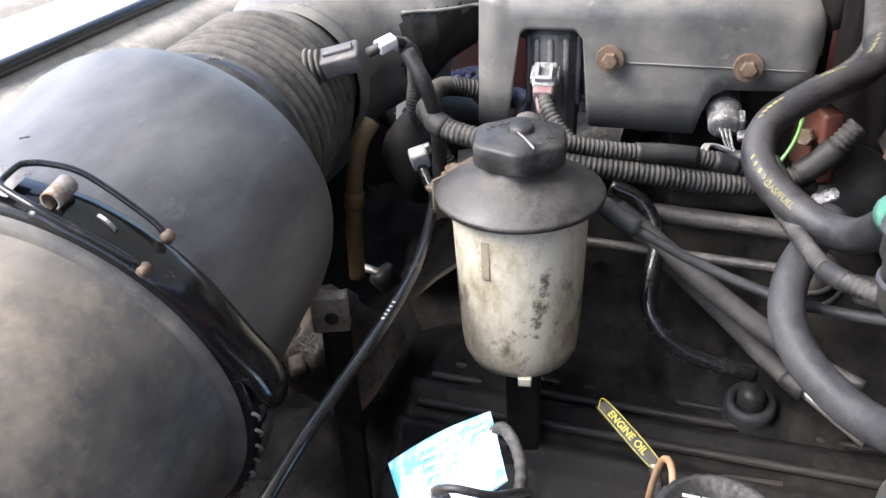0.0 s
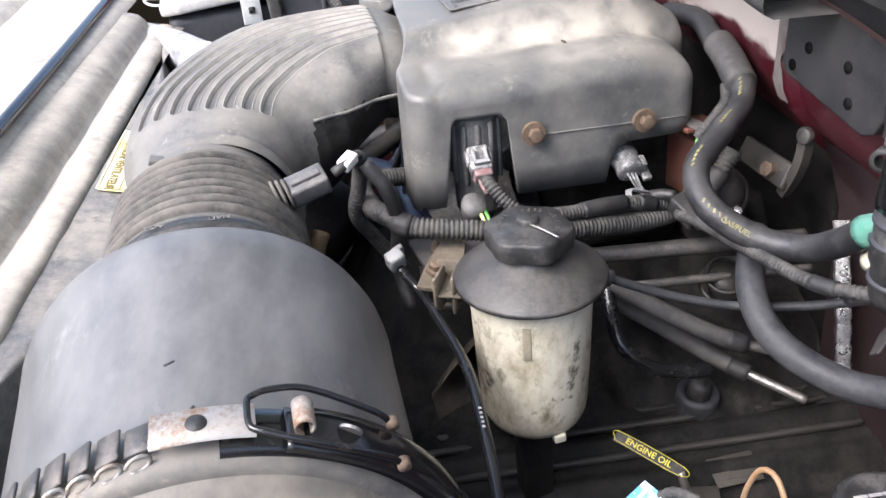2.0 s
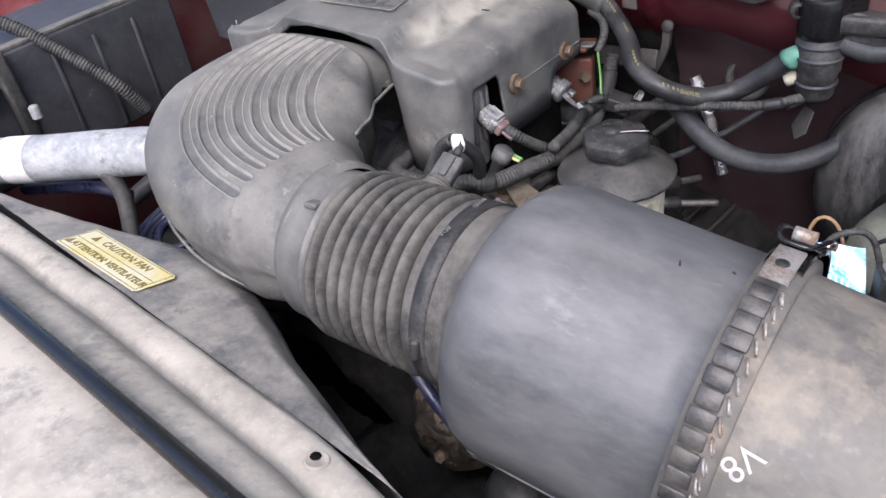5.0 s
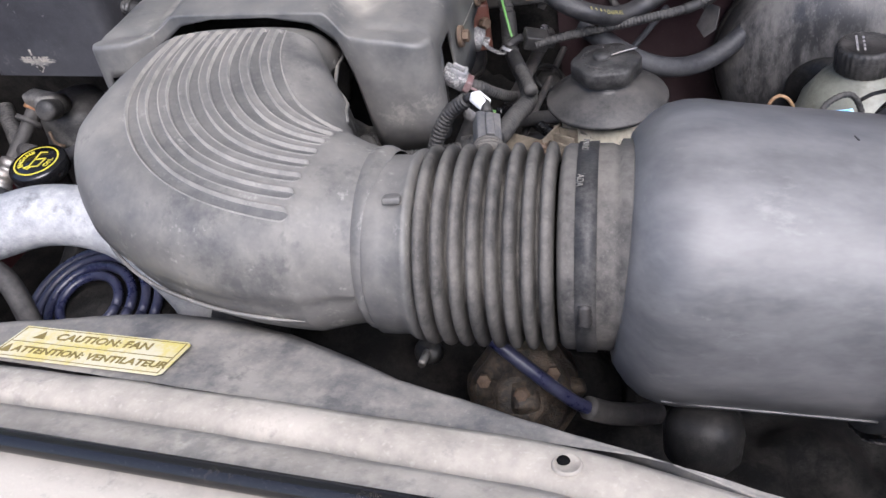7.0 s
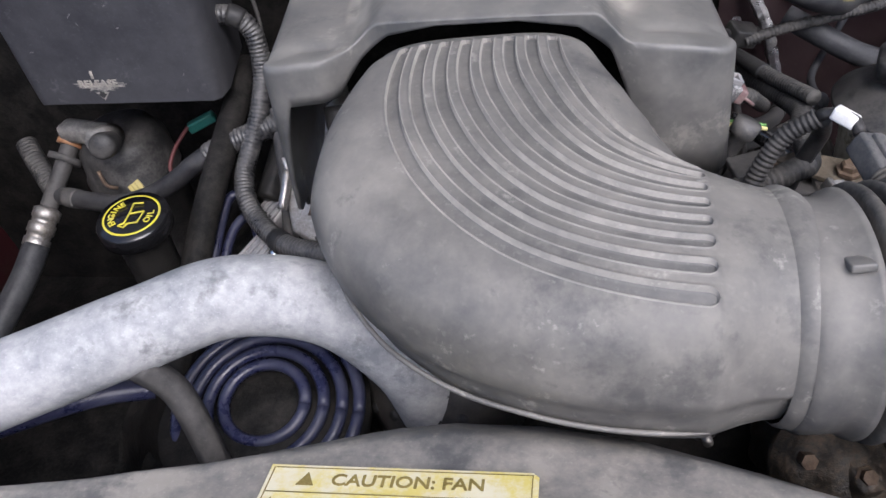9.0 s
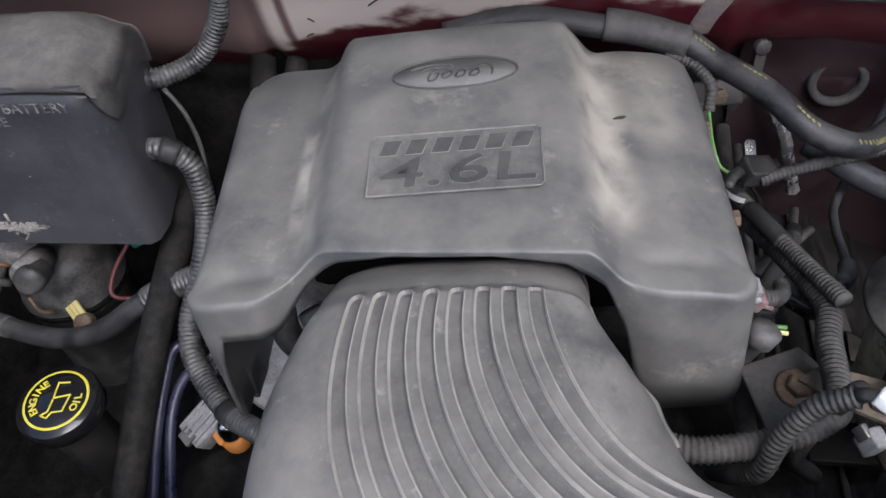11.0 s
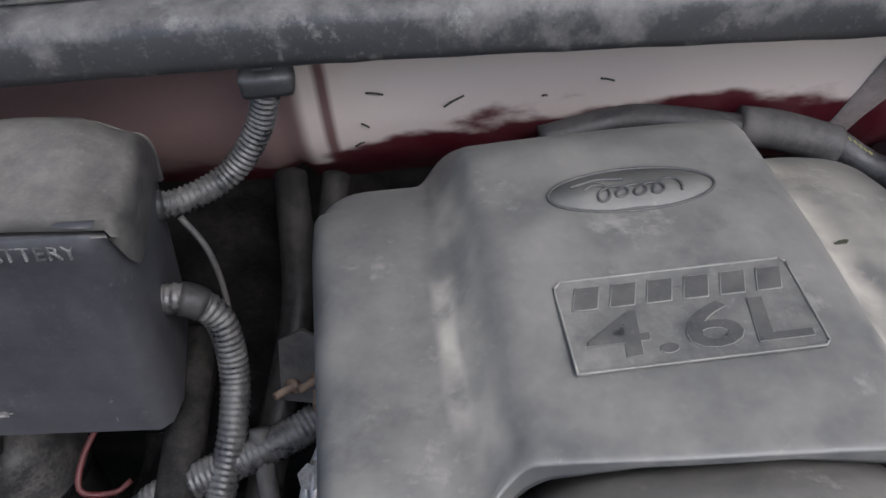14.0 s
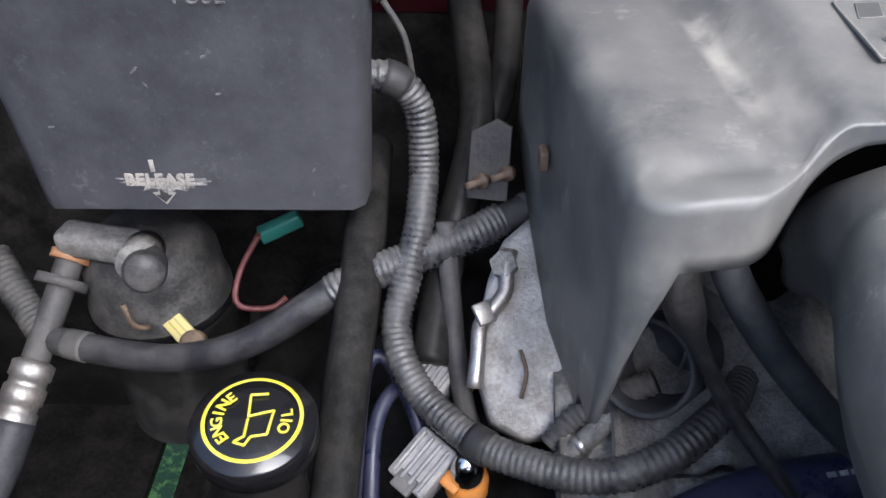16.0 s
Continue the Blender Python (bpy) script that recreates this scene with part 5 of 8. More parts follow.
# ---- intake sensor with its plug ----
ps = thing("intake_sensor", (-0.4404, -0.1671, 1.014), "dusty grey air temperature sensor plug with white tape", "sensor")
a, b = Vector((-0.4379, -0.1804, 1.0115)), Vector((-0.449, -0.1409, 1.0207))
way = (b - a).normalized()
for k in range(3):
    part("washer", lathe([(0.0, 0), (0.0125 - 0.001 * k, 0.0), (0.0125 - 0.001 * k, 0.002), (0, 0.002)], axis(a + way * 0.0036 * k, way), 24), M_BELLOW, ps)
part("plug_body", merge(box((0.017, 0.014, 0.026), axis(a + way * 0.022, way, 20), 0.002), box((0.006, 0.019, 0.02), axis(a + way * 0.022, way, 20), 0.001)), M_DARKCONN, ps)
part("wires", tube([b - way * 0.002, b + way * 0.006 + Vector((0, 0, 0.002)), Vector((-0.4609, -0.1289, 1.0248)), Vector((-0.4669, -0.1269, 1.0217))], 0.0034, 12), M_WIRE, ps)
flag_way = Vector((-0.4609, -0.1289, 1.0248)) - (b + way * 0.004)
part("tape", box((0.0085, 0.0075, 0.0135), axis(b + way * 0.005 + flag_way * 0.40 + Vector((0, 0, 0.0015)), flag_way, 15), 0.0014), M_WHITE, ps, "white tape flag on the wires")
solo("sensor_loom", tube([(-0.4669, -0.1269, 1.0207), (-0.4818, -0.1258, 1.0084), (-0.4937, -0.1296, 0.9868), (-0.5005, -0.1345, 0.9613), (-0.5098, -0.1242, 0.9361), (-0.5139, -0.1037, 0.9011)], 0.0058, 12, ribs=0.0032), M_LOOM,
     "black corrugated loom bending down from the sensor plug", "wire loom")


# ---- hoses and looms, driver's side ----
def hose(name, pts, r, mat, label, cat, bands=(), band_mat=None, band_label="", **k):
    """A hose or loom; bands: (share of its length, half width) of tape or clamps round it, which make it a thing with parts."""
    if not bands:
        return solo(name, tube(pts, r, **k), mat, label, cat)
    line = spline(pts, 0.002)
    low = min(line, key=lambda p: p.z)
    top = thing(name, (low.x, low.y, low.z - r), label, cat)
    part("tube", tube(pts, r, **k), mat, top)
    for share, half in bands:
        m = int(share * (len(line) - 1))
        n = max(1, int(half / 0.002))
        part("band", tube([line[max(0, m - n)], line[m], line[min(len(line) - 1, m + n)]], r * 1.09, 14, 0.003), band_mat or M_BLACK, top, band_label)
    return top


hose("wire_loom", [(-0.575, -0.085, 0.952), (-0.545, -0.126, 0.966), (-0.4994, -0.1233, 0.9684), (-0.4700, -0.1126, 0.9735), (-0.4580, -0.0940, 0.9680), (-0.4540, -0.0530, 0.9620), (-0.4500, -0.0220, 0.9580), (-0.4640, 0.0255, 0.9470), (-0.4840, 0.0765, 0.9350), (-0.5000, 0.1150, 0.9330), (-0.5060, 0.1380, 0.9480), (-0.512, 0.155, 0.97)],
     0.0075, M_LOOM, "dusty black corrugated wire loom behind the reservoir", "wire loom", ((0.34, 0.006), (0.93, 0.014)), M_BLACK, "black tape wrap", n=14, ribs=0.0034)
hose("wire_loom", [(-0.4447, -0.0316, 0.9729), (-0.4626, 0.0149, 0.9612), (-0.4823, 0.0621, 0.9531), (-0.4980, 0.1110, 0.9354), (-0.510, 0.135, 0.925)], 0.0056, M_LOOM,
     "thin taped wire loom above a thicker loom", "wire loom", ((0.45, 0.020), (0.66, 0.008)), M_BLACK, "dusty black tape wrap", n=12, ribs=0.003)
fh = thing("fuel_hose", (-0.4528, 0.1388, 0.9517), "thick black rubber fuel hose with yellow printing", "hose")
FUEL = [(-0.6927, 0.1643, 1.0283), (-0.6381, 0.171, 1.0354), (-0.5808, 0.1637, 1.031), (-0.5309, 0.1625, 1.0225), (-0.5034, 0.1519, 1.0085), (-0.4711, 0.1229, 1.0029), (-0.4475, 0.0990, 0.9915), (-0.4180, 0.0965, 0.978), (-0.3935, 0.1195, 0.9645), (-0.3713, 0.1395, 0.9665), (-0.3486, 0.1465, 0.9824), (-0.3255, 0.1490, 1.0030)]
part("tube", tube(FUEL, 0.0089, 18), M_FUELHOSE, fh)
part("sleeve", tube([(-0.5788, 0.1647, 1.032), (-0.5557, 0.163, 1.0284), (-0.5225, 0.1605, 1.0180)], 0.0118, 18), M_HOSEGREY, fh, "wider rubber sleeve")
line = spline(FUEL, 0.004)
prints = []
for i, p in enumerate(line[:-1]):
    if -0.53 < p.x < -0.40 and (i % 11) < 5:
        w = (line[i + 1] - line[i - 1]).normalized()
        n_up = (Vector((0.5, -0.5, 0.75)) - w * w.dot(Vector((0.5, -0.5, 0.75)))).normalized()
        prints.append(box((0.0016, 0.0030, 0.0004), Matrix.Translation(p + n_up * 0.0089) @ axis((0, 0, 0), n_up), 0, 1))
for mark in prints:
    part("print_mark", mark, M_PRINTDIM, fh, "small faded yellow printed mark", smooth=False)
for at, txt in ((14, "GAS/FUEL"),):
    k = min(range(len(line)), key=lambda i: (line[i] - Vector((-0.4020, 0.1110, 0.9690))).length)
    p, w = line[k], (line[k + 1] - line[k - 1]).normalized()
    up = Vector((0.75, -0.4, 0.55))
    up = (up - w * up.dot(w)).normalized()
    mm = Matrix(((w.x, up.cross(w).x, up.x, p.x + up.x * 0.0091), (w.y, up.cross(w).y, up.y, p.y + up.y * 0.0091), (w.z, up.cross(w).z, up.z, p.z + up.z * 0.0091), (0, 0, 0, 1)))
    part("lettering", letters(txt, 0.0048, mm, 0.0002, bold=0.0001), M_PRINTDIM, fh, "yellow printed lettering", smooth=False)

hose("heater_hose", [(-0.4330, 0.1390, 0.9450), (-0.4139, 0.1287, 0.9373), (-0.3925, 0.1196, 0.9274), (-0.3706, 0.1180, 0.9167), (-0.3506, 0.1247, 0.9080), (-0.3309, 0.1392, 0.9017), (-0.3100, 0.1557, 0.9023), (-0.2870, 0.1725, 0.9145), (-0.2630, 0.1922, 0.9378), (-0.235, 0.215, 0.955)], 0.0096, M_HOSE,
     "thick dusty grey rubber hose in a loop", "hose", ((0.93, 0.006),), M_STEEL, "dull steel hose clamp", n=18)
hose("vent_hose", [(-0.4867, 0.0084, 0.9249), (-0.4836, 0.0300, 0.9160), (-0.4697, 0.0428, 0.8986), (-0.4483, 0.0428, 0.8819), (-0.4298, 0.0456, 0.8647), (-0.4210, 0.0650, 0.8474), (-0.4209, 0.0964, 0.8379), (-0.426, 0.112, 0.832)], 0.0056, M_GLOSSHOSE,
     "small glossy black rubber hose beside the reservoir", "hose")
bl = thing("vacuum_pipe", (-0.4355, 0.004, 0.93), "thin grey rubber vacuum line with a thicker sleeve", "hose")
LINE = [(-0.4355, 0.0040, 0.9420), (-0.4240, 0.0235, 0.9339), (-0.4186, 0.0540, 0.9206), (-0.4151, 0.0854, 0.9089), (-0.4093, 0.1161, 0.9024), (-0.3939, 0.1481, 0.9066), (-0.3764, 0.1772, 0.9169), (-0.3585, 0.2069, 0.9306)]
part("tube", tube(LINE, 0.0032, 12), M_HOSE, bl)
part("sleeve", tube(spline(LINE, 0.004)[2:10], 0.0058, 14), M_HOSE, bl, "thicker rubber sleeve")
for pts, words in (([(-0.5300, 0.0060, 0.8830), (-0.5093, 0.0342, 0.8710), (-0.4746, 0.0825, 0.8498), (-0.4377, 0.1293, 0.8283), (-0.3992, 0.1775, 0.8141)], "dark rubber fuel line ending in a bright steel pipe"),
                   ([(-0.4780, 0.0150, 0.9130), (-0.4632, 0.0471, 0.8961), (-0.4457, 0.0848, 0.8756), (-0.4302, 0.1241, 0.8576), (-0.4181, 0.1726, 0.8420)], "short dark rubber fuel line with a steel end")):
    fl = thing("fuel_line", pts[0], words, "hose", "fuel lines")
    run = spline(pts, 0.004)
    cut = int(0.80 * len(run))
    part("tube", tube(run[:cut + 1:4] + [run[cut]], 0.0068, 14), M_HOSEGREY, fl)
    part("pipe_end", tube(run[cut - 2::4] + [run[-1]], 0.0036, 12), M_STEEL, fl, "bright steel pipe end")
    part("ferrule", tube([run[cut - 4], run[cut - 2], run[cut]], 0.0074, 14), M_BLACK, fl)
hose("fuel_rail", [(-0.4939, -0.0932, 0.9064), (-0.4891, 0.0311, 0.9068), (-0.4813, 0.2044, 0.9045)], 0.0065, M_FINGER, "dull steel fuel rail pipe", "pipe")
hose("fuel_rail", [(-0.4787, -0.0931, 0.8864), (-0.473, 0.0302, 0.8866), (-0.4662, 0.205, 0.885)], 0.0035, M_FINGER, "thin steel pipe along the rail", "pipe")
gc = thing("ground_cable", (-0.4403, -0.1091, 0.93), "long thin glossy black cable hanging from a small grey plug", "cable")
part("cable", tube([(-0.4403, -0.1091, 0.9490), (-0.4350, -0.1035, 0.9420), (-0.4243, -0.0957, 0.9352), (-0.3795, -0.0844, 0.9355), (-0.3339, -0.0765, 0.9362), (-0.2872, -0.0750, 0.9352), (-0.2354, -0.0756, 0.9358), (-0.1900, -0.0785, 0.9325), (-0.1400, -0.0850, 0.9150)], 0.0033, 14), M_GLOSSHOSE, gc)
part("plug", box((0.010, 0.012, 0.014), pose(-0.4415, -0.1105, 0.9540, 15, 20, 30), 0.002), M_CONN, gc, "small grey plug")
part("latch", box((0.004, 0.008, 0.008), pose(-0.4465, -0.1080, 0.9580, 15, 20, 30), 0.001), M_STEEL, gc)
part("print", merge(*[box((0.0016, 0.0016, 0.0003), Matrix.Translation((-0.300 + 0.0036 * k, -0.0750, 0.9386)) @ pose(0, 0, 0, -10, 12, 3), 0) for k in range(5)]), M_CONN, gc, "small unreadable pale print", smooth=False)
hose("sensor_cable", [(-0.4639, -0.1229, 1.0177), (-0.4586, -0.1096, 0.9975), (-0.467, -0.1059, 0.9671), (-0.4745, -0.1086, 0.9316), (-0.459, -0.1033, 0.9016)], 0.0052, M_WIRE, "taped black cable by the bellows", "cable")

# coils and plugs in the cover's slots
ic = thing("ignition_coil", (-0.534, -0.041, 0.94), "dusty ribbed black ignition coil with a grey wire plug", "ignition coil", "ignition coils")
CM = pose(-0.5345, -0.0405, 0.0, 0, 0, 14)
part("body", lathe([(0.0165, 0.940), (0.0178, 0.985), (0.0195, 0.988), (0.0198, 1.010), (0.0188, 1.0165), (0.0150, 1.0200), (0.0, 1.0215)], CM, 14), M_DARKCONN, ic, "ribbed round coil top", smooth=False)
for a in (-70, -42, -12, 20, 52):
    part("rib", box((0.0035, 0.0045, 0.048), CM @ pose(0, 0, 0, 0, 0, a) @ pose(0.0195, 0, 0.990), 0.0012, 1), M_DARKCONN, ic)
part("boot", lathe([(0.012, 0.930), (0.012, 0.948), (0.010, 0.952), (0, 0.952)], CM, 20), M_WIRE, ic)
PM = Matrix.Translation((-0.5050, -0.0412, 0.9900)) @ pose(0, 0, 0, 0, 32, 6)
plug = part("plug", merge(box((0.020, 0.0155, 0.0125), PM, 0.0018), box((0.012, 0.0195, 0.006), PM @ pose(-0.003, 0, 0.001), 0.0012)), M_DUSTPLUG, ic, "grimy pale grey wire plug")
part("latch", merge(box((0.013, 0.0022, 0.0035), PM @ pose(0.001, -0.0045, 0.0078), 0.0006), box((0.013, 0.0022, 0.0035), PM @ pose(0.001, 0.0045, 0.0078), 0.0006), box((0.0030, 0.0115, 0.0040), PM @ pose(0.0062, 0, 0.0080), 0.0006)), M_CONN, plug, "pale latch frame")
part("collar", box((0.006, 0.0135, 0.0105), PM @ pose(0.0125, 0, 0), 0.0015), M_PINKWIRE, plug, "faded red wire seal")
for k in (-1, 0, 1):
    part("wire", tube([PM @ Vector((0.014, 0.0036 * k, 0.0)), PM @ Vector((0.020, 0.0030 * k, -0.001)), PM @ Vector((0.026, 0.001 * k, -0.003))], 0.0014, 6), M_PINKWIRE if k else M_CONN, ic)
ic = thing("ignition_coil", (-0.530, 0.076, 0.935), "half-hidden ignition coil with a dusty silver plug", "ignition coil", "ignition coils")
QM = Matrix.Translation((-0.5240, 0.0755, 0.9640)) @ axis((0, 0, 0), (0.85, 0.1, -0.35))
part("boot", lathe([(0.0105, -0.03), (0.0110, -0.006), (0.0, -0.005)], QM, 20), M_WIRE, ic)
plug = part("plug", lathe([(0.0100, -0.010), (0.0112, -0.008), (0.0112, -0.003), (0.0098, -0.002), (0.0098, 0.002), (0.0106, 0.003), (0.0106, 0.008), (0.0085, 0.010), (0.0, 0.010)], QM, 22), M_DUSTPLUG, ic, "dusty silver plug barrel")
part("latch", merge(box((0.004, 0.013, 0.010), QM @ pose(0.0105, 0, 0.004), 0.001), box((0.007, 0.004, 0.016), QM @ pose(0.012, -0.004, 0.008), 0.001)), M_DUSTPLUG, plug)
for k in range(3):
    part("wire", tube([QM @ Vector((0.003 * (k - 1), 0, 0.009)), (-0.510, 0.079 + 0.002 * k, 0.950), (-0.501, 0.086 + 0.002 * k, 0.942), (-0.492, 0.090 + 0.0015 * k, 0.943)], 0.0009, 6), M_DUSTPLUG, ic, "thin dusty wire")
hose("plug_loom", [(-0.4950, -0.0395, 0.9830), (-0.4867, -0.0356, 0.9779), (-0.4798, -0.0277, 0.9687), (-0.4720, -0.0110, 0.9546), (-0.470, 0.000, 0.948)], 0.0052, M_LOOM, "corrugated loom from the coil plug", "wire loom", ribs=0.003)
inj = thing("fuel_injector", (-0.4946, -0.009, 0.9319), "dark fuel injector plug", "injector")
part("body", lathe([(0.006, -0.02), (0.006, 0.01), (0.009, 0.012), (0.009, 0.022), (0, 0.022)], axis((-0.4964, -0.0509, 0.9469), (0.5, 0.1, 1)), 18), M_DARKCONN, inj)

# red-brown relay bracket, green wire and taped joint behind the cover's corner
rl = thing("relay_bracket", (-0.5575, 0.1345, 0.9297), "rust-red painted steel bracket behind the engine cover", "bracket")
part("plate", merge(box((0.045, 0.014, 0.05), pose(-0.5479, 0.1354, 0.945, 0, 0, 20), 0.003), box((0.03, 0.03, 0.004), pose(-0.5383, 0.133, 0.9841, 0, -6, 10), 0.001)), surf("rust_red", (0.095, 0.030, 0.020), (0.14, 0.070, 0.048), 0.4, 0.5, 0.8, scale=50), rl)
part("nut", lathe([(0.006, 0.0), (0.006, 0.006), (0.005, 0.007), (0.0, 0.007)], axis((-0.530, 0.1290, 0.953), (1, -0.5, 0.2)), 6), M_RUST, rl, "rusty hex nut", smooth=False)
part("tab", box((0.035, 0.012, 0.002), pose(-0.5337, 0.1276, 0.9879, 0, -4, 12), 0.0005), M_STEEL, rl)
solo("green_wire", tube([(-0.507, 0.1232, 0.9867), (-0.5021, 0.1194, 0.9618), (-0.4961, 0.1114, 0.9468), (-0.4890, 0.107, 0.9440)], 0.0013, 8), M_LIME, "short bright green wire out of the loom", "wire")
hose("vacuum_line", [(-0.5362, 0.1544, 1.0126), (-0.5173, 0.1466, 1.008), (-0.5064, 0.1337, 1.0006), (-0.507, 0.1232, 0.9867)], 0.0042, M_LOOM, "thin ribbed loom dropping behind the fuel hose", "wire loom", ribs=0.003)
solo("foil_loom", tube([(-0.4500, 0.212, 0.934), (-0.4400, 0.210, 0.915), (-0.4300, 0.209, 0.893), (-0.4220, 0.210, 0.864), (-0.412, 0.210, 0.83)], lambda u: 0.0060 + 0.0005 * math.sin(90 * u), 7, 0.005), M_FOIL, "crumpled silver foil wrapped harness by the firewall", "wire loom", smooth=False)
st = thing("lift_strap", (-0.481, 0.185, 0.93), "mottled grey steel strap bolted behind the engine", "bracket")
part("upright", tube([(-0.4670, 0.186, 0.993), (-0.4680, 0.185, 0.976), (-0.4740, 0.184, 0.960), (-0.4830, 0.183, 0.944)], 0.0055, 4), M_DARKSTEEL, st, smooth=False)
part("arm", box((0.070, 0.006, 0.020), pose(-0.510, 0.180, 0.958, -25, -4, 2), 0.002), M_DARKSTEEL, st)
part("tip", lathe([(0.0062, -0.002), (0.0062, 0.002), (0.005, 0.003), (0, 0.003)], axis((-0.466, 0.184, 0.997), (0.3, -1, 0.2)), 20), M_DARKSTEEL, st)
part("bolt", lathe([(0.006, 0.0), (0.006, 0.005), (0, 0.006)], axis((-0.493, 0.176, 0.960), (0.3, -1, 0.4)), 6), M_RUST, st, smooth=False)
eg = thing("egr_valve", (-0.575, 0.170, 0.84), "dusty grey cast gas valve dome behind the engine cover", "valve")
part("dome", lathe([(0.030, -0.04), (0.031, 0.0), (0.029, 0.010), (0.022, 0.018), (0.010, 0.022), (0, 0.0225)], axis((-0.575, 0.165, 0.900), (0.4, -0.3, 0.8)), 36), M_HOSEGREY, eg)
part("rim", lathe([(0.0315, -0.006), (0.034, -0.005), (0.034, 0.0), (0.0315, 0.001)], axis((-0.575, 0.165, 0.900), (0.4, -0.3, 0.8)), 36), M_DARKSTEEL, eg)
pu = thing("idler_pulley", (-0.470, 0.140, 0.85), "small worn steel pulley rings below the fuel hose", "pulley")
for r, h in ((0.021, 0.0), (0.017, 0.006)):
    part("ring", lathe([(r - 0.0025, -0.002), (r, -0.002), (r, 0.002), (r - 0.0025, 0.002)], axis((-0.470, 0.140, 0.880 + h), (0.5, -0.3, 0.8)), 40), M_VALVE, pu)
part("hub", lathe([(0.014, -0.02), (0.014, 0.004), (0.006, 0.008), (0, 0.008)], axis((-0.470, 0.140, 0.880), (0.5, -0.3, 0.8)), 28), M_VALVE, pu)
hose("plug_loom", [(-0.4700, 0.0980, 0.9450), (-0.4408, 0.1056, 0.9509), (-0.3811, 0.1172, 0.9589), (-0.3350, 0.1280, 0.9660), (-0.3140, 0.1440, 0.9700), (-0.305, 0.158, 0.972)], 0.0046, M_LOOM, "thin corrugated loom running to the valve", "wire loom", ((0.80, 0.008),), M_BLACK, "black tape wrap", ribs=0.003)
pcv = thing("pcv_valve", (-0.446, 0.115, 0.7608), "grey rubber breather grommet on the valve cover", "breather")
part("grommet", lathe([(0.017, -0.03), (0.017, 0.0), (0.0155, 0.004), (0.011, 0.004), (0.010, -0.004), (0, -0.004)], axis((-0.4460, 0.1150, 0.7920), (0.25, 0, 1)), 32), M_HOSE, pcv)
part("stem", lathe([(0.009, -0.004), (0.009, 0.012), (0.006, 0.016), (0, 0.016)], axis((-0.4460, 0.1150, 0.7920), (0.25, 0, 1)), 24), M_WIRE, pcv)

gr = thing("firewall_grommet", (-0.397, 0.226, 0.915), "round rubber grommet ring in the firewall", "grommet")
GR = axis((-0.3968, 0.2200, 0.9394), (0, -1, 0.12))
part("ring", lathe([(0.0155, -0.006), (0.0155, 0.003), (0.0175, 0.0052), (0.0205, 0.0052), (0.0225, 0.003), (0.0225, -0.006)], GR, 40), M_HOSEGREY, gr)
part("plug", lathe([(0.0, 0.001), (0.014, 0.001), (0.0158, -0.002), (0.0158, -0.006)], GR, 32), M_FIREWALL, gr)
# dusty ridges and stickers of the valve cover
for x in (-0.450, -0.435, -0.420, -0.404, -0.388):
    z = 0.779 - 0.55 * max(0, x + 0.40) - 0.9 * max(0, -(x + 0.44)) ** 2
    part("ridge", box((0.0048, 0.34, 0.005), pose(x, 0.060, z), 0.0016), M_RIDGE, eng, "dusty moulded ridge")
for x, y, wide, tall, turned, m_s, words in ((-0.383, 0.120, 0.036, 0.024, 4, M_STICKER, "faded brown sticker with unreadable print on the valve cover"), (-0.366, 0.088, 0.030, 0.022, -6, M_STICKER, "brown worn sticker on the valve cover")):
    lab = thing("sticker", (x, y, 0.760), words, "sticker")
    LB = pose(x, y, 0.7795 - 0.55 * max(0, x + 0.40), 0, 29 if x > -0.38 else 16, 0) @ pose(0, 0, 0.0015, 0, 0, 90 + turned)
    part("sheet", box((wide, tall, 0.0010), LB, 0.0004, 1), m_s, lab)
    if wide > 0.035:
        for k in range(3):
            part("print", box((wide * (0.8 - 0.15 * k), 0.0022, 0.0003), LB @ pose(0.001, 0.007 - 0.007 * k, 0.0007), 0), M_HOSEGREY, lab, smooth=False)
sb = thing("pump_lug", (-0.352, -0.1416, 0.80), "pale aluminium lug with a threaded hole", "lug")
LG = pose(-0.352, -0.1416, 0.887, 0, 0, 20)
part("block", box((0.010, 0.023, 0.026), LG, 0.002), M_RUSTPALE, sb)
part("hole", lathe([(0, 0.0004), (0.0042, 0.0004), (0.0050, -0.002)], LG @ axis((0.0052, 0.001, -0.002), (1, 0, 0)), 18), M_BLACK, sb)
part("stem", box((0.010, 0.018, 0.20), LG @ pose(-0.002, 0.002, -0.11), 0.002), M_GRIME, sb)
ob = thing("ochre_pipe", (-0.462, -0.176, 0.84), "ochre brown plastic pipe behind the bellows", "pipe")
part("pipe", tube([(-0.462, -0.176, 0.84), (-0.464, -0.175, 0.88), (-0.468, -0.172, 0.920), (-0.472, -0.166, 0.948), (-0.482, -0.160, 0.960)], 0.0062, 20), M_OCHRE, ob)
part("collar", tube([(-0.4655, -0.1738, 0.898), (-0.466, -0.1735, 0.904), (-0.4668, -0.173, 0.910)], 0.0074, 20), M_OCHRE, ob)

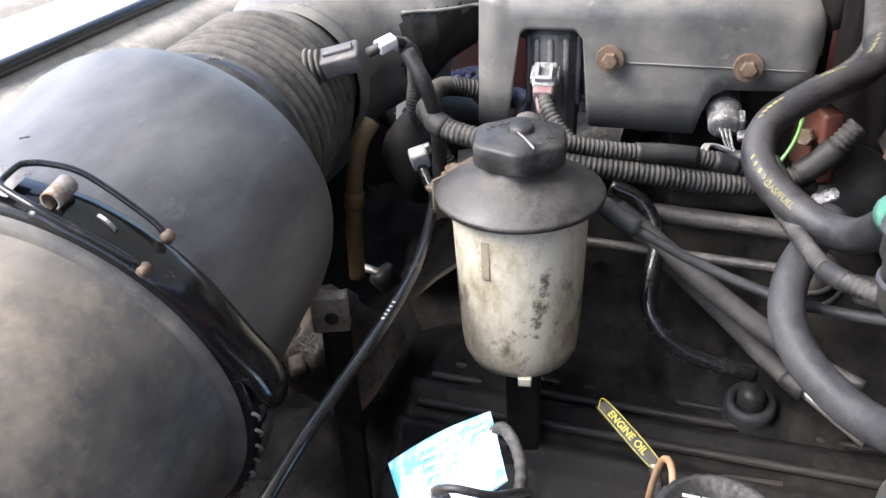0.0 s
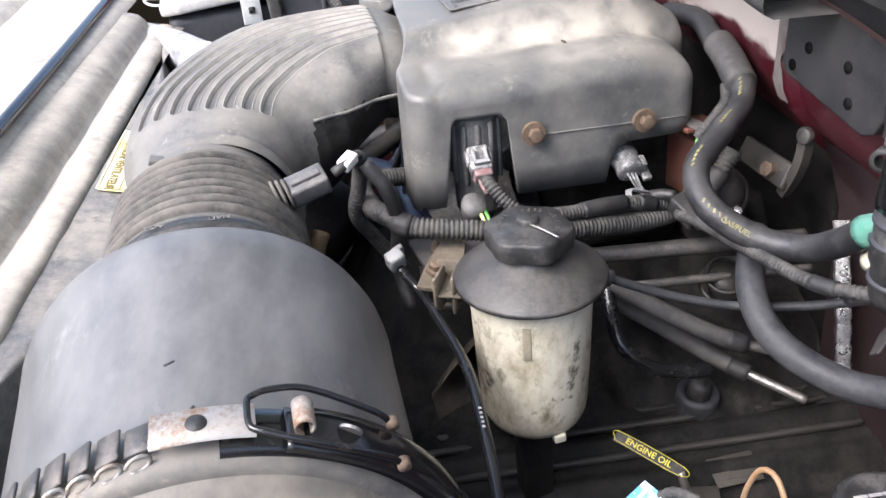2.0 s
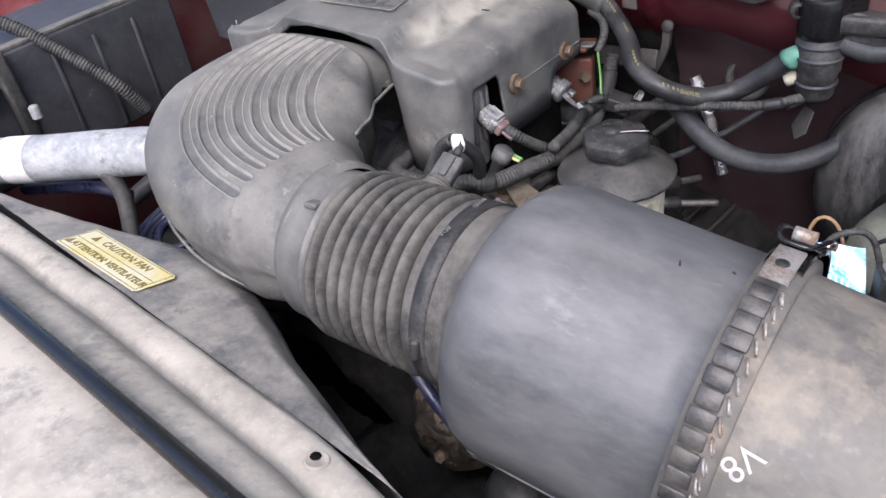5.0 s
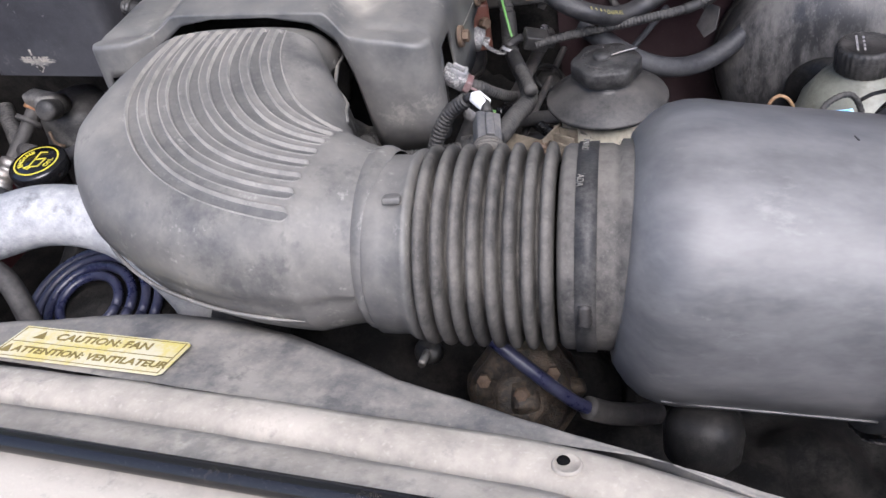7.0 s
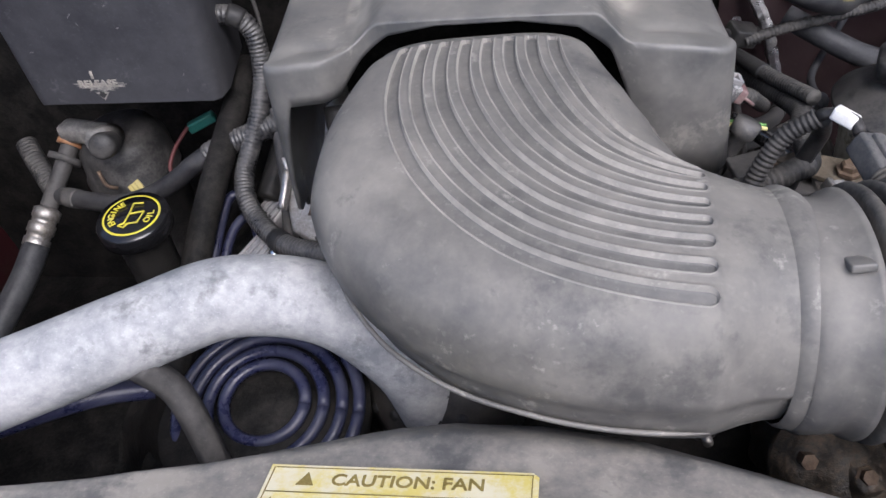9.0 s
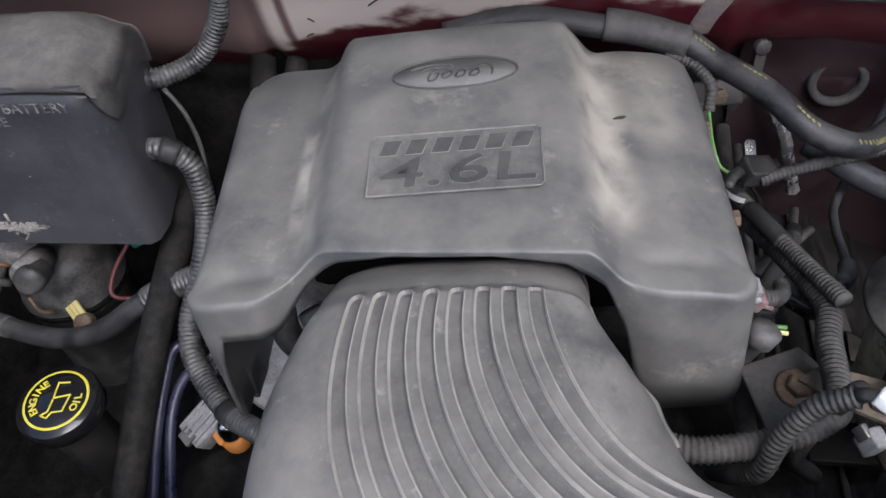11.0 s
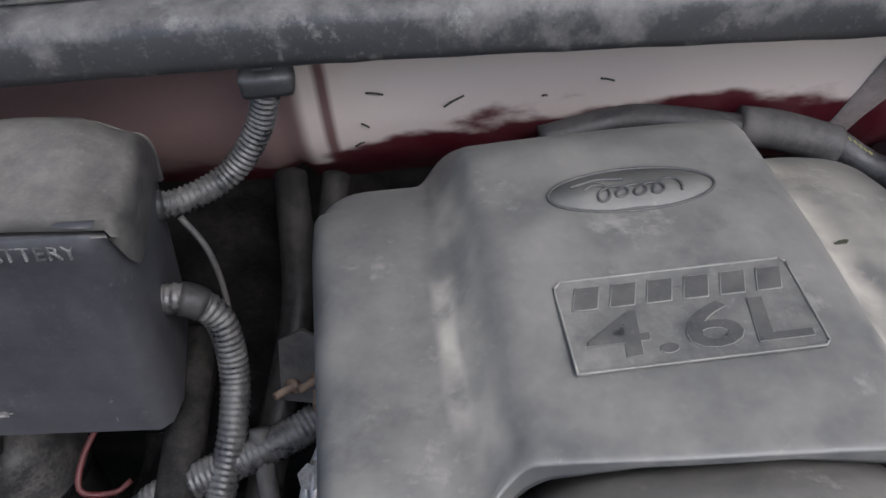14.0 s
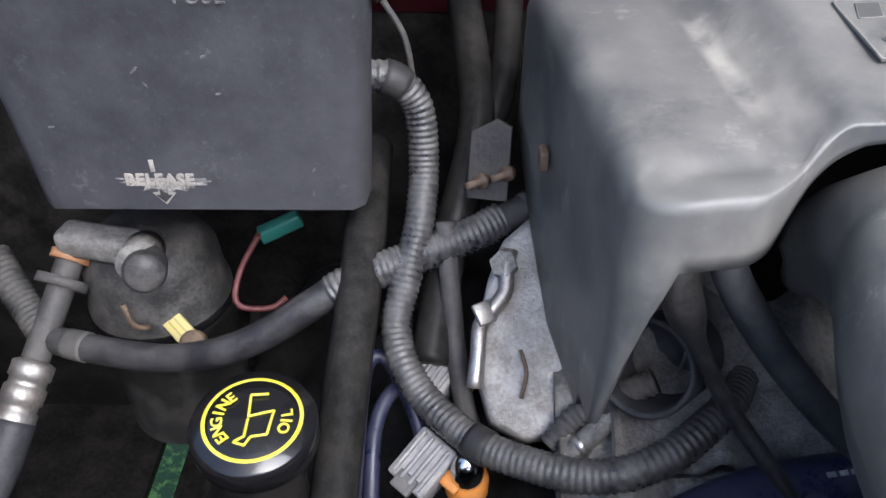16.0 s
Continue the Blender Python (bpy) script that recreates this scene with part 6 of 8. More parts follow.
# dipstick label
ds = thing("dipstick", (-0.3576, 0.0431, 0.8011), "black oil dipstick tag with yellow lettering", "dipstick")
A, B = Vector((-0.3712, 0.0257, 0.833)), Vector((-0.3409, 0.0597, 0.8232))
x = (B - A).normalized()
z = Vector((0.55, 0.0, 0.8))
z = (z - x * z.dot(x)).normalized()
yv = z.cross(x)
mid = (A + B) / 2
mm = Matrix(((x.x, yv.x, z.x, mid.x), (x.y, yv.y, z.y, mid.y), (x.z, yv.z, z.z, mid.z), (0, 0, 0, 1)))
part("tag", box((0.050, 0.0085, 0.002), mm, 0.0005), M_CAP, ds)
part("border", tube([mm @ Vector(p) for p in ((-0.0235, -0.0034, 0.0011), (0.0235, -0.0034, 0.0011), (0.0235, 0.0034, 0.0011), (-0.0235, 0.0034, 0.0011), (-0.0235, -0.0034, 0.0011))], 0.0003, 4, 0.001, cap=False), M_PAINTYELLOW, ds)
part("lettering", letters("ENGINE OIL", 0.0062, mm @ pose(0, 0, 0.0012), 0.0001, bold=0.0001), M_PAINTYELLOW, ds, "yellow lettering", smooth=False)
part("rod", tube([B, B + Vector((0.004, 0.006, -0.03)), B + Vector((0.0, 0.01, -0.12))], 0.003, 8), M_STEEL, ds)

# ---- brake fluid bottle, its cap, sensor and tag ----
bb = thing("brake_reservoir", (-0.164, 0.0655, 0.8636), "cloudy pale brake fluid bottle with a black screw cap", "fluid reservoir")
m = Matrix.Translation((-0.186, 0.088, -0.022))
part("bottle", lathe([(0.0, 0.855), (0.044, 0.858), (0.050, 0.868), (0.051, 0.893), (0.0525, 0.897), (0.0525, 0.902), (0.050, 0.906), (0.046, 0.922), (0.034, 0.940), (0.023, 0.947), (0.022, 0.955)], m, 48), surf("cloudy_plastic", (0.20, 0.205, 0.17), (0.12, 0.12, 0.095), 0.45, 0.35, 0.6, scale=30), bb)
cap = part("cap", lathe([(0.0215, 0.950), (0.0235, 0.952), (0.0235, 0.970), (0.0222, 0.973), (0.019, 0.9745), (0.0185, 0.9735), (0.0, 0.974)], m, 120, 30, 0.014), M_CAP, bb, "black ribbed screw cap")
for k in range(4):
    for j in range(2):
        part("print", box((0.0017, 0.006 - 0.002 * j, 0.0003), m @ pose(-0.008 + 0.0055 * j, -0.010 + 0.0066 * k, 0.9742), 0), M_CONN, cap, smooth=False)
part("bottle_band", lathe([(0.0505, 0.872), (0.0535, 0.874), (0.0535, 0.880), (0.0508, 0.882)], m, 48), M_HOSEGREY, bb)
sn = thing("level_sensor", (-0.1757, 0.001, 0.855), "black pressure switch with white socket and a reddish ring", "sensor")
SN = axis((-0.1757, 0.0010, 0.8920), (0.003, -0.0108, 0.0548))
part("body", merge(lathe([(0.0125, 0.002), (0.0135, 0.006), (0.0135, 0.016), (0.0115, 0.020)], SN, 12), box((0.021, 0.016, 0.034), SN @ pose(0, 0, 0.033, 0, 0, 25), 0.003)), M_CAP, sn)
part("face", merge(box((0.014, 0.009, 0.004), SN @ pose(0, 0, 0.0515, 0, 0, 25), 0.0015), box((0.004, 0.003, 0.006), SN @ pose(-0.004, 0, 0.055, 0, 0, 25), 0.0008), box((0.004, 0.003, 0.006), SN @ pose(0.004, 0, 0.055, 0, 0, 25), 0.0008)), M_CONN, sn, "pale grey socket face")
part("print", merge(*[box((0.012 - 0.003 * k, 0.0003, 0.0016), SN @ pose(0, 0, 0, 0, 0, 25) @ pose(0.001, -0.0081, 0.036 - 0.004 * k), 0) for k in range(2)]), M_CONN, sn, "unreadable pale print", smooth=False)
part("ring", lathe([(0.013, -0.002), (0.0165, -0.002), (0.0165, 0.003), (0.013, 0.004)], SN, 32), surf("red_ring", (0.22, 0.08, 0.065), (0.34, 0.30, 0.27), 0.6, 0.5, 0.7, scale=60), sn, "dusty reddish ring")
part("base", lathe([(0.030, -0.06), (0.029, -0.03), (0.024, -0.012), (0.0185, -0.002), (0.0, 0.0)], SN, 32), M_HOSEGREY, sn)
part("switch_wire", tube([SN @ Vector((-0.004, 0, 0.056)), (-0.172, -0.002, 0.956), (-0.176, 0.011, 0.952), (-0.186, 0.018, 0.945), (-0.196, 0.020, 0.936)], 0.0017, 8), M_WIRE, sn)
tg = thing("paper_tag", (-0.2054, -0.0209, 0.9148), "blue and white glossy tag clipped to a harness", "tag")
P = [Vector(p) for p in ((-0.2332, -0.0051, 0.9385), (-0.1994, 0.0111, 0.9370), (-0.1824, -0.0222, 0.9043), (-0.2128, -0.0454, 0.9175))]
grid = []
for j in range(9):
    r = []
    for i in range(9):
        u, w = i / 8, j / 8
        p = P[0] * (1 - u) * (1 - w) + P[1] * u * (1 - w) + P[2] * u * w + P[3] * (1 - u) * w
        r.append(p + Vector((0.1, 0, 0.99)) * (0.003 * math.sin(math.pi * w) + 0.001 * math.sin(5 * u)))
    grid.append(r)
part("sheet", sheet(grid, 0.0008), M_CYAN, tg)
bars = []
for k in range(6):
    for j in range(3):
        u, w = 0.12 + 0.11 * k, 0.12 + 0.25 * j + 0.02 * (k % 2)
        p = P[0] * (1 - u) * (1 - w) + P[1] * u * (1 - w) + P[2] * u * w + P[3] * (1 - u) * w + Vector((0.1, 0, 0.99)) * (0.003 * math.sin(math.pi * w) + 0.001 * math.sin(5 * u) + 0.0004)
        ex, ey = (P[3] - P[0]).normalized(), (P[1] - P[0]).normalized()
        ez = ex.cross(ey).normalized()
        bars.append(box((0.0075, 0.0016, 0.0003), Matrix(((ex.x, ey.x, ez.x, p.x), (ex.y, ey.y, ez.y, p.y), (ex.z, ey.z, ez.z, p.z), (0, 0, 0, 1))), 0))
for bar in bars:
    part("printing", bar, M_WHITE, tg, smooth=False)
hose("tag_harness", [(-0.2235, -0.0005, 0.9375), (-0.218, 0.0050, 0.9445), (-0.206, 0.0130, 0.9470), (-0.1975, 0.0170, 0.941), (-0.190, 0.0155, 0.925), (-0.182, 0.012, 0.900), (-0.178, 0.012, 0.87)], 0.0026, M_LOOM, "dusty grey twisted harness loop behind the tag", "wire loom", ribs=0.004)
hose("tan_wire", [(-0.258, 0.060, 0.840), (-0.262, 0.062, 0.880), (-0.258, 0.066, 0.905), (-0.250, 0.070, 0.911), (-0.240, 0.072, 0.903), (-0.232, 0.072, 0.880), (-0.228, 0.072, 0.85)], 0.0016, M_BROWN, "looped tan wire beside the bottle", "wire")
bo = thing("brake_booster", (-0.20, 0.18, 0.76), "dusty black brake booster drum against the firewall", "brake booster")
BO = axis((-0.2050, 0.1450, 0.8700), (0.1, 1, 0.05))
part("drum", lathe([(0.0, 0.0), (0.07, 0.004), (0.10, 0.02), (0.11, 0.05), (0.11, 0.09)], BO, 48), M_DRUM, bo)
part("crimped_rim", lathe([(0.1105, 0.050), (0.1135, 0.052), (0.1135, 0.062), (0.1105, 0.064)], BO, 48), M_VALVE, bo)
part("boss", lathe([(0.0, -0.006), (0.035, -0.006), (0.038, 0.003)], BO, 32), M_VALVE, bo)

# ---- purge valve unit on the fender side ----
pv = thing("vacuum_actuator", (-0.306, 0.159, 0.955), "dusty black cylindrical valve with a boxy head and hose fittings", "valve")
PV = Matrix.Translation((-0.306, 0.159, 0.0))
part("body", lathe([(0.0, 0.966), (0.012, 0.966), (0.0155, 0.972), (0.0165, 0.990), (0.0185, 0.994), (0.0190, 1.026), (0.0, 1.027)], PV, 40), M_CAP, pv)
head = part("head", merge(lathe([(0.0, 1.024), (0.0205, 1.025), (0.0212, 1.030), (0.0208, 1.056), (0.0195, 1.060)], PV, 10), box((0.020, 0.036, 0.030), PV @ pose(0.012, 0.004, 1.043, 0, 0, -35), 0.004)), M_STRAP, pv, "glossy black boxy head")
part("top", merge(lathe([(0.0195, 1.0595), (0.0225, 1.060), (0.0225, 1.0635), (0.018, 1.066), (0.0, 1.067)], PV, 10), box((0.030, 0.034, 0.006), PV @ pose(0.014, 0.006, 1.063, 0, 0, -35), 0.002)), M_COWL, head, "dust-covered pale top")
part("knob", lathe([(0.004, -0.005), (0.0065, -0.005), (0.0065, 0.005), (0.004, 0.005)], axis((-0.3240, 0.1480, 1.047), (0.6, -0.8, 0)), 18), M_CAP, pv)
for z in (0.980, 1.004, 1.016):
    r = 0.0165 if z < 0.99 else 0.0192
    part("ring", lathe([(r - 0.001, z), (r + 0.0010, z + 0.001), (r + 0.0010, z + 0.003), (r - 0.001, z + 0.004)], PV, 36), M_BOX, pv)
part("arm", box((0.060, 0.024, 0.016), pose(-0.270, 0.168, 1.036, 0, 4, 20), 0.004), M_CAP, pv)
part("arm_rib", box((0.050, 0.005, 0.024), pose(-0.262, 0.166, 1.030, 0, 10, 20), 0.002), M_COWL, pv, "dusty moulded rib")
part("outlet", tube([(-0.290, 0.160, 1.020), (-0.268, 0.166, 1.012), (-0.245, 0.176, 1.015)], 0.0085, 14), M_HOSE, pv)
part("fitting", tube([(-0.3275, 0.1487, 1.0010), (-0.3215, 0.1500, 1.0075), (-0.3170, 0.1525, 1.0105)], lambda u: 0.0105 - 0.004 * u, 16), M_GREEN, pv, "pale green hose clip")
part("white_port", tube([(-0.3310, 0.1560, 0.9800), (-0.3240, 0.1575, 0.9835), (-0.3150, 0.1590, 0.9860)], 0.0070, 16), M_CREAM, pv, "white plastic port")
part("nipple", tube([(-0.306, 0.156, 0.975), (-0.312, 0.148, 0.968), (-0.322, 0.140, 0.963)], 0.0040, 12), M_CAP, pv)
solo("tape_flap", slab([(-0.010, -0.012), (0.004, -0.018), (0.012, -0.006), (0.006, 0.014), (-0.008, 0.012)], 0.0015, pose(-0.316, 0.165, 0.938, 70, 10, -40), 0.0004), M_HOSEGREY, "loose grey tape flap hanging below the valve", "tape", smooth=False)

# ---- front: upper radiator hose, pulley, generator ----
rh = thing("radiator_hose", (-0.93, -0.29, 0.90), "fat chalky grey upper radiator hose with white band", "hose")
RAD = [(-1.25, -0.49, 0.930), (-1.15, -0.418, 0.938), (-1.06, -0.362, 0.946), (-0.98, -0.318, 0.951), (-0.90, -0.272, 0.956), (-0.845, -0.240, 0.960), (-0.80, -0.214, 0.960), (-0.745, -0.205, 0.945), (-0.705, -0.205, 0.900), (-0.690, -0.205, 0.85)]
part("tube", tube(RAD, 0.0248, 24, 0.006), M_PALEHOSE, rh)
part("band", tube([(-0.960, -0.3065, 0.9522), (-0.945, -0.298, 0.953), (-0.930, -0.2895, 0.954)], 0.0255, 24, 0.004, cap=False), M_WHITE, rh, "white paper band")
fp = thing("fan_pulley", (-0.7935, -0.2123, 0.8596), "dark blue-black fan pulley with raised rings", "pulley")
for r in (0.028, 0.040, 0.052, 0.063):
    part("ring", tube([Vector((-0.80 + r * math.cos(a), -0.225 + 0.9 * r * math.sin(a), 0.878 - 0.2 * r + 0.3 * r * math.sin(a))) for a in np.linspace(0, 2 * math.pi, 30)], 0.0042, 10, 0.006), M_BLUE, fp)
part("hub", lathe([(0.07, -0.03), (0.072, -0.012), (0.03, -0.006), (0, -0.006)], Matrix.Translation((-0.8042, -0.2221, 0.8713)), 32), M_GRIME, fp)
hose("belt_brace", [(-0.8461, -0.2581, 0.9462), (-0.8299, -0.2574, 0.9172), (-0.8102, -0.2796, 0.8559)], 0.009, M_HOSEGREY, "flat grey hose support strap", "bracket", n=6)
hose("fan_blade_edge", [(-1.0, -0.30, 0.90), (-0.9011, -0.2592, 0.9114), (-0.8619, -0.2385, 0.9009)], 0.007, M_BLUE, "dark shiny fan blade edge", "fan")
al = thing("alternator", (-0.7054, -0.2012, 0.8285), "cast aluminium alternator with vent holes", "alternator")
part("case", lathe([(0.0, 0.052), (0.035, 0.052), (0.050, 0.044), (0.054, 0.03), (0.054, -0.01), (0, -0.01)], axis((-0.6788, -0.1715, 0.8443), (-0.5, -0.8, 0.55)), 40), M_DARKSTEEL, al)
for k in range(16):
    a = k * math.pi / 8
    r = 0.026 if k % 2 else 0.040
    q = axis((-0.6788, -0.1715, 0.8443), (-0.5, -0.8, 0.55)) @ Vector((r * math.cos(a), r * math.sin(a), 0.0525 if k % 2 else 0.050))
    part("vent_hole", lathe([(0, 0.0006), (0.0035, 0.0006), (0.0035, -0.002)], axis(q, (-0.5, -0.8, 0.55)), 10), M_BLACK, al)
fhs = thing("fan_hose", (-0.368, -0.239, 0.830), "dark blue hose plugged into a grey elbow under the bellows", "hose")
part("tube", tube([(-0.462, -0.228, 0.918), (-0.435, -0.2385, 0.9000), (-0.4026, -0.2450, 0.8740), (-0.3800, -0.2420, 0.8480), (-0.3679, -0.2388, 0.8374)], 0.0050, 14), M_BLUE, fhs)
part("elbow", tube([(-0.3705, -0.2400, 0.8400), (-0.358, -0.2320, 0.8270), (-0.342, -0.2220, 0.8160), (-0.325, -0.205, 0.800)], 0.0085, 16), M_HOSEGREY, fhs, "dusty grey rubber elbow")
pp = thing("steering_pump", (-0.4304, -0.2154, 0.76), "grimy steering pump housing with oily dirt", "pump")
PP = axis((-0.4300, -0.1980, 0.7980), (0.15, -0.75, 0.6))
bumps = [(PP @ Vector((r * (1 + 0.10 * noise.noise(Vector((3 * math.cos(a), 3 * math.sin(a), 40 * h)))) * math.cos(a), r * (1 + 0.10 * noise.noise(Vector((3 * math.cos(a), 3 * math.sin(a), 40 * h)))) * math.sin(a), h))) for r, h in ((0.0, 0.034), (0.014, 0.034), (0.020, 0.032), (0.022, 0.026), (0.033, 0.024), (0.039, 0.018), (0.040, 0.008), (0.044, 0.006), (0.045, -0.004), (0.041, -0.008), (0.041, -0.050)) for a in np.linspace(0, 2 * math.pi, 41)]
part("housing", sheet([bumps[41 * k:41 * k + 41] for k in range(11)]), M_OILY, pp)
part("lug", merge(box((0.022, 0.026, 0.030), pose(-0.4240, -0.2180, 0.8120, 20, 10, 20), 0.006), box((0.040, 0.014, 0.020), pose(-0.400, -0.200, 0.806, 10, 25, 30), 0.005)), M_OILY, pp)
part("bolt", lathe([(0.0068, 0.0), (0.0068, 0.003), (0.005, 0.004), (0.005, 0.009), (0, 0.010)], axis((-0.4235, -0.2235, 0.8230), (0.15, -0.6, 0.7)), 6), M_RUST, pp, "rusty bolt head", smooth=False)
for k in range(3):
    part("bolt", lathe([(0.0055, 0.020), (0.0055, 0.030), (0, 0.031)], PP @ pose(0.031 * math.cos(2.1 * k + 0.6), 0.031 * math.sin(2.1 * k + 0.6), 0), 6), M_RUST, pp, smooth=False)
sc = thing("adjuster_screw", (-0.5193, -0.1651, 0.78), "black round rubber stop with a steel stud", "stop")
part("stop", lathe([(0.0, 0.004), (0.010, 0.004), (0.012, 0.0), (0.010, -0.014), (0, -0.014)], axis((-0.5151, -0.1801, 0.8098), (0, -0.6, 0.8)), 24), M_WIRE, sc)
part("stud", lathe([(0.0, 0.022), (0.0035, 0.022), (0.0035, 0.0)], axis((-0.5151, -0.1801, 0.8098), (0.1, -0.9, 0.3)), 10), M_STEEL, sc)
dr = thing("canister_drain", (-0.306, -0.2827, 0.8407), "smoky black plastic cup under the air cleaner", "drain cup")
part("cup", lathe([(0.0, 0.016), (0.014, 0.014), (0.022, 0.006), (0.0245, -0.004), (0.0235, -0.020), (0.018, -0.028), (0, -0.030)], axis((-0.2911, -0.2763, 0.886), (0, 0.35, 1)), 32), M_VALVE, dr)

# ---- passenger side: fuse box, dryer, oil filler, looms ----
fb = thing("fuse_box", (-1.0, 0.08, 0.93), "black plastic power fuse box with moulded lettering", "fuse box")
L, R = -1.074, -0.889


def face_y(z):
    return near(z, [(0.945, 0.030), (1.07, 0.022), (1.084, 0.019), (1.089, 0.024)])


rows = []
for z in (0.945, 0.95, 0.97, 1.0, 1.03, 1.06, 1.076, 1.083, 1.087, 1.0885):
    left = L + 0.09 * (1.0885 - z) * 0.12
    right = R - 0.09 * (1.0885 - z) * 0.8
    low = 0.024 * step(1.03, 1.0885, z)
    r = [(left - 0.004, 0.122, z - low), (left - 0.003, face_y(z) + 0.02, z - 0.1 * low), (left, face_y(z) + 0.006, z)]
    r += [(x, face_y(z), z) for x in np.linspace(left + 0.006, right - 0.006, 25)]
    r += [(right, face_y(z) + 0.005, z), (right + 0.002, face_y(z) + 0.02, z - 0.40 * low), (right - 0.012, 0.122, z - low)]
    rows.append(r)
part("cover_face", sheet(rows), M_BOX, fb)
rows = []
for t in np.linspace(0, 1, 14):
    r = []
    for i, x in enumerate(np.linspace(L, R + 0.002, 25)):
        edge = step(0.85, 1.0, i / 24)
        r.append((x - 0.017 * t * i / 24, 0.0215 + 0.100 * t, 1.0885 + 0.007 * math.sin(math.pi * 0.7 * t) - 0.012 * step(0.8, 1, t) - 0.010 * edge * step(0.0, 0.3, t) + 0.0015 * noise.noise(Vector((x * 20, t * 4, 0)))))
    end = Vector(r[-1])
    roll = step(0.0, 0.12, t)
    r += [tuple(end + Vector((0.003 * roll, 0, -0.003 * roll))), tuple(end + Vector((0.0048 * roll, 0, -0.010 * roll))), tuple(end + Vector((0.004 * roll, 0, -0.026 * roll)))]
    rows.append(r)
part("cover_top", sheet(rows, 0.004), M_BOXTOP, fb, "dusty paler top of the cover")
part("ridge", tube([(L + 0.002, 0.0255, 1.0850), (-0.98, 0.0250, 1.0855), (R - 0.004, 0.0260, 1.0850)], 0.0046, 12, 0.01), M_BOX, fb, "glossy rolled front edge")


def on_face(x, z, up=0.0006):
    return Matrix.Translation((x, face_y(z) - up, z)) @ pose(0, 0, 0, 86, 0, 0)


part("lettering", letters("PRIMARY BATTERY", 0.0108, on_face(-0.9485, 1.0785), 0.0006, 1.05, 0.0, -0.0001), M_BOXWORN, fb, "worn moulded lettering", smooth=False)
part("lettering", letters("FUSE", 0.0108, on_face(-0.962, 1.0665), 0.0006, 1.05, 0.0, -0.0001), M_BOXWORN, fb, "worn moulded lettering", smooth=False)
part("release_mark", letters("RELEASE", 0.0092, on_face(-1.004, 0.9655), 0.0009, 1.08, 0.0, 0.00025), M_SCRAPE, fb, "scuffed pale moulded release mark", smooth=False)
part("release_arrow", merge(slab([(-0.0042, 0), (-0.0020, 0), (-0.0020, 0.005), (0.0020, 0.005), (0.0020, 0), (0.0042, 0), (0, -0.0042)], 0.0008, on_face(-1.004, 0.9555, 0.0012))), M_BLACK, fb, "small moulded arrow", smooth=False)
part("release_stem", box((0.0024, 0.007, 0.0008), on_face(-1.006, 0.9745, 0.0006), 0.0002, 1), M_SCRAPE, fb)
part("release_rim", slab([(-0.0062, 0.001), (-0.003, 0.0015), (-0.003, 0.0062), (0.003, 0.0062), (0.003, 0.0015), (0.0062, 0.001), (0, -0.0062)], 0.0004, on_face(-1.004, 0.9555, 0.0004)), M_SCRAPE, fb, smooth=False)
rnd = random.Random(5)
smear = []
for k in range(40):
    q = 2 * math.pi * k / 40
    w = 1 + rnd.uniform(-0.22, 0.22)
    smear.append((0.0215 * w * math.cos(q), 0.0068 * w * math.sin(q)))
part("release_scuff", slab(smear, 0.0003, on_face(-1.003, 0.9655, 0.0001)), M_SMEAR, fb, "pale ragged scuffs", smooth=False)
for x, z, l, a in ((-1.000, 1.030, 0.005, 40), (-0.997, 1.022, 0.0035, -60), (-0.966, 1.037, 0.003, 20), (-0.963, 1.017, 0.003, 10), (-1.050, 0.998, 0.003, 0), (-0.925, 0.957, 0.0045, 85), (-0.923, 0.972, 0.003, 60)):
    part("fleck", slab([(-l * 0.6, -0.0003), (0, -0.0007), (l * 0.6, 0.0001), (l * 0.2, 0.0006), (-l * 0.4, 0.0004)], 0.0002, on_face(x, z, 0.0002) @ pose(0, 0, 0, 0, 0, a)), M_BOXWORN, fb, smooth=False)
# battery cable looms
hose("battery_loom", [(-0.8990, 0.0680, 1.004), (-0.8840, 0.0700, 1.001), (-0.8720, 0.0700, 0.985), (-0.8690, 0.0600, 0.955), (-0.8710, 0.0400, 0.932), (-0.8770, 0.0200, 0.911), (-0.8830, -0.0010, 0.892), (-0.8780, -0.0210, 0.881), (-0.8640, -0.0400, 0.872), (-0.8384, -0.0640, 0.870), (-0.8115, -0.0795, 0.874), (-0.791, -0.0875, 0.878), (-0.7708, -0.0895, 0.883), (-0.7492, -0.0822, 0.888), (-0.7311, -0.0688, 0.892), (-0.7172, -0.0549, 0.892), (-0.705, -0.035, 0.888)],
     0.0086, M_LOOMDARK, "thick black corrugated battery cable loom", "wire loom", ((0.04, 0.006), (0.60, 0.007)), M_BLACK, "black tape wrap", n=16, ribs=0.0036, rib=0.07)
hose("battery_loom", [(-0.9156, 0.1061, 1.0357), (-0.8911, 0.1152, 1.033), (-0.8659, 0.1286, 1.0401), (-0.8468, 0.1345, 1.0635), (-0.8364, 0.1332, 1.0912)], 0.0078, M_LOOMDARK, "black corrugated loom rising to the cowl clip", "wire loom", ((0.1, 0.006),), M_BLACK, "black tape wrap", n=14, ribs=0.0034)
solo("loom_clip", merge(box((0.028, 0.016, 0.014), pose(-0.8354, 0.1303, 1.0952, 10, 0, 5), 0.004), box((0.012, 0.010, 0.022), pose(-0.8364, 0.1332, 1.0932, 10, 0, 5), 0.003)), M_COWL, "dusty black plastic loom clip on the cowl", "clip")
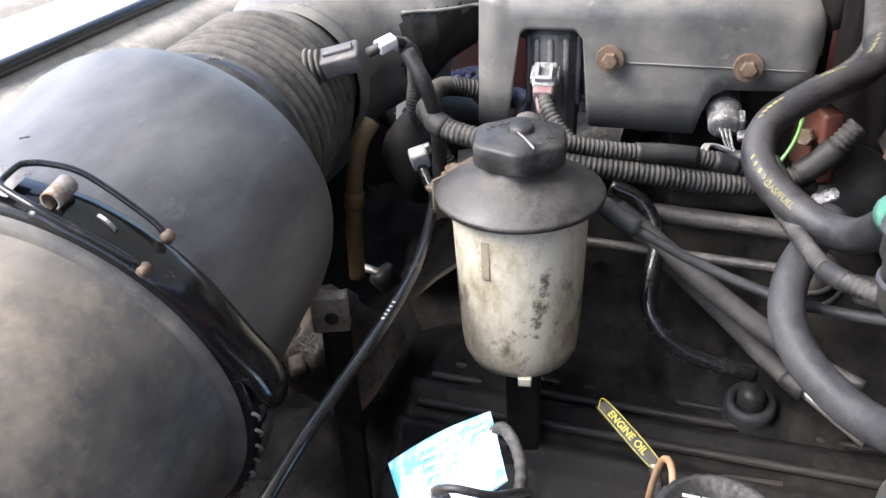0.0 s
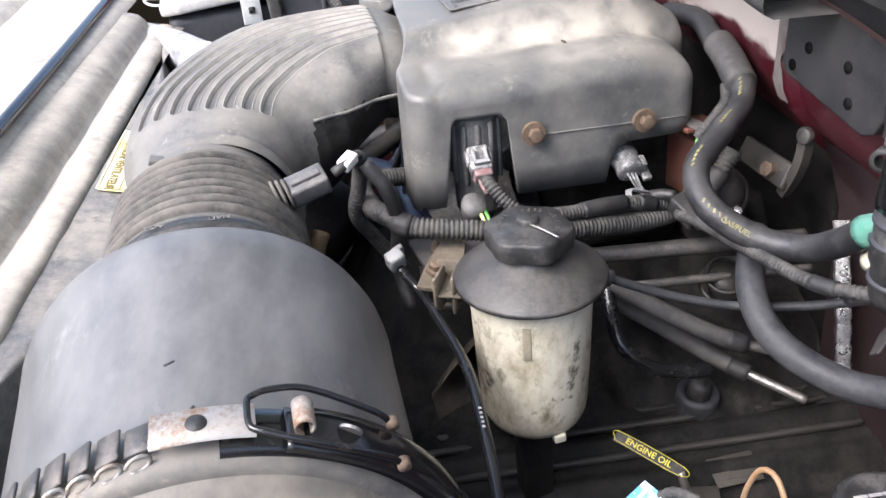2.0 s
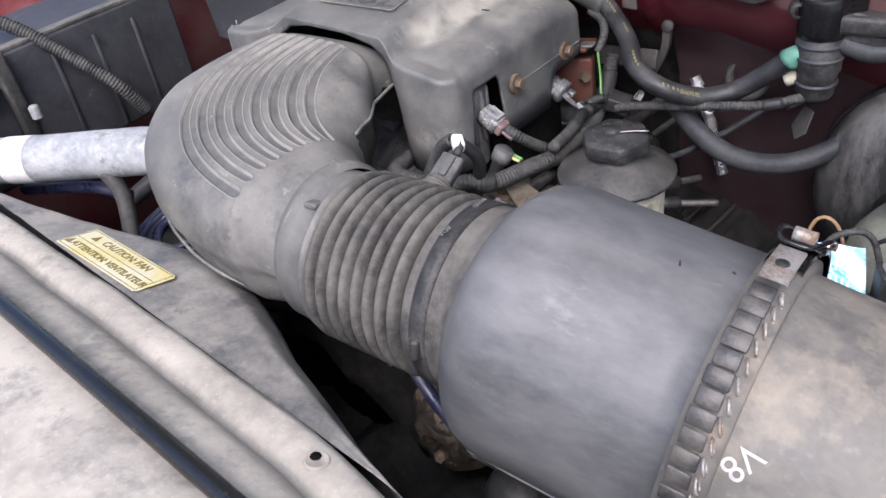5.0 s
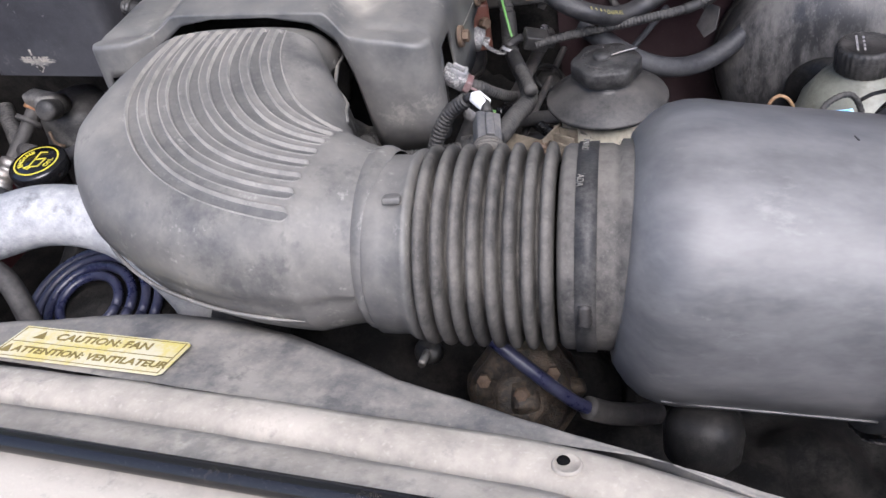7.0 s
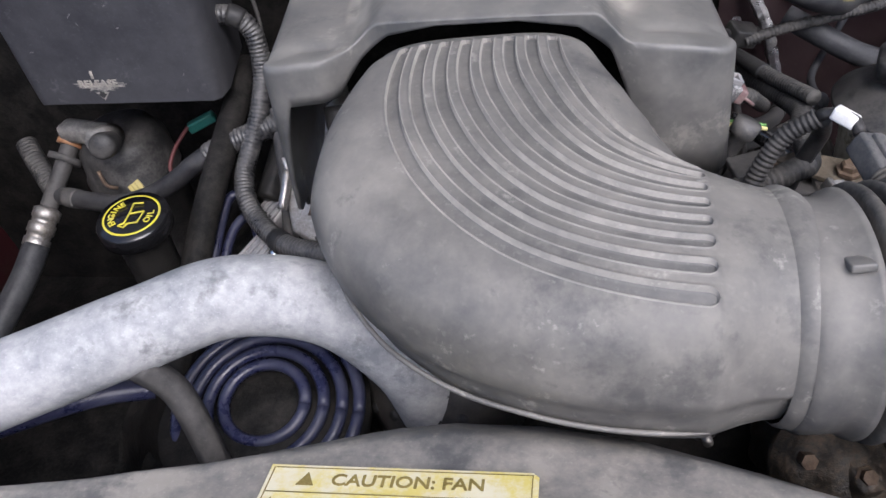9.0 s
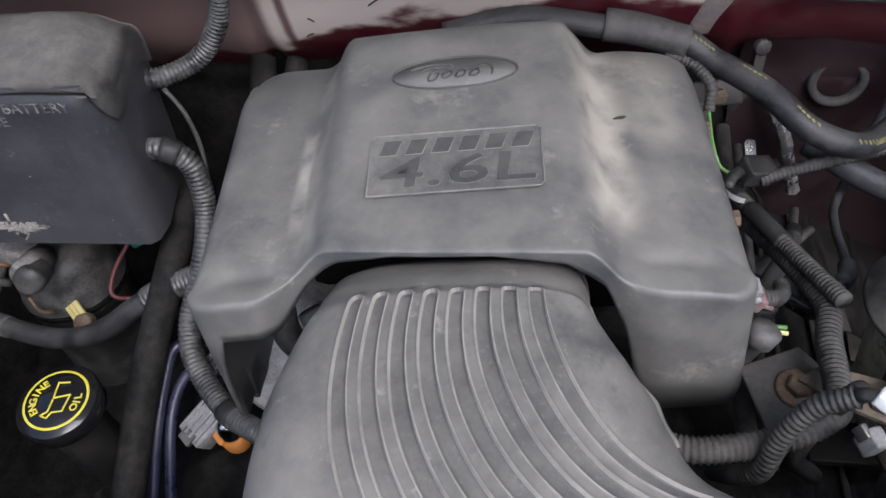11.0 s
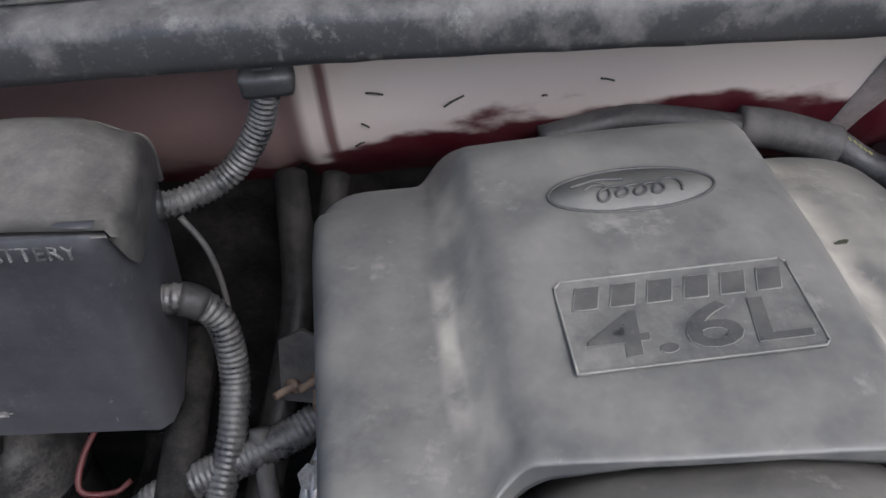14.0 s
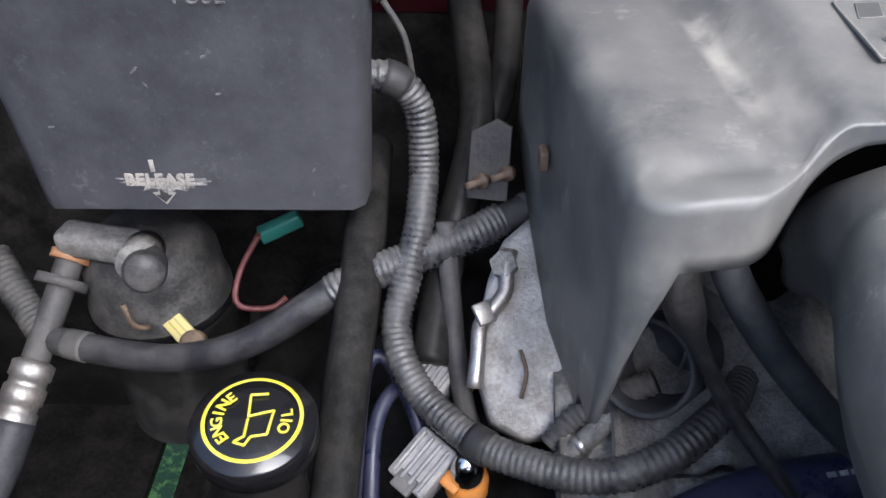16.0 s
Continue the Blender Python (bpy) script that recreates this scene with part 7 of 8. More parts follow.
hose("dryer_hose", [(-0.800, 0.066, 0.930), (-0.814, 0.057, 0.925), (-0.844, 0.040, 0.920), (-0.878, 0.027, 0.913), (-0.909, 0.017, 0.905), (-0.931, 0.009, 0.895), (-0.954, 0.004, 0.880), (-0.982, 0.003, 0.865), (-1.020, 0.010, 0.850), (-1.058, 0.019, 0.845), (-1.106, 0.035, 0.840)], 0.0088, M_FUELHOSE, "black rubber hose with a ribbed sleeve", "hose", ((0.03, 0.006), (0.93, 0.008)), M_HOSEGREY, "grey crimped end", n=14)
solo("hose_sleeve", tube([(-0.826, 0.050, 0.9235), (-0.844, 0.040, 0.920), (-0.878, 0.027, 0.913), (-0.909, 0.017, 0.905), (-0.920, 0.013, 0.900)], 0.0104, 14, ribs=0.0034, rib=0.07), M_LOOMDARK, "corrugated sleeve on the rubber hose", "wire loom")
hose("bay_pipe", [(-0.9026, 0.109, 0.935), (-0.9031, 0.0198, 0.9088), (-0.9081, -0.0573, 0.8719), (-0.9135, -0.155, 0.8077)], 0.012, M_GRIME, "thick dark pipe running forward below the fuse box", "pipe")
hose("bay_pipe", [(-0.8487, 0.1885, 0.9951), (-0.8397, 0.1115, 0.9542), (-0.8552, 0.0523, 0.9042), (-0.8658, -0.0072, 0.8675)], 0.011, M_VALVE, "thick dark rubber hose down the firewall", "hose")
hose("bay_pipe", [(-0.8193, 0.1874, 0.9937), (-0.8249, 0.1307, 0.9623), (-0.8453, 0.0823, 0.9171), (-0.8605, 0.032, 0.8759)], 0.009, M_VALVE, "dark rubber hose beside the engine cover", "hose")
hose("thin_wire", [(-0.8911, 0.1058, 1.0289), (-0.8798, 0.101, 1.0095), (-0.8757, 0.0962, 0.9809), (-0.8734, 0.0813, 0.9528)], 0.0018, M_HOSEGREY, "thin grey wire dangling behind the fuse box", "wire")
dy = thing("receiver_dryer", (-1.0667, 0.0764, 0.7352), "dull aluminium air conditioning dryer with fittings", "dryer")
part("can", lathe([(0.045, 0.70), (0.046, 0.80), (0.048, 0.802), (0.048, 0.815), (0.046, 0.817), (0.044, 0.845), (0.034, 0.862), (0.0, 0.868)], Matrix.Translation((-1.055, 0.095, 0.015)), 40), M_CAP, dy)
part("fitting", merge(lathe([(0.0, 0.02), (0.011, 0.02), (0.012, 0.0), (0.012, -0.02), (0, -0.02)], axis((-1.0395, 0.0514, 0.894), (0.2, -0.8, 0.4)), 20), box((0.058, 0.020, 0.018), pose(-1.070, 0.071, 0.8879, 0, 0, -12), 0.005)), M_CASTDARK, dy)
part("cap", lathe([(0.0125, -0.012), (0.0125, 0.008), (0.010, 0.012), (0, 0.012)], axis((-1.0311, 0.0363, 0.8973), (0.3, -0.8, 0.4)), 20), M_CAP, dy)
part("band", lathe([(0.0485, 0.806), (0.0492, 0.807), (0.0492, 0.812), (0.0485, 0.813)], Matrix.Translation((-1.055, 0.095, 0.015)), 40), M_STRAP, dy)
ap = thing("ac_pipe", (-1.1057, 0.0543, 0.8166), "dusty aluminium air conditioning pipe with crimped hose", "pipe")
part("pipe", tube([(-1.094, 0.082, 0.880), (-1.096, 0.074, 0.874), (-1.103, 0.050, 0.855), (-1.111, 0.021, 0.834)], 0.0085, 14), M_HOSEGREY, ap)
part("seal", lathe([(0.0095, -0.003), (0.0125, -0.003), (0.0125, 0.003), (0.0095, 0.003)], axis((-1.096, 0.074, 0.874), (-0.25, -0.8, -0.62)), 20), M_AMBER, ap, "orange seal ring")
part("flange", lathe([(0.0095, -0.003), (0.016, -0.003), (0.016, 0.003), (0.0095, 0.003)], axis((-1.100, 0.061, 0.864), (-0.25, -0.8, -0.62)), 20), M_HOSEGREY, ap)
part("crimp", lathe([(0.0088, -0.03), (0.0125, -0.028), (0.0125, -0.02), (0.0112, -0.019), (0.0112, -0.015), (0.0128, -0.014), (0.0128, -0.005), (0.0112, -0.004), (0.0112, 0.0), (0.0128, 0.001), (0.0128, 0.010), (0.0088, 0.012)], axis((-1.113, 0.012, 0.828), (0.25, 0.8, 0.62)), 24), M_STEEL, ap)
part("hose", tube([(-1.118, -0.008, 0.813), (-1.125, -0.035, 0.795), (-1.140, -0.080, 0.770), (-1.160, -0.140, 0.74)], 0.0125, 16), M_HOSE, ap)
yt = thing("yellow_tag", (-1.0321, 0.0555, 0.8237), "small yellow cable tag on a wire", "tag")
part("sheet", box((0.030, 0.013, 0.004), Matrix.Translation((-1.031, 0.0524, 0.8358)) @ pose(0, 0, 0, 30, 15, -42), 0.0012), M_TAGYELLOW, yt)
part("printing", merge(*[box((0.020, 0.0012, 0.0004), Matrix.Translation((-1.031, 0.0524, 0.8358)) @ pose(0, 0, 0, 30, 15, -42) @ pose(0.001, -0.002 + 0.004 * k, 0.0021), 0) for k in range(2)]), M_TAGPRINT, yt, smooth=False)
part("knob", lathe([(0.0085, -0.006), (0.0085, 0.003), (0.007, 0.005), (0, 0.0055)], axis((-1.0175, 0.040, 0.832), (0.2, -0.7, 0.7)), 20), M_RUST, yt, "tan round knob")
hose("tag_wire", [(-1.0551, 0.042, 0.863), (-1.0511, 0.0391, 0.8484), (-1.0451, 0.0446, 0.8407)], 0.0018, M_RUST, "short brown wire holding the tag", "wire")
hose("red_wire", [(-0.9805, 0.097, 0.875), (-0.9903, 0.0734, 0.8621), (-0.9902, 0.0572, 0.8498), (-0.9706, 0.0593, 0.8447), (-0.9608, 0.066, 0.8476)], 0.0020, M_DULLRED, "loose red wire below the fuse box", "wire")
solo("green_connector", box((0.03, 0.010, 0.010), pose(-0.9679, 0.1038, 0.8757, 0, -20, 15), 0.002), M_TEAL, "teal wire connector below the fuse box", "connector")

oc = thing("oil_filler_cap", (-0.9391, -0.0872, 0.8731), "black oil filler cap with yellow ring and symbol", "oil cap")
OM = Matrix.Translation((-0.9395, -0.088, 0.917)) @ pose(0, 0, 0, 4, 2, 0)
part("cap", lathe([(0.0265, -0.016), (0.0285, -0.014), (0.0288, -0.003), (0.027, 0.0), (0.0, 0.0006)], OM, 56), M_STRAP, oc)
part("neck", lathe([(0.019, -0.10), (0.020, -0.03), (0.022, -0.016)], OM, 32), M_VALVE, oc)
part("ring", lathe([(0.0208, 0.0009), (0.0222, 0.0011), (0.0226, 0.0006)], OM, 64), M_PAINTYELLOW, oc, "yellow painted ring")
g = []
for i, ch in enumerate("ENGINE"):
    g.append(letters(ch, 0.0072, OM @ pose(0, 0, 0, 0, 0, 135 - i * 17.5) @ pose(0, 0.0155, 0.0010), 0.0002, bold=0.0002))
for i, ch in enumerate("OIL"):
    g.append(letters(ch, 0.0072, OM @ pose(0, 0, 0, 0, 0, -107 + i * 15) @ pose(0, 0.0155, 0.0010) @ pose(0, 0, 0, 0, 0, 180), 0.0002, bold=0.0002))

for ch in (merge(*g[:6]), merge(*g[6:])):
    part("lettering", ch, M_PAINTYELLOW, oc, "yellow lettering", smooth=False)
sym = [(0.0050, 0.0135), (-0.0030, 0.0125), (-0.0020, 0.0010), (0.0088, 0.0045), (0.0078, -0.0080), (0.0010, -0.0095), (-0.0010, -0.0140), (-0.0060, -0.0125), (-0.0020, -0.0095), (-0.0020, 0.0010)]
sym = [Vector((p[0] + (q[0] - p[0]) * k / 8, p[1] + (q[1] - p[1]) * k / 8, 0.0011)) for p, q in zip(sym, sym[1:]) for k in range(8)]
part("oil_can_symbol", tube([OM @ p for p in sym], 0.0007, 6, 0.0006), M_PAINTYELLOW, oc, "yellow oil can outline")

# bare casting beside the cover, with its lifting hook
hd = thing("cylinder_head", (-0.785, -0.01, 0.80), "bare cast aluminium intake flange, pale and speckled", "engine part")
CAST = [(-0.826, 0.030), (-0.834, 0.012), (-0.839, -0.008), (-0.8395, -0.030), (-0.833, -0.050), (-0.815, -0.058), (-0.780, -0.052), (-0.74, -0.040), (-0.70, -0.030), (-0.70, 0.06), (-0.78, 0.06), (-0.806, 0.045)]
slope = math.degrees(math.atan(0.70))
flange = [(x, y / math.cos(radians(slope))) for x, y in CAST]
part("flange", slab(flange, 0.030, Matrix.Translation((0, 0, 0.904)) @ pose(0, 0, 0, slope, 0, 0), 0.004), M_ALLOY, hd)
part("step", slab([(x * 0.5 - 0.385, y * 0.30 + 0.052) for x, y in flange], 0.012, Matrix.Translation((0, 0, 0.909)) @ pose(0, 0, 0, slope, 0, 0), 0.003), M_ALLOY, hd)
part("hook", merge(tube([(-0.822, 0.020, 0.926), (-0.824, 0.010, 0.919), (-0.825, 0.002, 0.912), (-0.833, -0.007, 0.906), (-0.838, -0.013, 0.902), (-0.839, -0.024, 0.893), (-0.841, -0.038, 0.882)], 0.0042, 10),
                   box((0.010, 0.012, 0.003), Matrix.Translation((-0.836, -0.010, 0.9085)) @ pose(0, 0, 0, slope, 0, 30), 0.001)), M_STEEL, hd, "bright bent lifting hook")
part("hook_bolt", lathe([(0.0075, -0.004), (0.0075, 0.003), (0, 0.003)], axis((-0.8255, 0.013, 0.922), (-0.2, -0.6, 0.8)), 6), M_CASTDARK, hd, smooth=False)
part("scratch_wire", tube([(-0.817, -0.022, 0.894), (-0.814, -0.032, 0.887), (-0.817, -0.042, 0.879)], 0.0012, 6), M_RUST, hd, "thin rusty sliver")
part("port_tube", lathe([(0.022, -0.05), (0.024, 0.0), (0.022, 0.002), (0.0205, -0.002), (0.019, -0.045), (0, -0.046)], axis((-0.764, -0.062, 0.925), (-0.55, -0.7, 0.5)), 32), M_HOSE, hd, "open dark hose end")
hose("plug_wire", [(-0.762, -0.070, 1.000), (-0.760, -0.077, 0.985), (-0.750, -0.078, 0.960), (-0.731, -0.084, 0.925), (-0.702, -0.106, 0.890), (-0.690, -0.12, 0.87)], lambda u: 0.0085 - 0.0045 * step(0.15, 0.3, u), M_WIRE, "glossy black spark plug wire", "cable")
hose("plug_wire", [(-0.745, -0.070, 1.000), (-0.737, -0.077, 0.985), (-0.717, -0.079, 0.955), (-0.687, -0.086, 0.920), (-0.655, -0.090, 0.890)], 0.0075, M_HOSE, "thick black hose under the cover's lip", "hose")
hose("breather_hose", [(-0.803, -0.065, 0.870), (-0.790, -0.055, 0.882), (-0.772, -0.055, 0.897), (-0.755, -0.054, 0.907)], 0.0066, M_HOSEGREY, "small tan ribbed breather hose", "hose", ribs=0.004)
for at, turn in (((-0.862, -0.002, 0.846), -35), ((-0.866, -0.058, 0.838), -40)):
    q = thing("wire_connector", at, "grey multi-pin wire connector with orange lock", "connector", "wire connectors")
    cm = Matrix.Translation(at) @ pose(0, 0, 0.006, 25, 10, turn)
    part("body", box((0.024, 0.030, 0.020), cm, 0.002), M_CONN, q)
    for k in range(4):
        part("rib", box((0.0022, 0.026, 0.003), cm @ pose(-0.0085 + 0.0055 * k, 0, 0.0108), 0.0006, 1), M_CONN, q)
    part("latch", box((0.012, 0.010, 0.005), cm @ pose(0, -0.014, 0.009), 0.001), M_DARKCONN, q)
    part("lock", box((0.011, 0.009, 0.009), cm @ pose(0.017, 0.002, 0.0), 0.002), M_ORANGE, q, "orange lock")
rows = [[(x, y, 0.880 + 0.012 * noise.noise(Vector((x * 45, y * 45, 2))) + 0.006 * noise.noise(Vector((x * 120, y * 120, 6))) - 0.25 * max(0.0, -y - 0.06)) for x in np.linspace(-0.80, -0.63, 60)] for y in np.linspace(-0.10, 0.03, 46)]
solo("intake_manifold", sheet(rows, 0.03), M_CASTDARK, "rough grey cast intake manifold under the cover", "engine part")
ts = thing("throttle_port", (-0.752, -0.022, 0.875), "dark open alloy port under the engine cover", "engine part")
part("port", lathe([(0.0150, -0.03), (0.0160, 0.0), (0.0172, 0.001), (0.0182, 0.0), (0.0182, -0.03)], axis((-0.752, -0.028, 0.902), (-0.25, -0.65, 0.75)), 32), M_CASTDARK, ts)
part("bore", lathe([(0.0158, -0.001), (0.0150, -0.006), (0.0, -0.008)], axis((-0.752, -0.028, 0.902), (-0.25, -0.65, 0.75)), 32), M_BLACK, ts, "black bore")
hose("breather_stub", [(-0.806, -0.078, 0.866), (-0.796, -0.0730, 0.872), (-0.775, -0.060, 0.886), (-0.756, -0.0480, 0.896)], 0.0056, M_CASTDARK, "dusty pale grey breather stub beside the port", "pipe", ((0.35, 0.003),), M_STEEL, "small steel clip")
sd = thing("shiny_stud", (-0.8445, -0.066, 0.832), "polished steel dome stud with an orange base", "stud")
part("dome", lathe([(0.0085, 0.0), (0.0090, 0.006), (0.0075, 0.016), (0.004, 0.0205), (0, 0.0215)], pose(-0.8445, -0.064, 0.842, 10, 0, 0), 24), M_CHROME, sd)
part("base", lathe([(0.0115, -0.012), (0.0115, 0.0), (0.0085, 0.002)], pose(-0.8445, -0.064, 0.842, 10, 0, 0), 24), M_ORANGE, sd, "orange base")
for pts in ([(-0.905, -0.12, 0.80), (-0.902, -0.070, 0.845), (-0.901, -0.030, 0.866), (-0.898, -0.012, 0.874), (-0.888, -0.010, 0.872), (-0.874, -0.030, 0.856), (-0.866, -0.05, 0.842)],
            [(-0.892, -0.12, 0.79), (-0.894, -0.070, 0.838), (-0.893, -0.040, 0.855), (-0.884, -0.020, 0.860), (-0.872, -0.012, 0.85)]):
    hose("blue_cable", pts, 0.0042, M_BLUE, "dark blue cable beside the oil filler", "cable")
bh = thing("blue_hose", (-0.683, -0.094, 0.868), "thick dark blue hose with worn print below the intake", "hose")
part("tube", tube([(-0.790, -0.132, 0.868), (-0.746, -0.112, 0.880), (-0.713, -0.100, 0.885), (-0.683, -0.094, 0.886), (-0.640, -0.088, 0.885), (-0.600, -0.080, 0.880)], 0.012, 18), M_BLUE, bh)
for k in range(5):
    part("printing", box((0.0042, 0.0024, 0.0004), Matrix.Translation((-0.684 + 0.0056 * k, -0.0985 + 0.0010 * k, 0.8972)) @ pose(0, 0, 0, 22, 0, 10), 0), M_CONN, bh, smooth=False)
hose("bay_pipe", [(-0.857, 0.040, 0.930), (-0.854, 0.019, 0.897), (-0.851, 0.0, 0.872), (-0.846, -0.024, 0.852), (-0.842, -0.035, 0.845)], 0.0058, M_HOSEGREY, "dusty vertical vacuum pipe beside the head", "pipe")

# coolant bottle and battery tray at the far corner
cb = thing("battery_tray", (-1.115, -0.12, 0.85), "large black plastic battery box with dusty rim", "battery box")
BT = pose(-1.150, -0.105, 0.93, 0, 0, 4)
part("wall", box((0.012, 0.250, 0.155), BT, 0.004), M_BOX, cb)
part("end_wall", box((0.16, 0.012, 0.155), BT @ pose(-0.08, -0.125, 0), 0.004), M_BOX, cb)
part("rim", box((0.016, 0.262, 0.007), BT @ pose(-0.004, 0, 0.080), 0.002), M_BOXTOP, cb, "pale dusty rim")
part("end_rim", box((0.17, 0.016, 0.007), BT @ pose(-0.08, -0.125, 0.080), 0.002), M_BOXTOP, cb, "pale dusty rim")
part("corner_post", box((0.018, 0.018, 0.165), BT @ pose(0.004, -0.125, 0.004, 4, 6, 0), 0.004), M_BOXTOP, cb, "scuffed pale corner")
part("lid", box((0.15, 0.24, 0.012), BT @ pose(-0.085, 0, 0.07), 0.004), M_BOX, cb)
for k in range(3):
    part("rib", box((0.003, 0.006, 0.13), BT @ pose(0.007, -0.06 + 0.06 * k, -0.008), 0.001, 1), M_BOX, cb)
part("stud", lathe([(0.0065, 0.0), (0.0065, 0.014), (0.005, 0.016), (0, 0.016)], pose(-1.099, -0.226, 0.932), 16), M_CONN, cb, "small grey stud")
bt = thing("washer_tank", (-1.205, -0.315, 0.83), "dark plastic tank with dusty pale lid and white clip", "tank")
TK = pose(-1.205, -0.315, 0.0, 0, 0, 10)
part("tank", box((0.14, 0.15, 0.13), TK @ pose(0, 0, 0.905), 0.012), M_BOX, bt)
part("lid", slab([(-0.078, -0.083), (0.066, -0.083), (0.078, -0.06), (0.078, 0.083), (-0.078, 0.083)], 0.016, TK @ pose(0, 0, 0.988, 4, -5, 0), 0.004), M_PALEDUST, bt, "pale dusty moulded lid")
part("lid_dome", box((0.095, 0.085, 0.022), TK @ pose(-0.02, -0.015, 0.997, 4, -5, 0), 0.009), M_PALEDUST, bt)
part("lid_recess", box((0.035, 0.012, 0.004), TK @ pose(0.045, 0.055, 0.993, 4, -5, 0), 0.001), M_BLACK, bt)
part("clip", merge(box((0.004, 0.026, 0.05), TK @ pose(0.079, 0.038, 0.973, 0, 8, 0), 0.001), box((0.022, 0.028, 0.004), TK @ pose(0.068, 0.038, 0.998, 0, -4, 0), 0.001)), M_WHITE, bt, "white plastic clip")
part("clip_slot", box((0.002, 0.008, 0.008), TK @ pose(0.0815, 0.038, 0.968, 0, 8, 0), 0), M_BLACK, bt)
hose("prop_rod", [(-1.32, -0.44, 1.030), (-1.20, -0.33, 1.022), (-1.10, -0.245, 1.012)], 0.0042, M_STRAP, "thin black steel rod over the tank", "rod")
hose("tank_wire", [(-1.185, -0.390, 0.985), (-1.165, -0.410, 0.990), (-1.150, -0.400, 0.985), (-1.150, -0.375, 0.982)], 0.0018, M_WHITE, "thin pale wire loop on the tank", "wire")
hose("battery_loom", [(-1.20, -0.225, 1.055), (-1.170, -0.200, 1.035), (-1.145, -0.176, 1.010), (-1.098, -0.140, 0.961), (-1.078, -0.12, 0.93), (-1.075, -0.10, 0.89)], 0.009, M_LOOM, "grey corrugated loom over the battery tray", "wire loom", ribs=0.004)
solo("red_terminal_cover", merge(box((0.03, 0.03, 0.018), pose(-1.21, -0.235, 1.062, 10, 15, 20), 0.004), lathe([(0.010, 0), (0.011, 0.012), (0.008, 0.016), (0, 0.016)], pose(-1.21, -0.235, 1.069), 20)), M_SCARLET, "bright red battery terminal cover", "terminal cover")
hose("corrugated_sleeve", [(-1.150, 0.080, 0.870), (-1.136, 0.065, 0.860), (-1.123, 0.052, 0.850), (-1.106, 0.035, 0.840)], 0.0105, M_LOOM, "grey corrugated sleeve beside the air conditioning pipe", "wire loom", ribs=0.004)

# ---- cowl clips, fender-side looms, last small things ----
for x, y, tilt in ((-0.703, 0.124, 0), (-0.6145, 0.126, 0), (-0.556, 0.128, 6)):
    solo("cowl_clip", merge(box((0.018, 0.015, 0.002), pose(x, y + 0.0075, 1.1425, 3, tilt, 0), 0.0008), box((0.018, 0.002, 0.006), pose(x, y, 1.1400, -8, tilt, 0), 0.0008)), M_HOSEGREY, "small dusty metal clip on the cowl flange", "clip", "cowl clips")
solo("cowl_wire", tube([(-0.98, 0.137, 1.1385), (-0.85, 0.136, 1.1420), (-0.72, 0.1345, 1.1428), (-0.58, 0.136, 1.1428), (-0.45, 0.137, 1.1385), (-0.42, 0.137, 1.137)], 0.0012, 8), M_HOSEGREY, "thin steel edge of the cowl flange", "trim")



# wiring cluster between the cover and the fuel hose


for k in range(3):
    hose("pale_wire", [(-0.503, 0.089 + 0.002 * k, 0.945), (-0.497, 0.077 + 0.002 * k, 0.953), (-0.4926, 0.0660 + 0.0018 * k, 0.9575), (-0.480, 0.0640 + 0.001 * k, 0.9545)], 0.0009, M_CONN, "thin pale wire leaving a taped harness", "wire")

bc = thing("wire_joint", (-0.472, 0.106, 0.935), "dusty black wire connector block beside the fuel hose", "connector")
part("block", merge(box((0.024, 0.018, 0.015), pose(-0.472, 0.106, 0.947, 12, 20, 25), 0.002), box((0.010, 0.012, 0.010), pose(-0.460, 0.112, 0.943, 12, 20, 25), 0.0015)), M_CAP, bc)
part("foil", box((0.008, 0.018, 0.007), pose(-0.471, 0.138, 0.938, 30, 15, 10), 0.004), M_FOIL, bc, "crumpled silver foil wrap")
part("tail", tube([(-0.484, 0.100, 0.952), (-0.490, 0.094, 0.952), (-0.494, 0.085, 0.950)], 0.0042, 12), M_WIRE, bc)

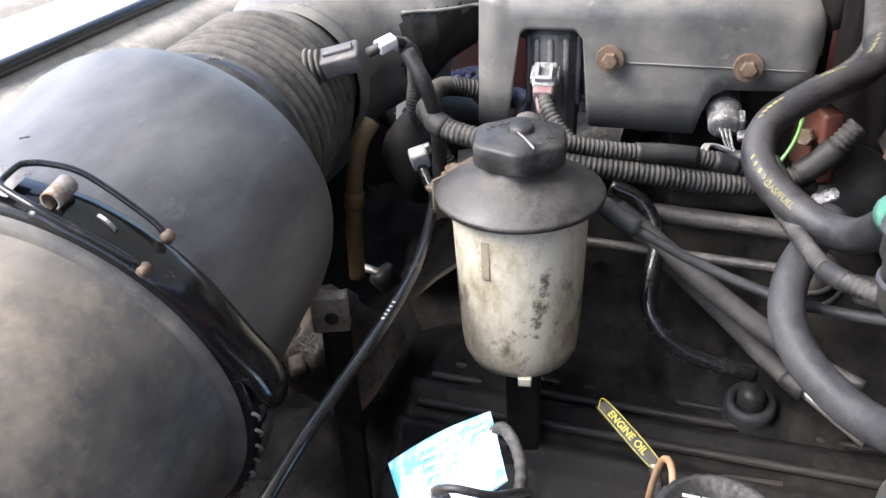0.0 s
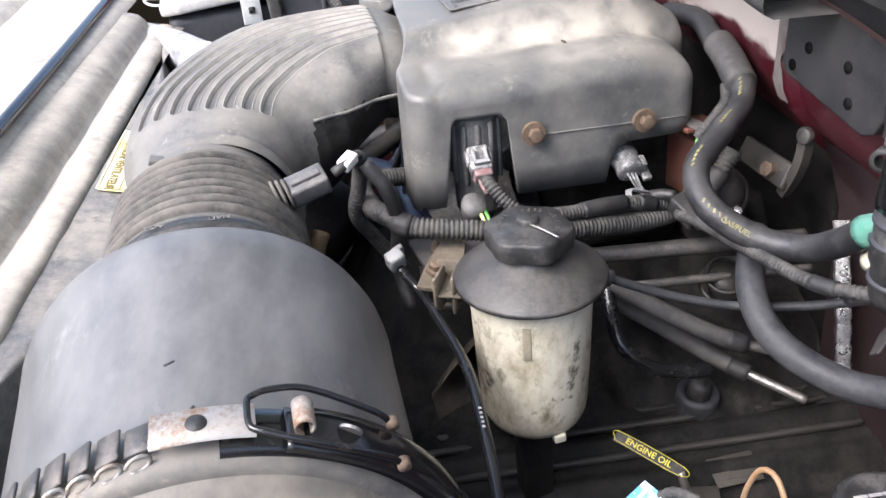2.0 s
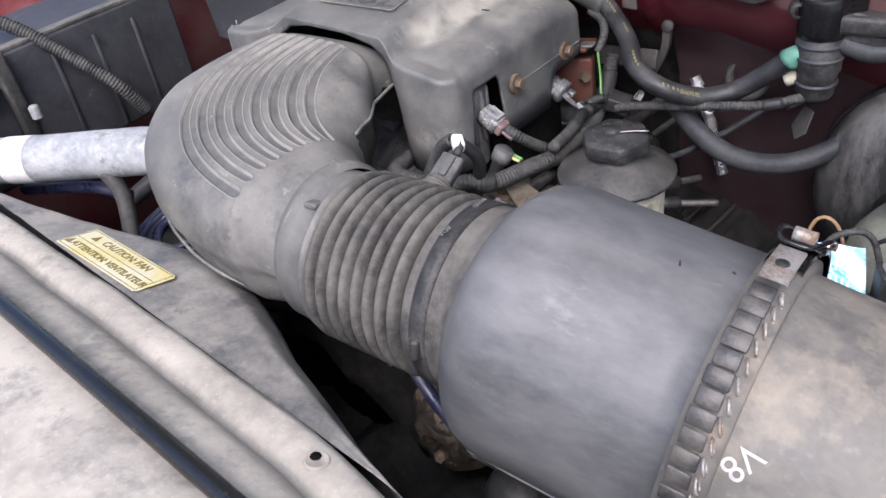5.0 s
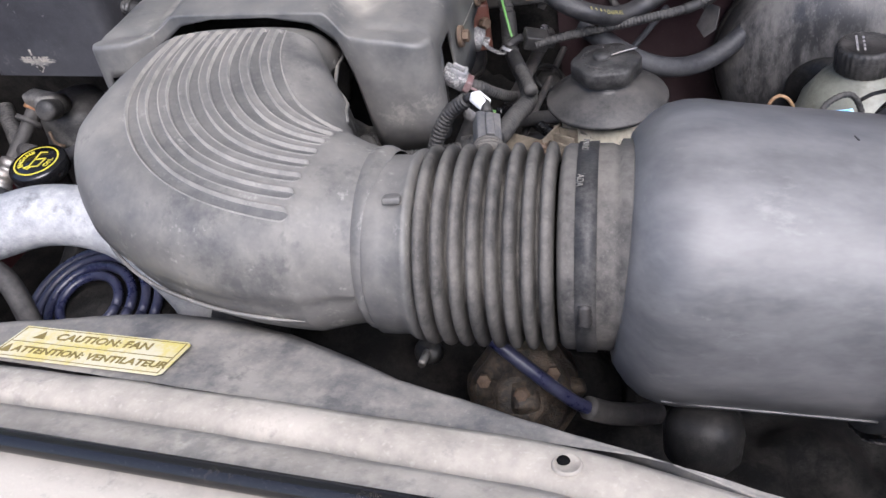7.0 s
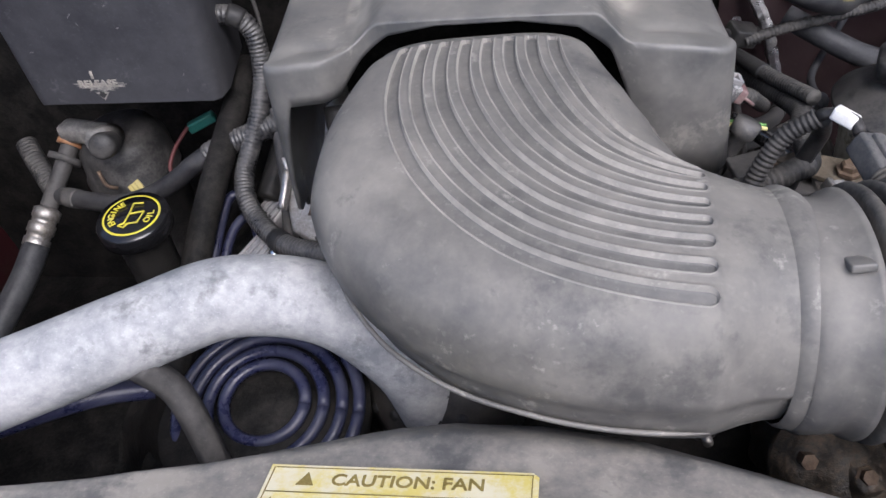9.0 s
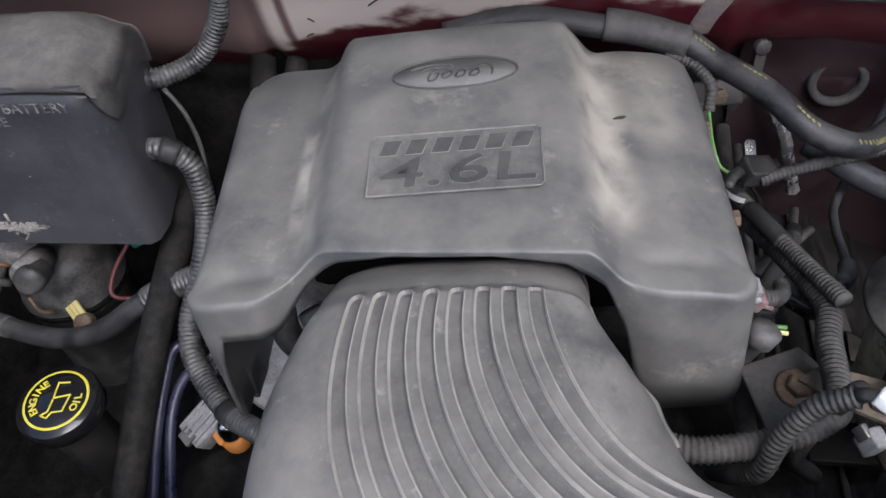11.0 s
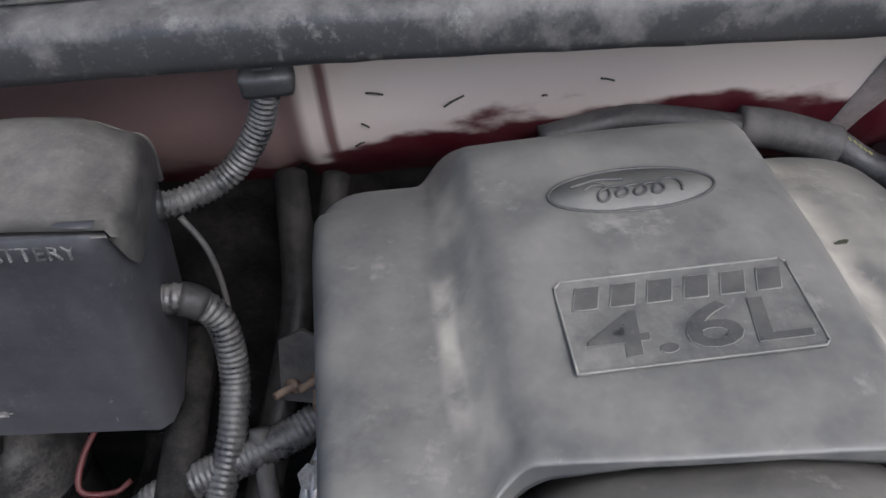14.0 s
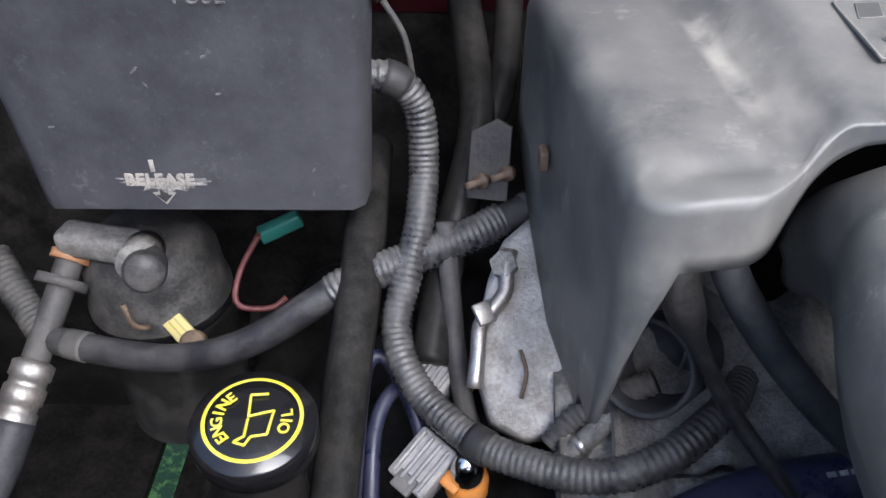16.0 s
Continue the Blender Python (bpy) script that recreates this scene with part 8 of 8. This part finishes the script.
bw = thing("bracket_bolt", (-0.470, -0.072, 0.938), "large rusty flange bolt on a grey bracket", "bolt")
part("plate", slab([(-0.026, -0.022), (0.018, -0.026), (0.026, 0.0), (0.016, 0.024), (-0.024, 0.020)], 0.005, pose(-0.472, -0.070, 0.941, 6, 4, 20), 0.0012), M_HOSEGREY, bw)
part("washer", lathe([(0.0125, 0.0), (0.0125, 0.002), (0.0115, 0.0028), (0.0, 0.0028)], pose(-0.470, -0.072, 0.9415, 6, 4, 0), 28), M_RUST, bw)
part("head", lathe([(0.0075, 0.0025), (0.0075, 0.0072), (0.0062, 0.0085), (0, 0.0085)], pose(-0.470, -0.072, 0.9415, 6, 4, 10), 6), M_RUST, bw, smooth=False)
for k, m_w in enumerate((M_PALEYELLOW, M_LIME)):
    hose("coil_wire", [(-0.500, -0.045 + 0.004 * k, 0.962), (-0.488, -0.046 + 0.004 * k, 0.961), (-0.474, -0.044 + 0.004 * k, 0.957)], 0.0014, m_w, "thin pale yellow wire under the coil plug" if k == 0 else "thin green wire under the coil plug", "wire")

# dry bits of twig on the dusty shelf
for x, z, l, a in ((-0.787, 1.060, 0.005, 10), (-0.742, 1.052, 0.006, -35), (-0.655, 1.062, 0.004, 15), (-0.690, 1.053, 0.0016, 0), (-0.795, 1.037, 0.0022, 40), (-0.800, 1.022, 0.003, -25)):
    y = near(z, [(1.006, 0.190), (1.022, 0.182), (1.045, 0.177), (1.070, 0.174)]) - 0.003
    solo("dry_twig", tube([(x - l, y, z + l * math.sin(radians(a))), (x, y - 0.0004, z + 0.0006), (x + l, y, z - l * math.sin(radians(a)))], 0.0006, 5, 0.002), M_LEAF, "tiny dry bit of twig on the dusty shelf", "twig", "twigs on the shelf")

cbk = thing("cover_bracket", (-0.834, 0.060, 0.932), "dusty grey steel bracket with rusty studs beside the cover", "bracket")
part("plate", slab([(-0.011, -0.022), (0.012, -0.022), (0.012, 0.020), (0.004, 0.024), (-0.010, 0.016)], 0.003, pose(-0.834, 0.060, 0.956, 72, 0, -10), 0.0006), M_DARKSTEEL, cbk, smooth=False)
for x, z in ((-0.836, 0.945), (-0.822, 0.950)):
    part("stud", lathe([(0.0, 0.016), (0.0022, 0.016), (0.0022, 0.004), (0.0045, 0.004), (0.0045, 0.0), (0, 0)], axis((x, 0.058, z), (-0.6, -0.8, 0.3)), 10), M_RUST, cbk, "rusty threaded stud")
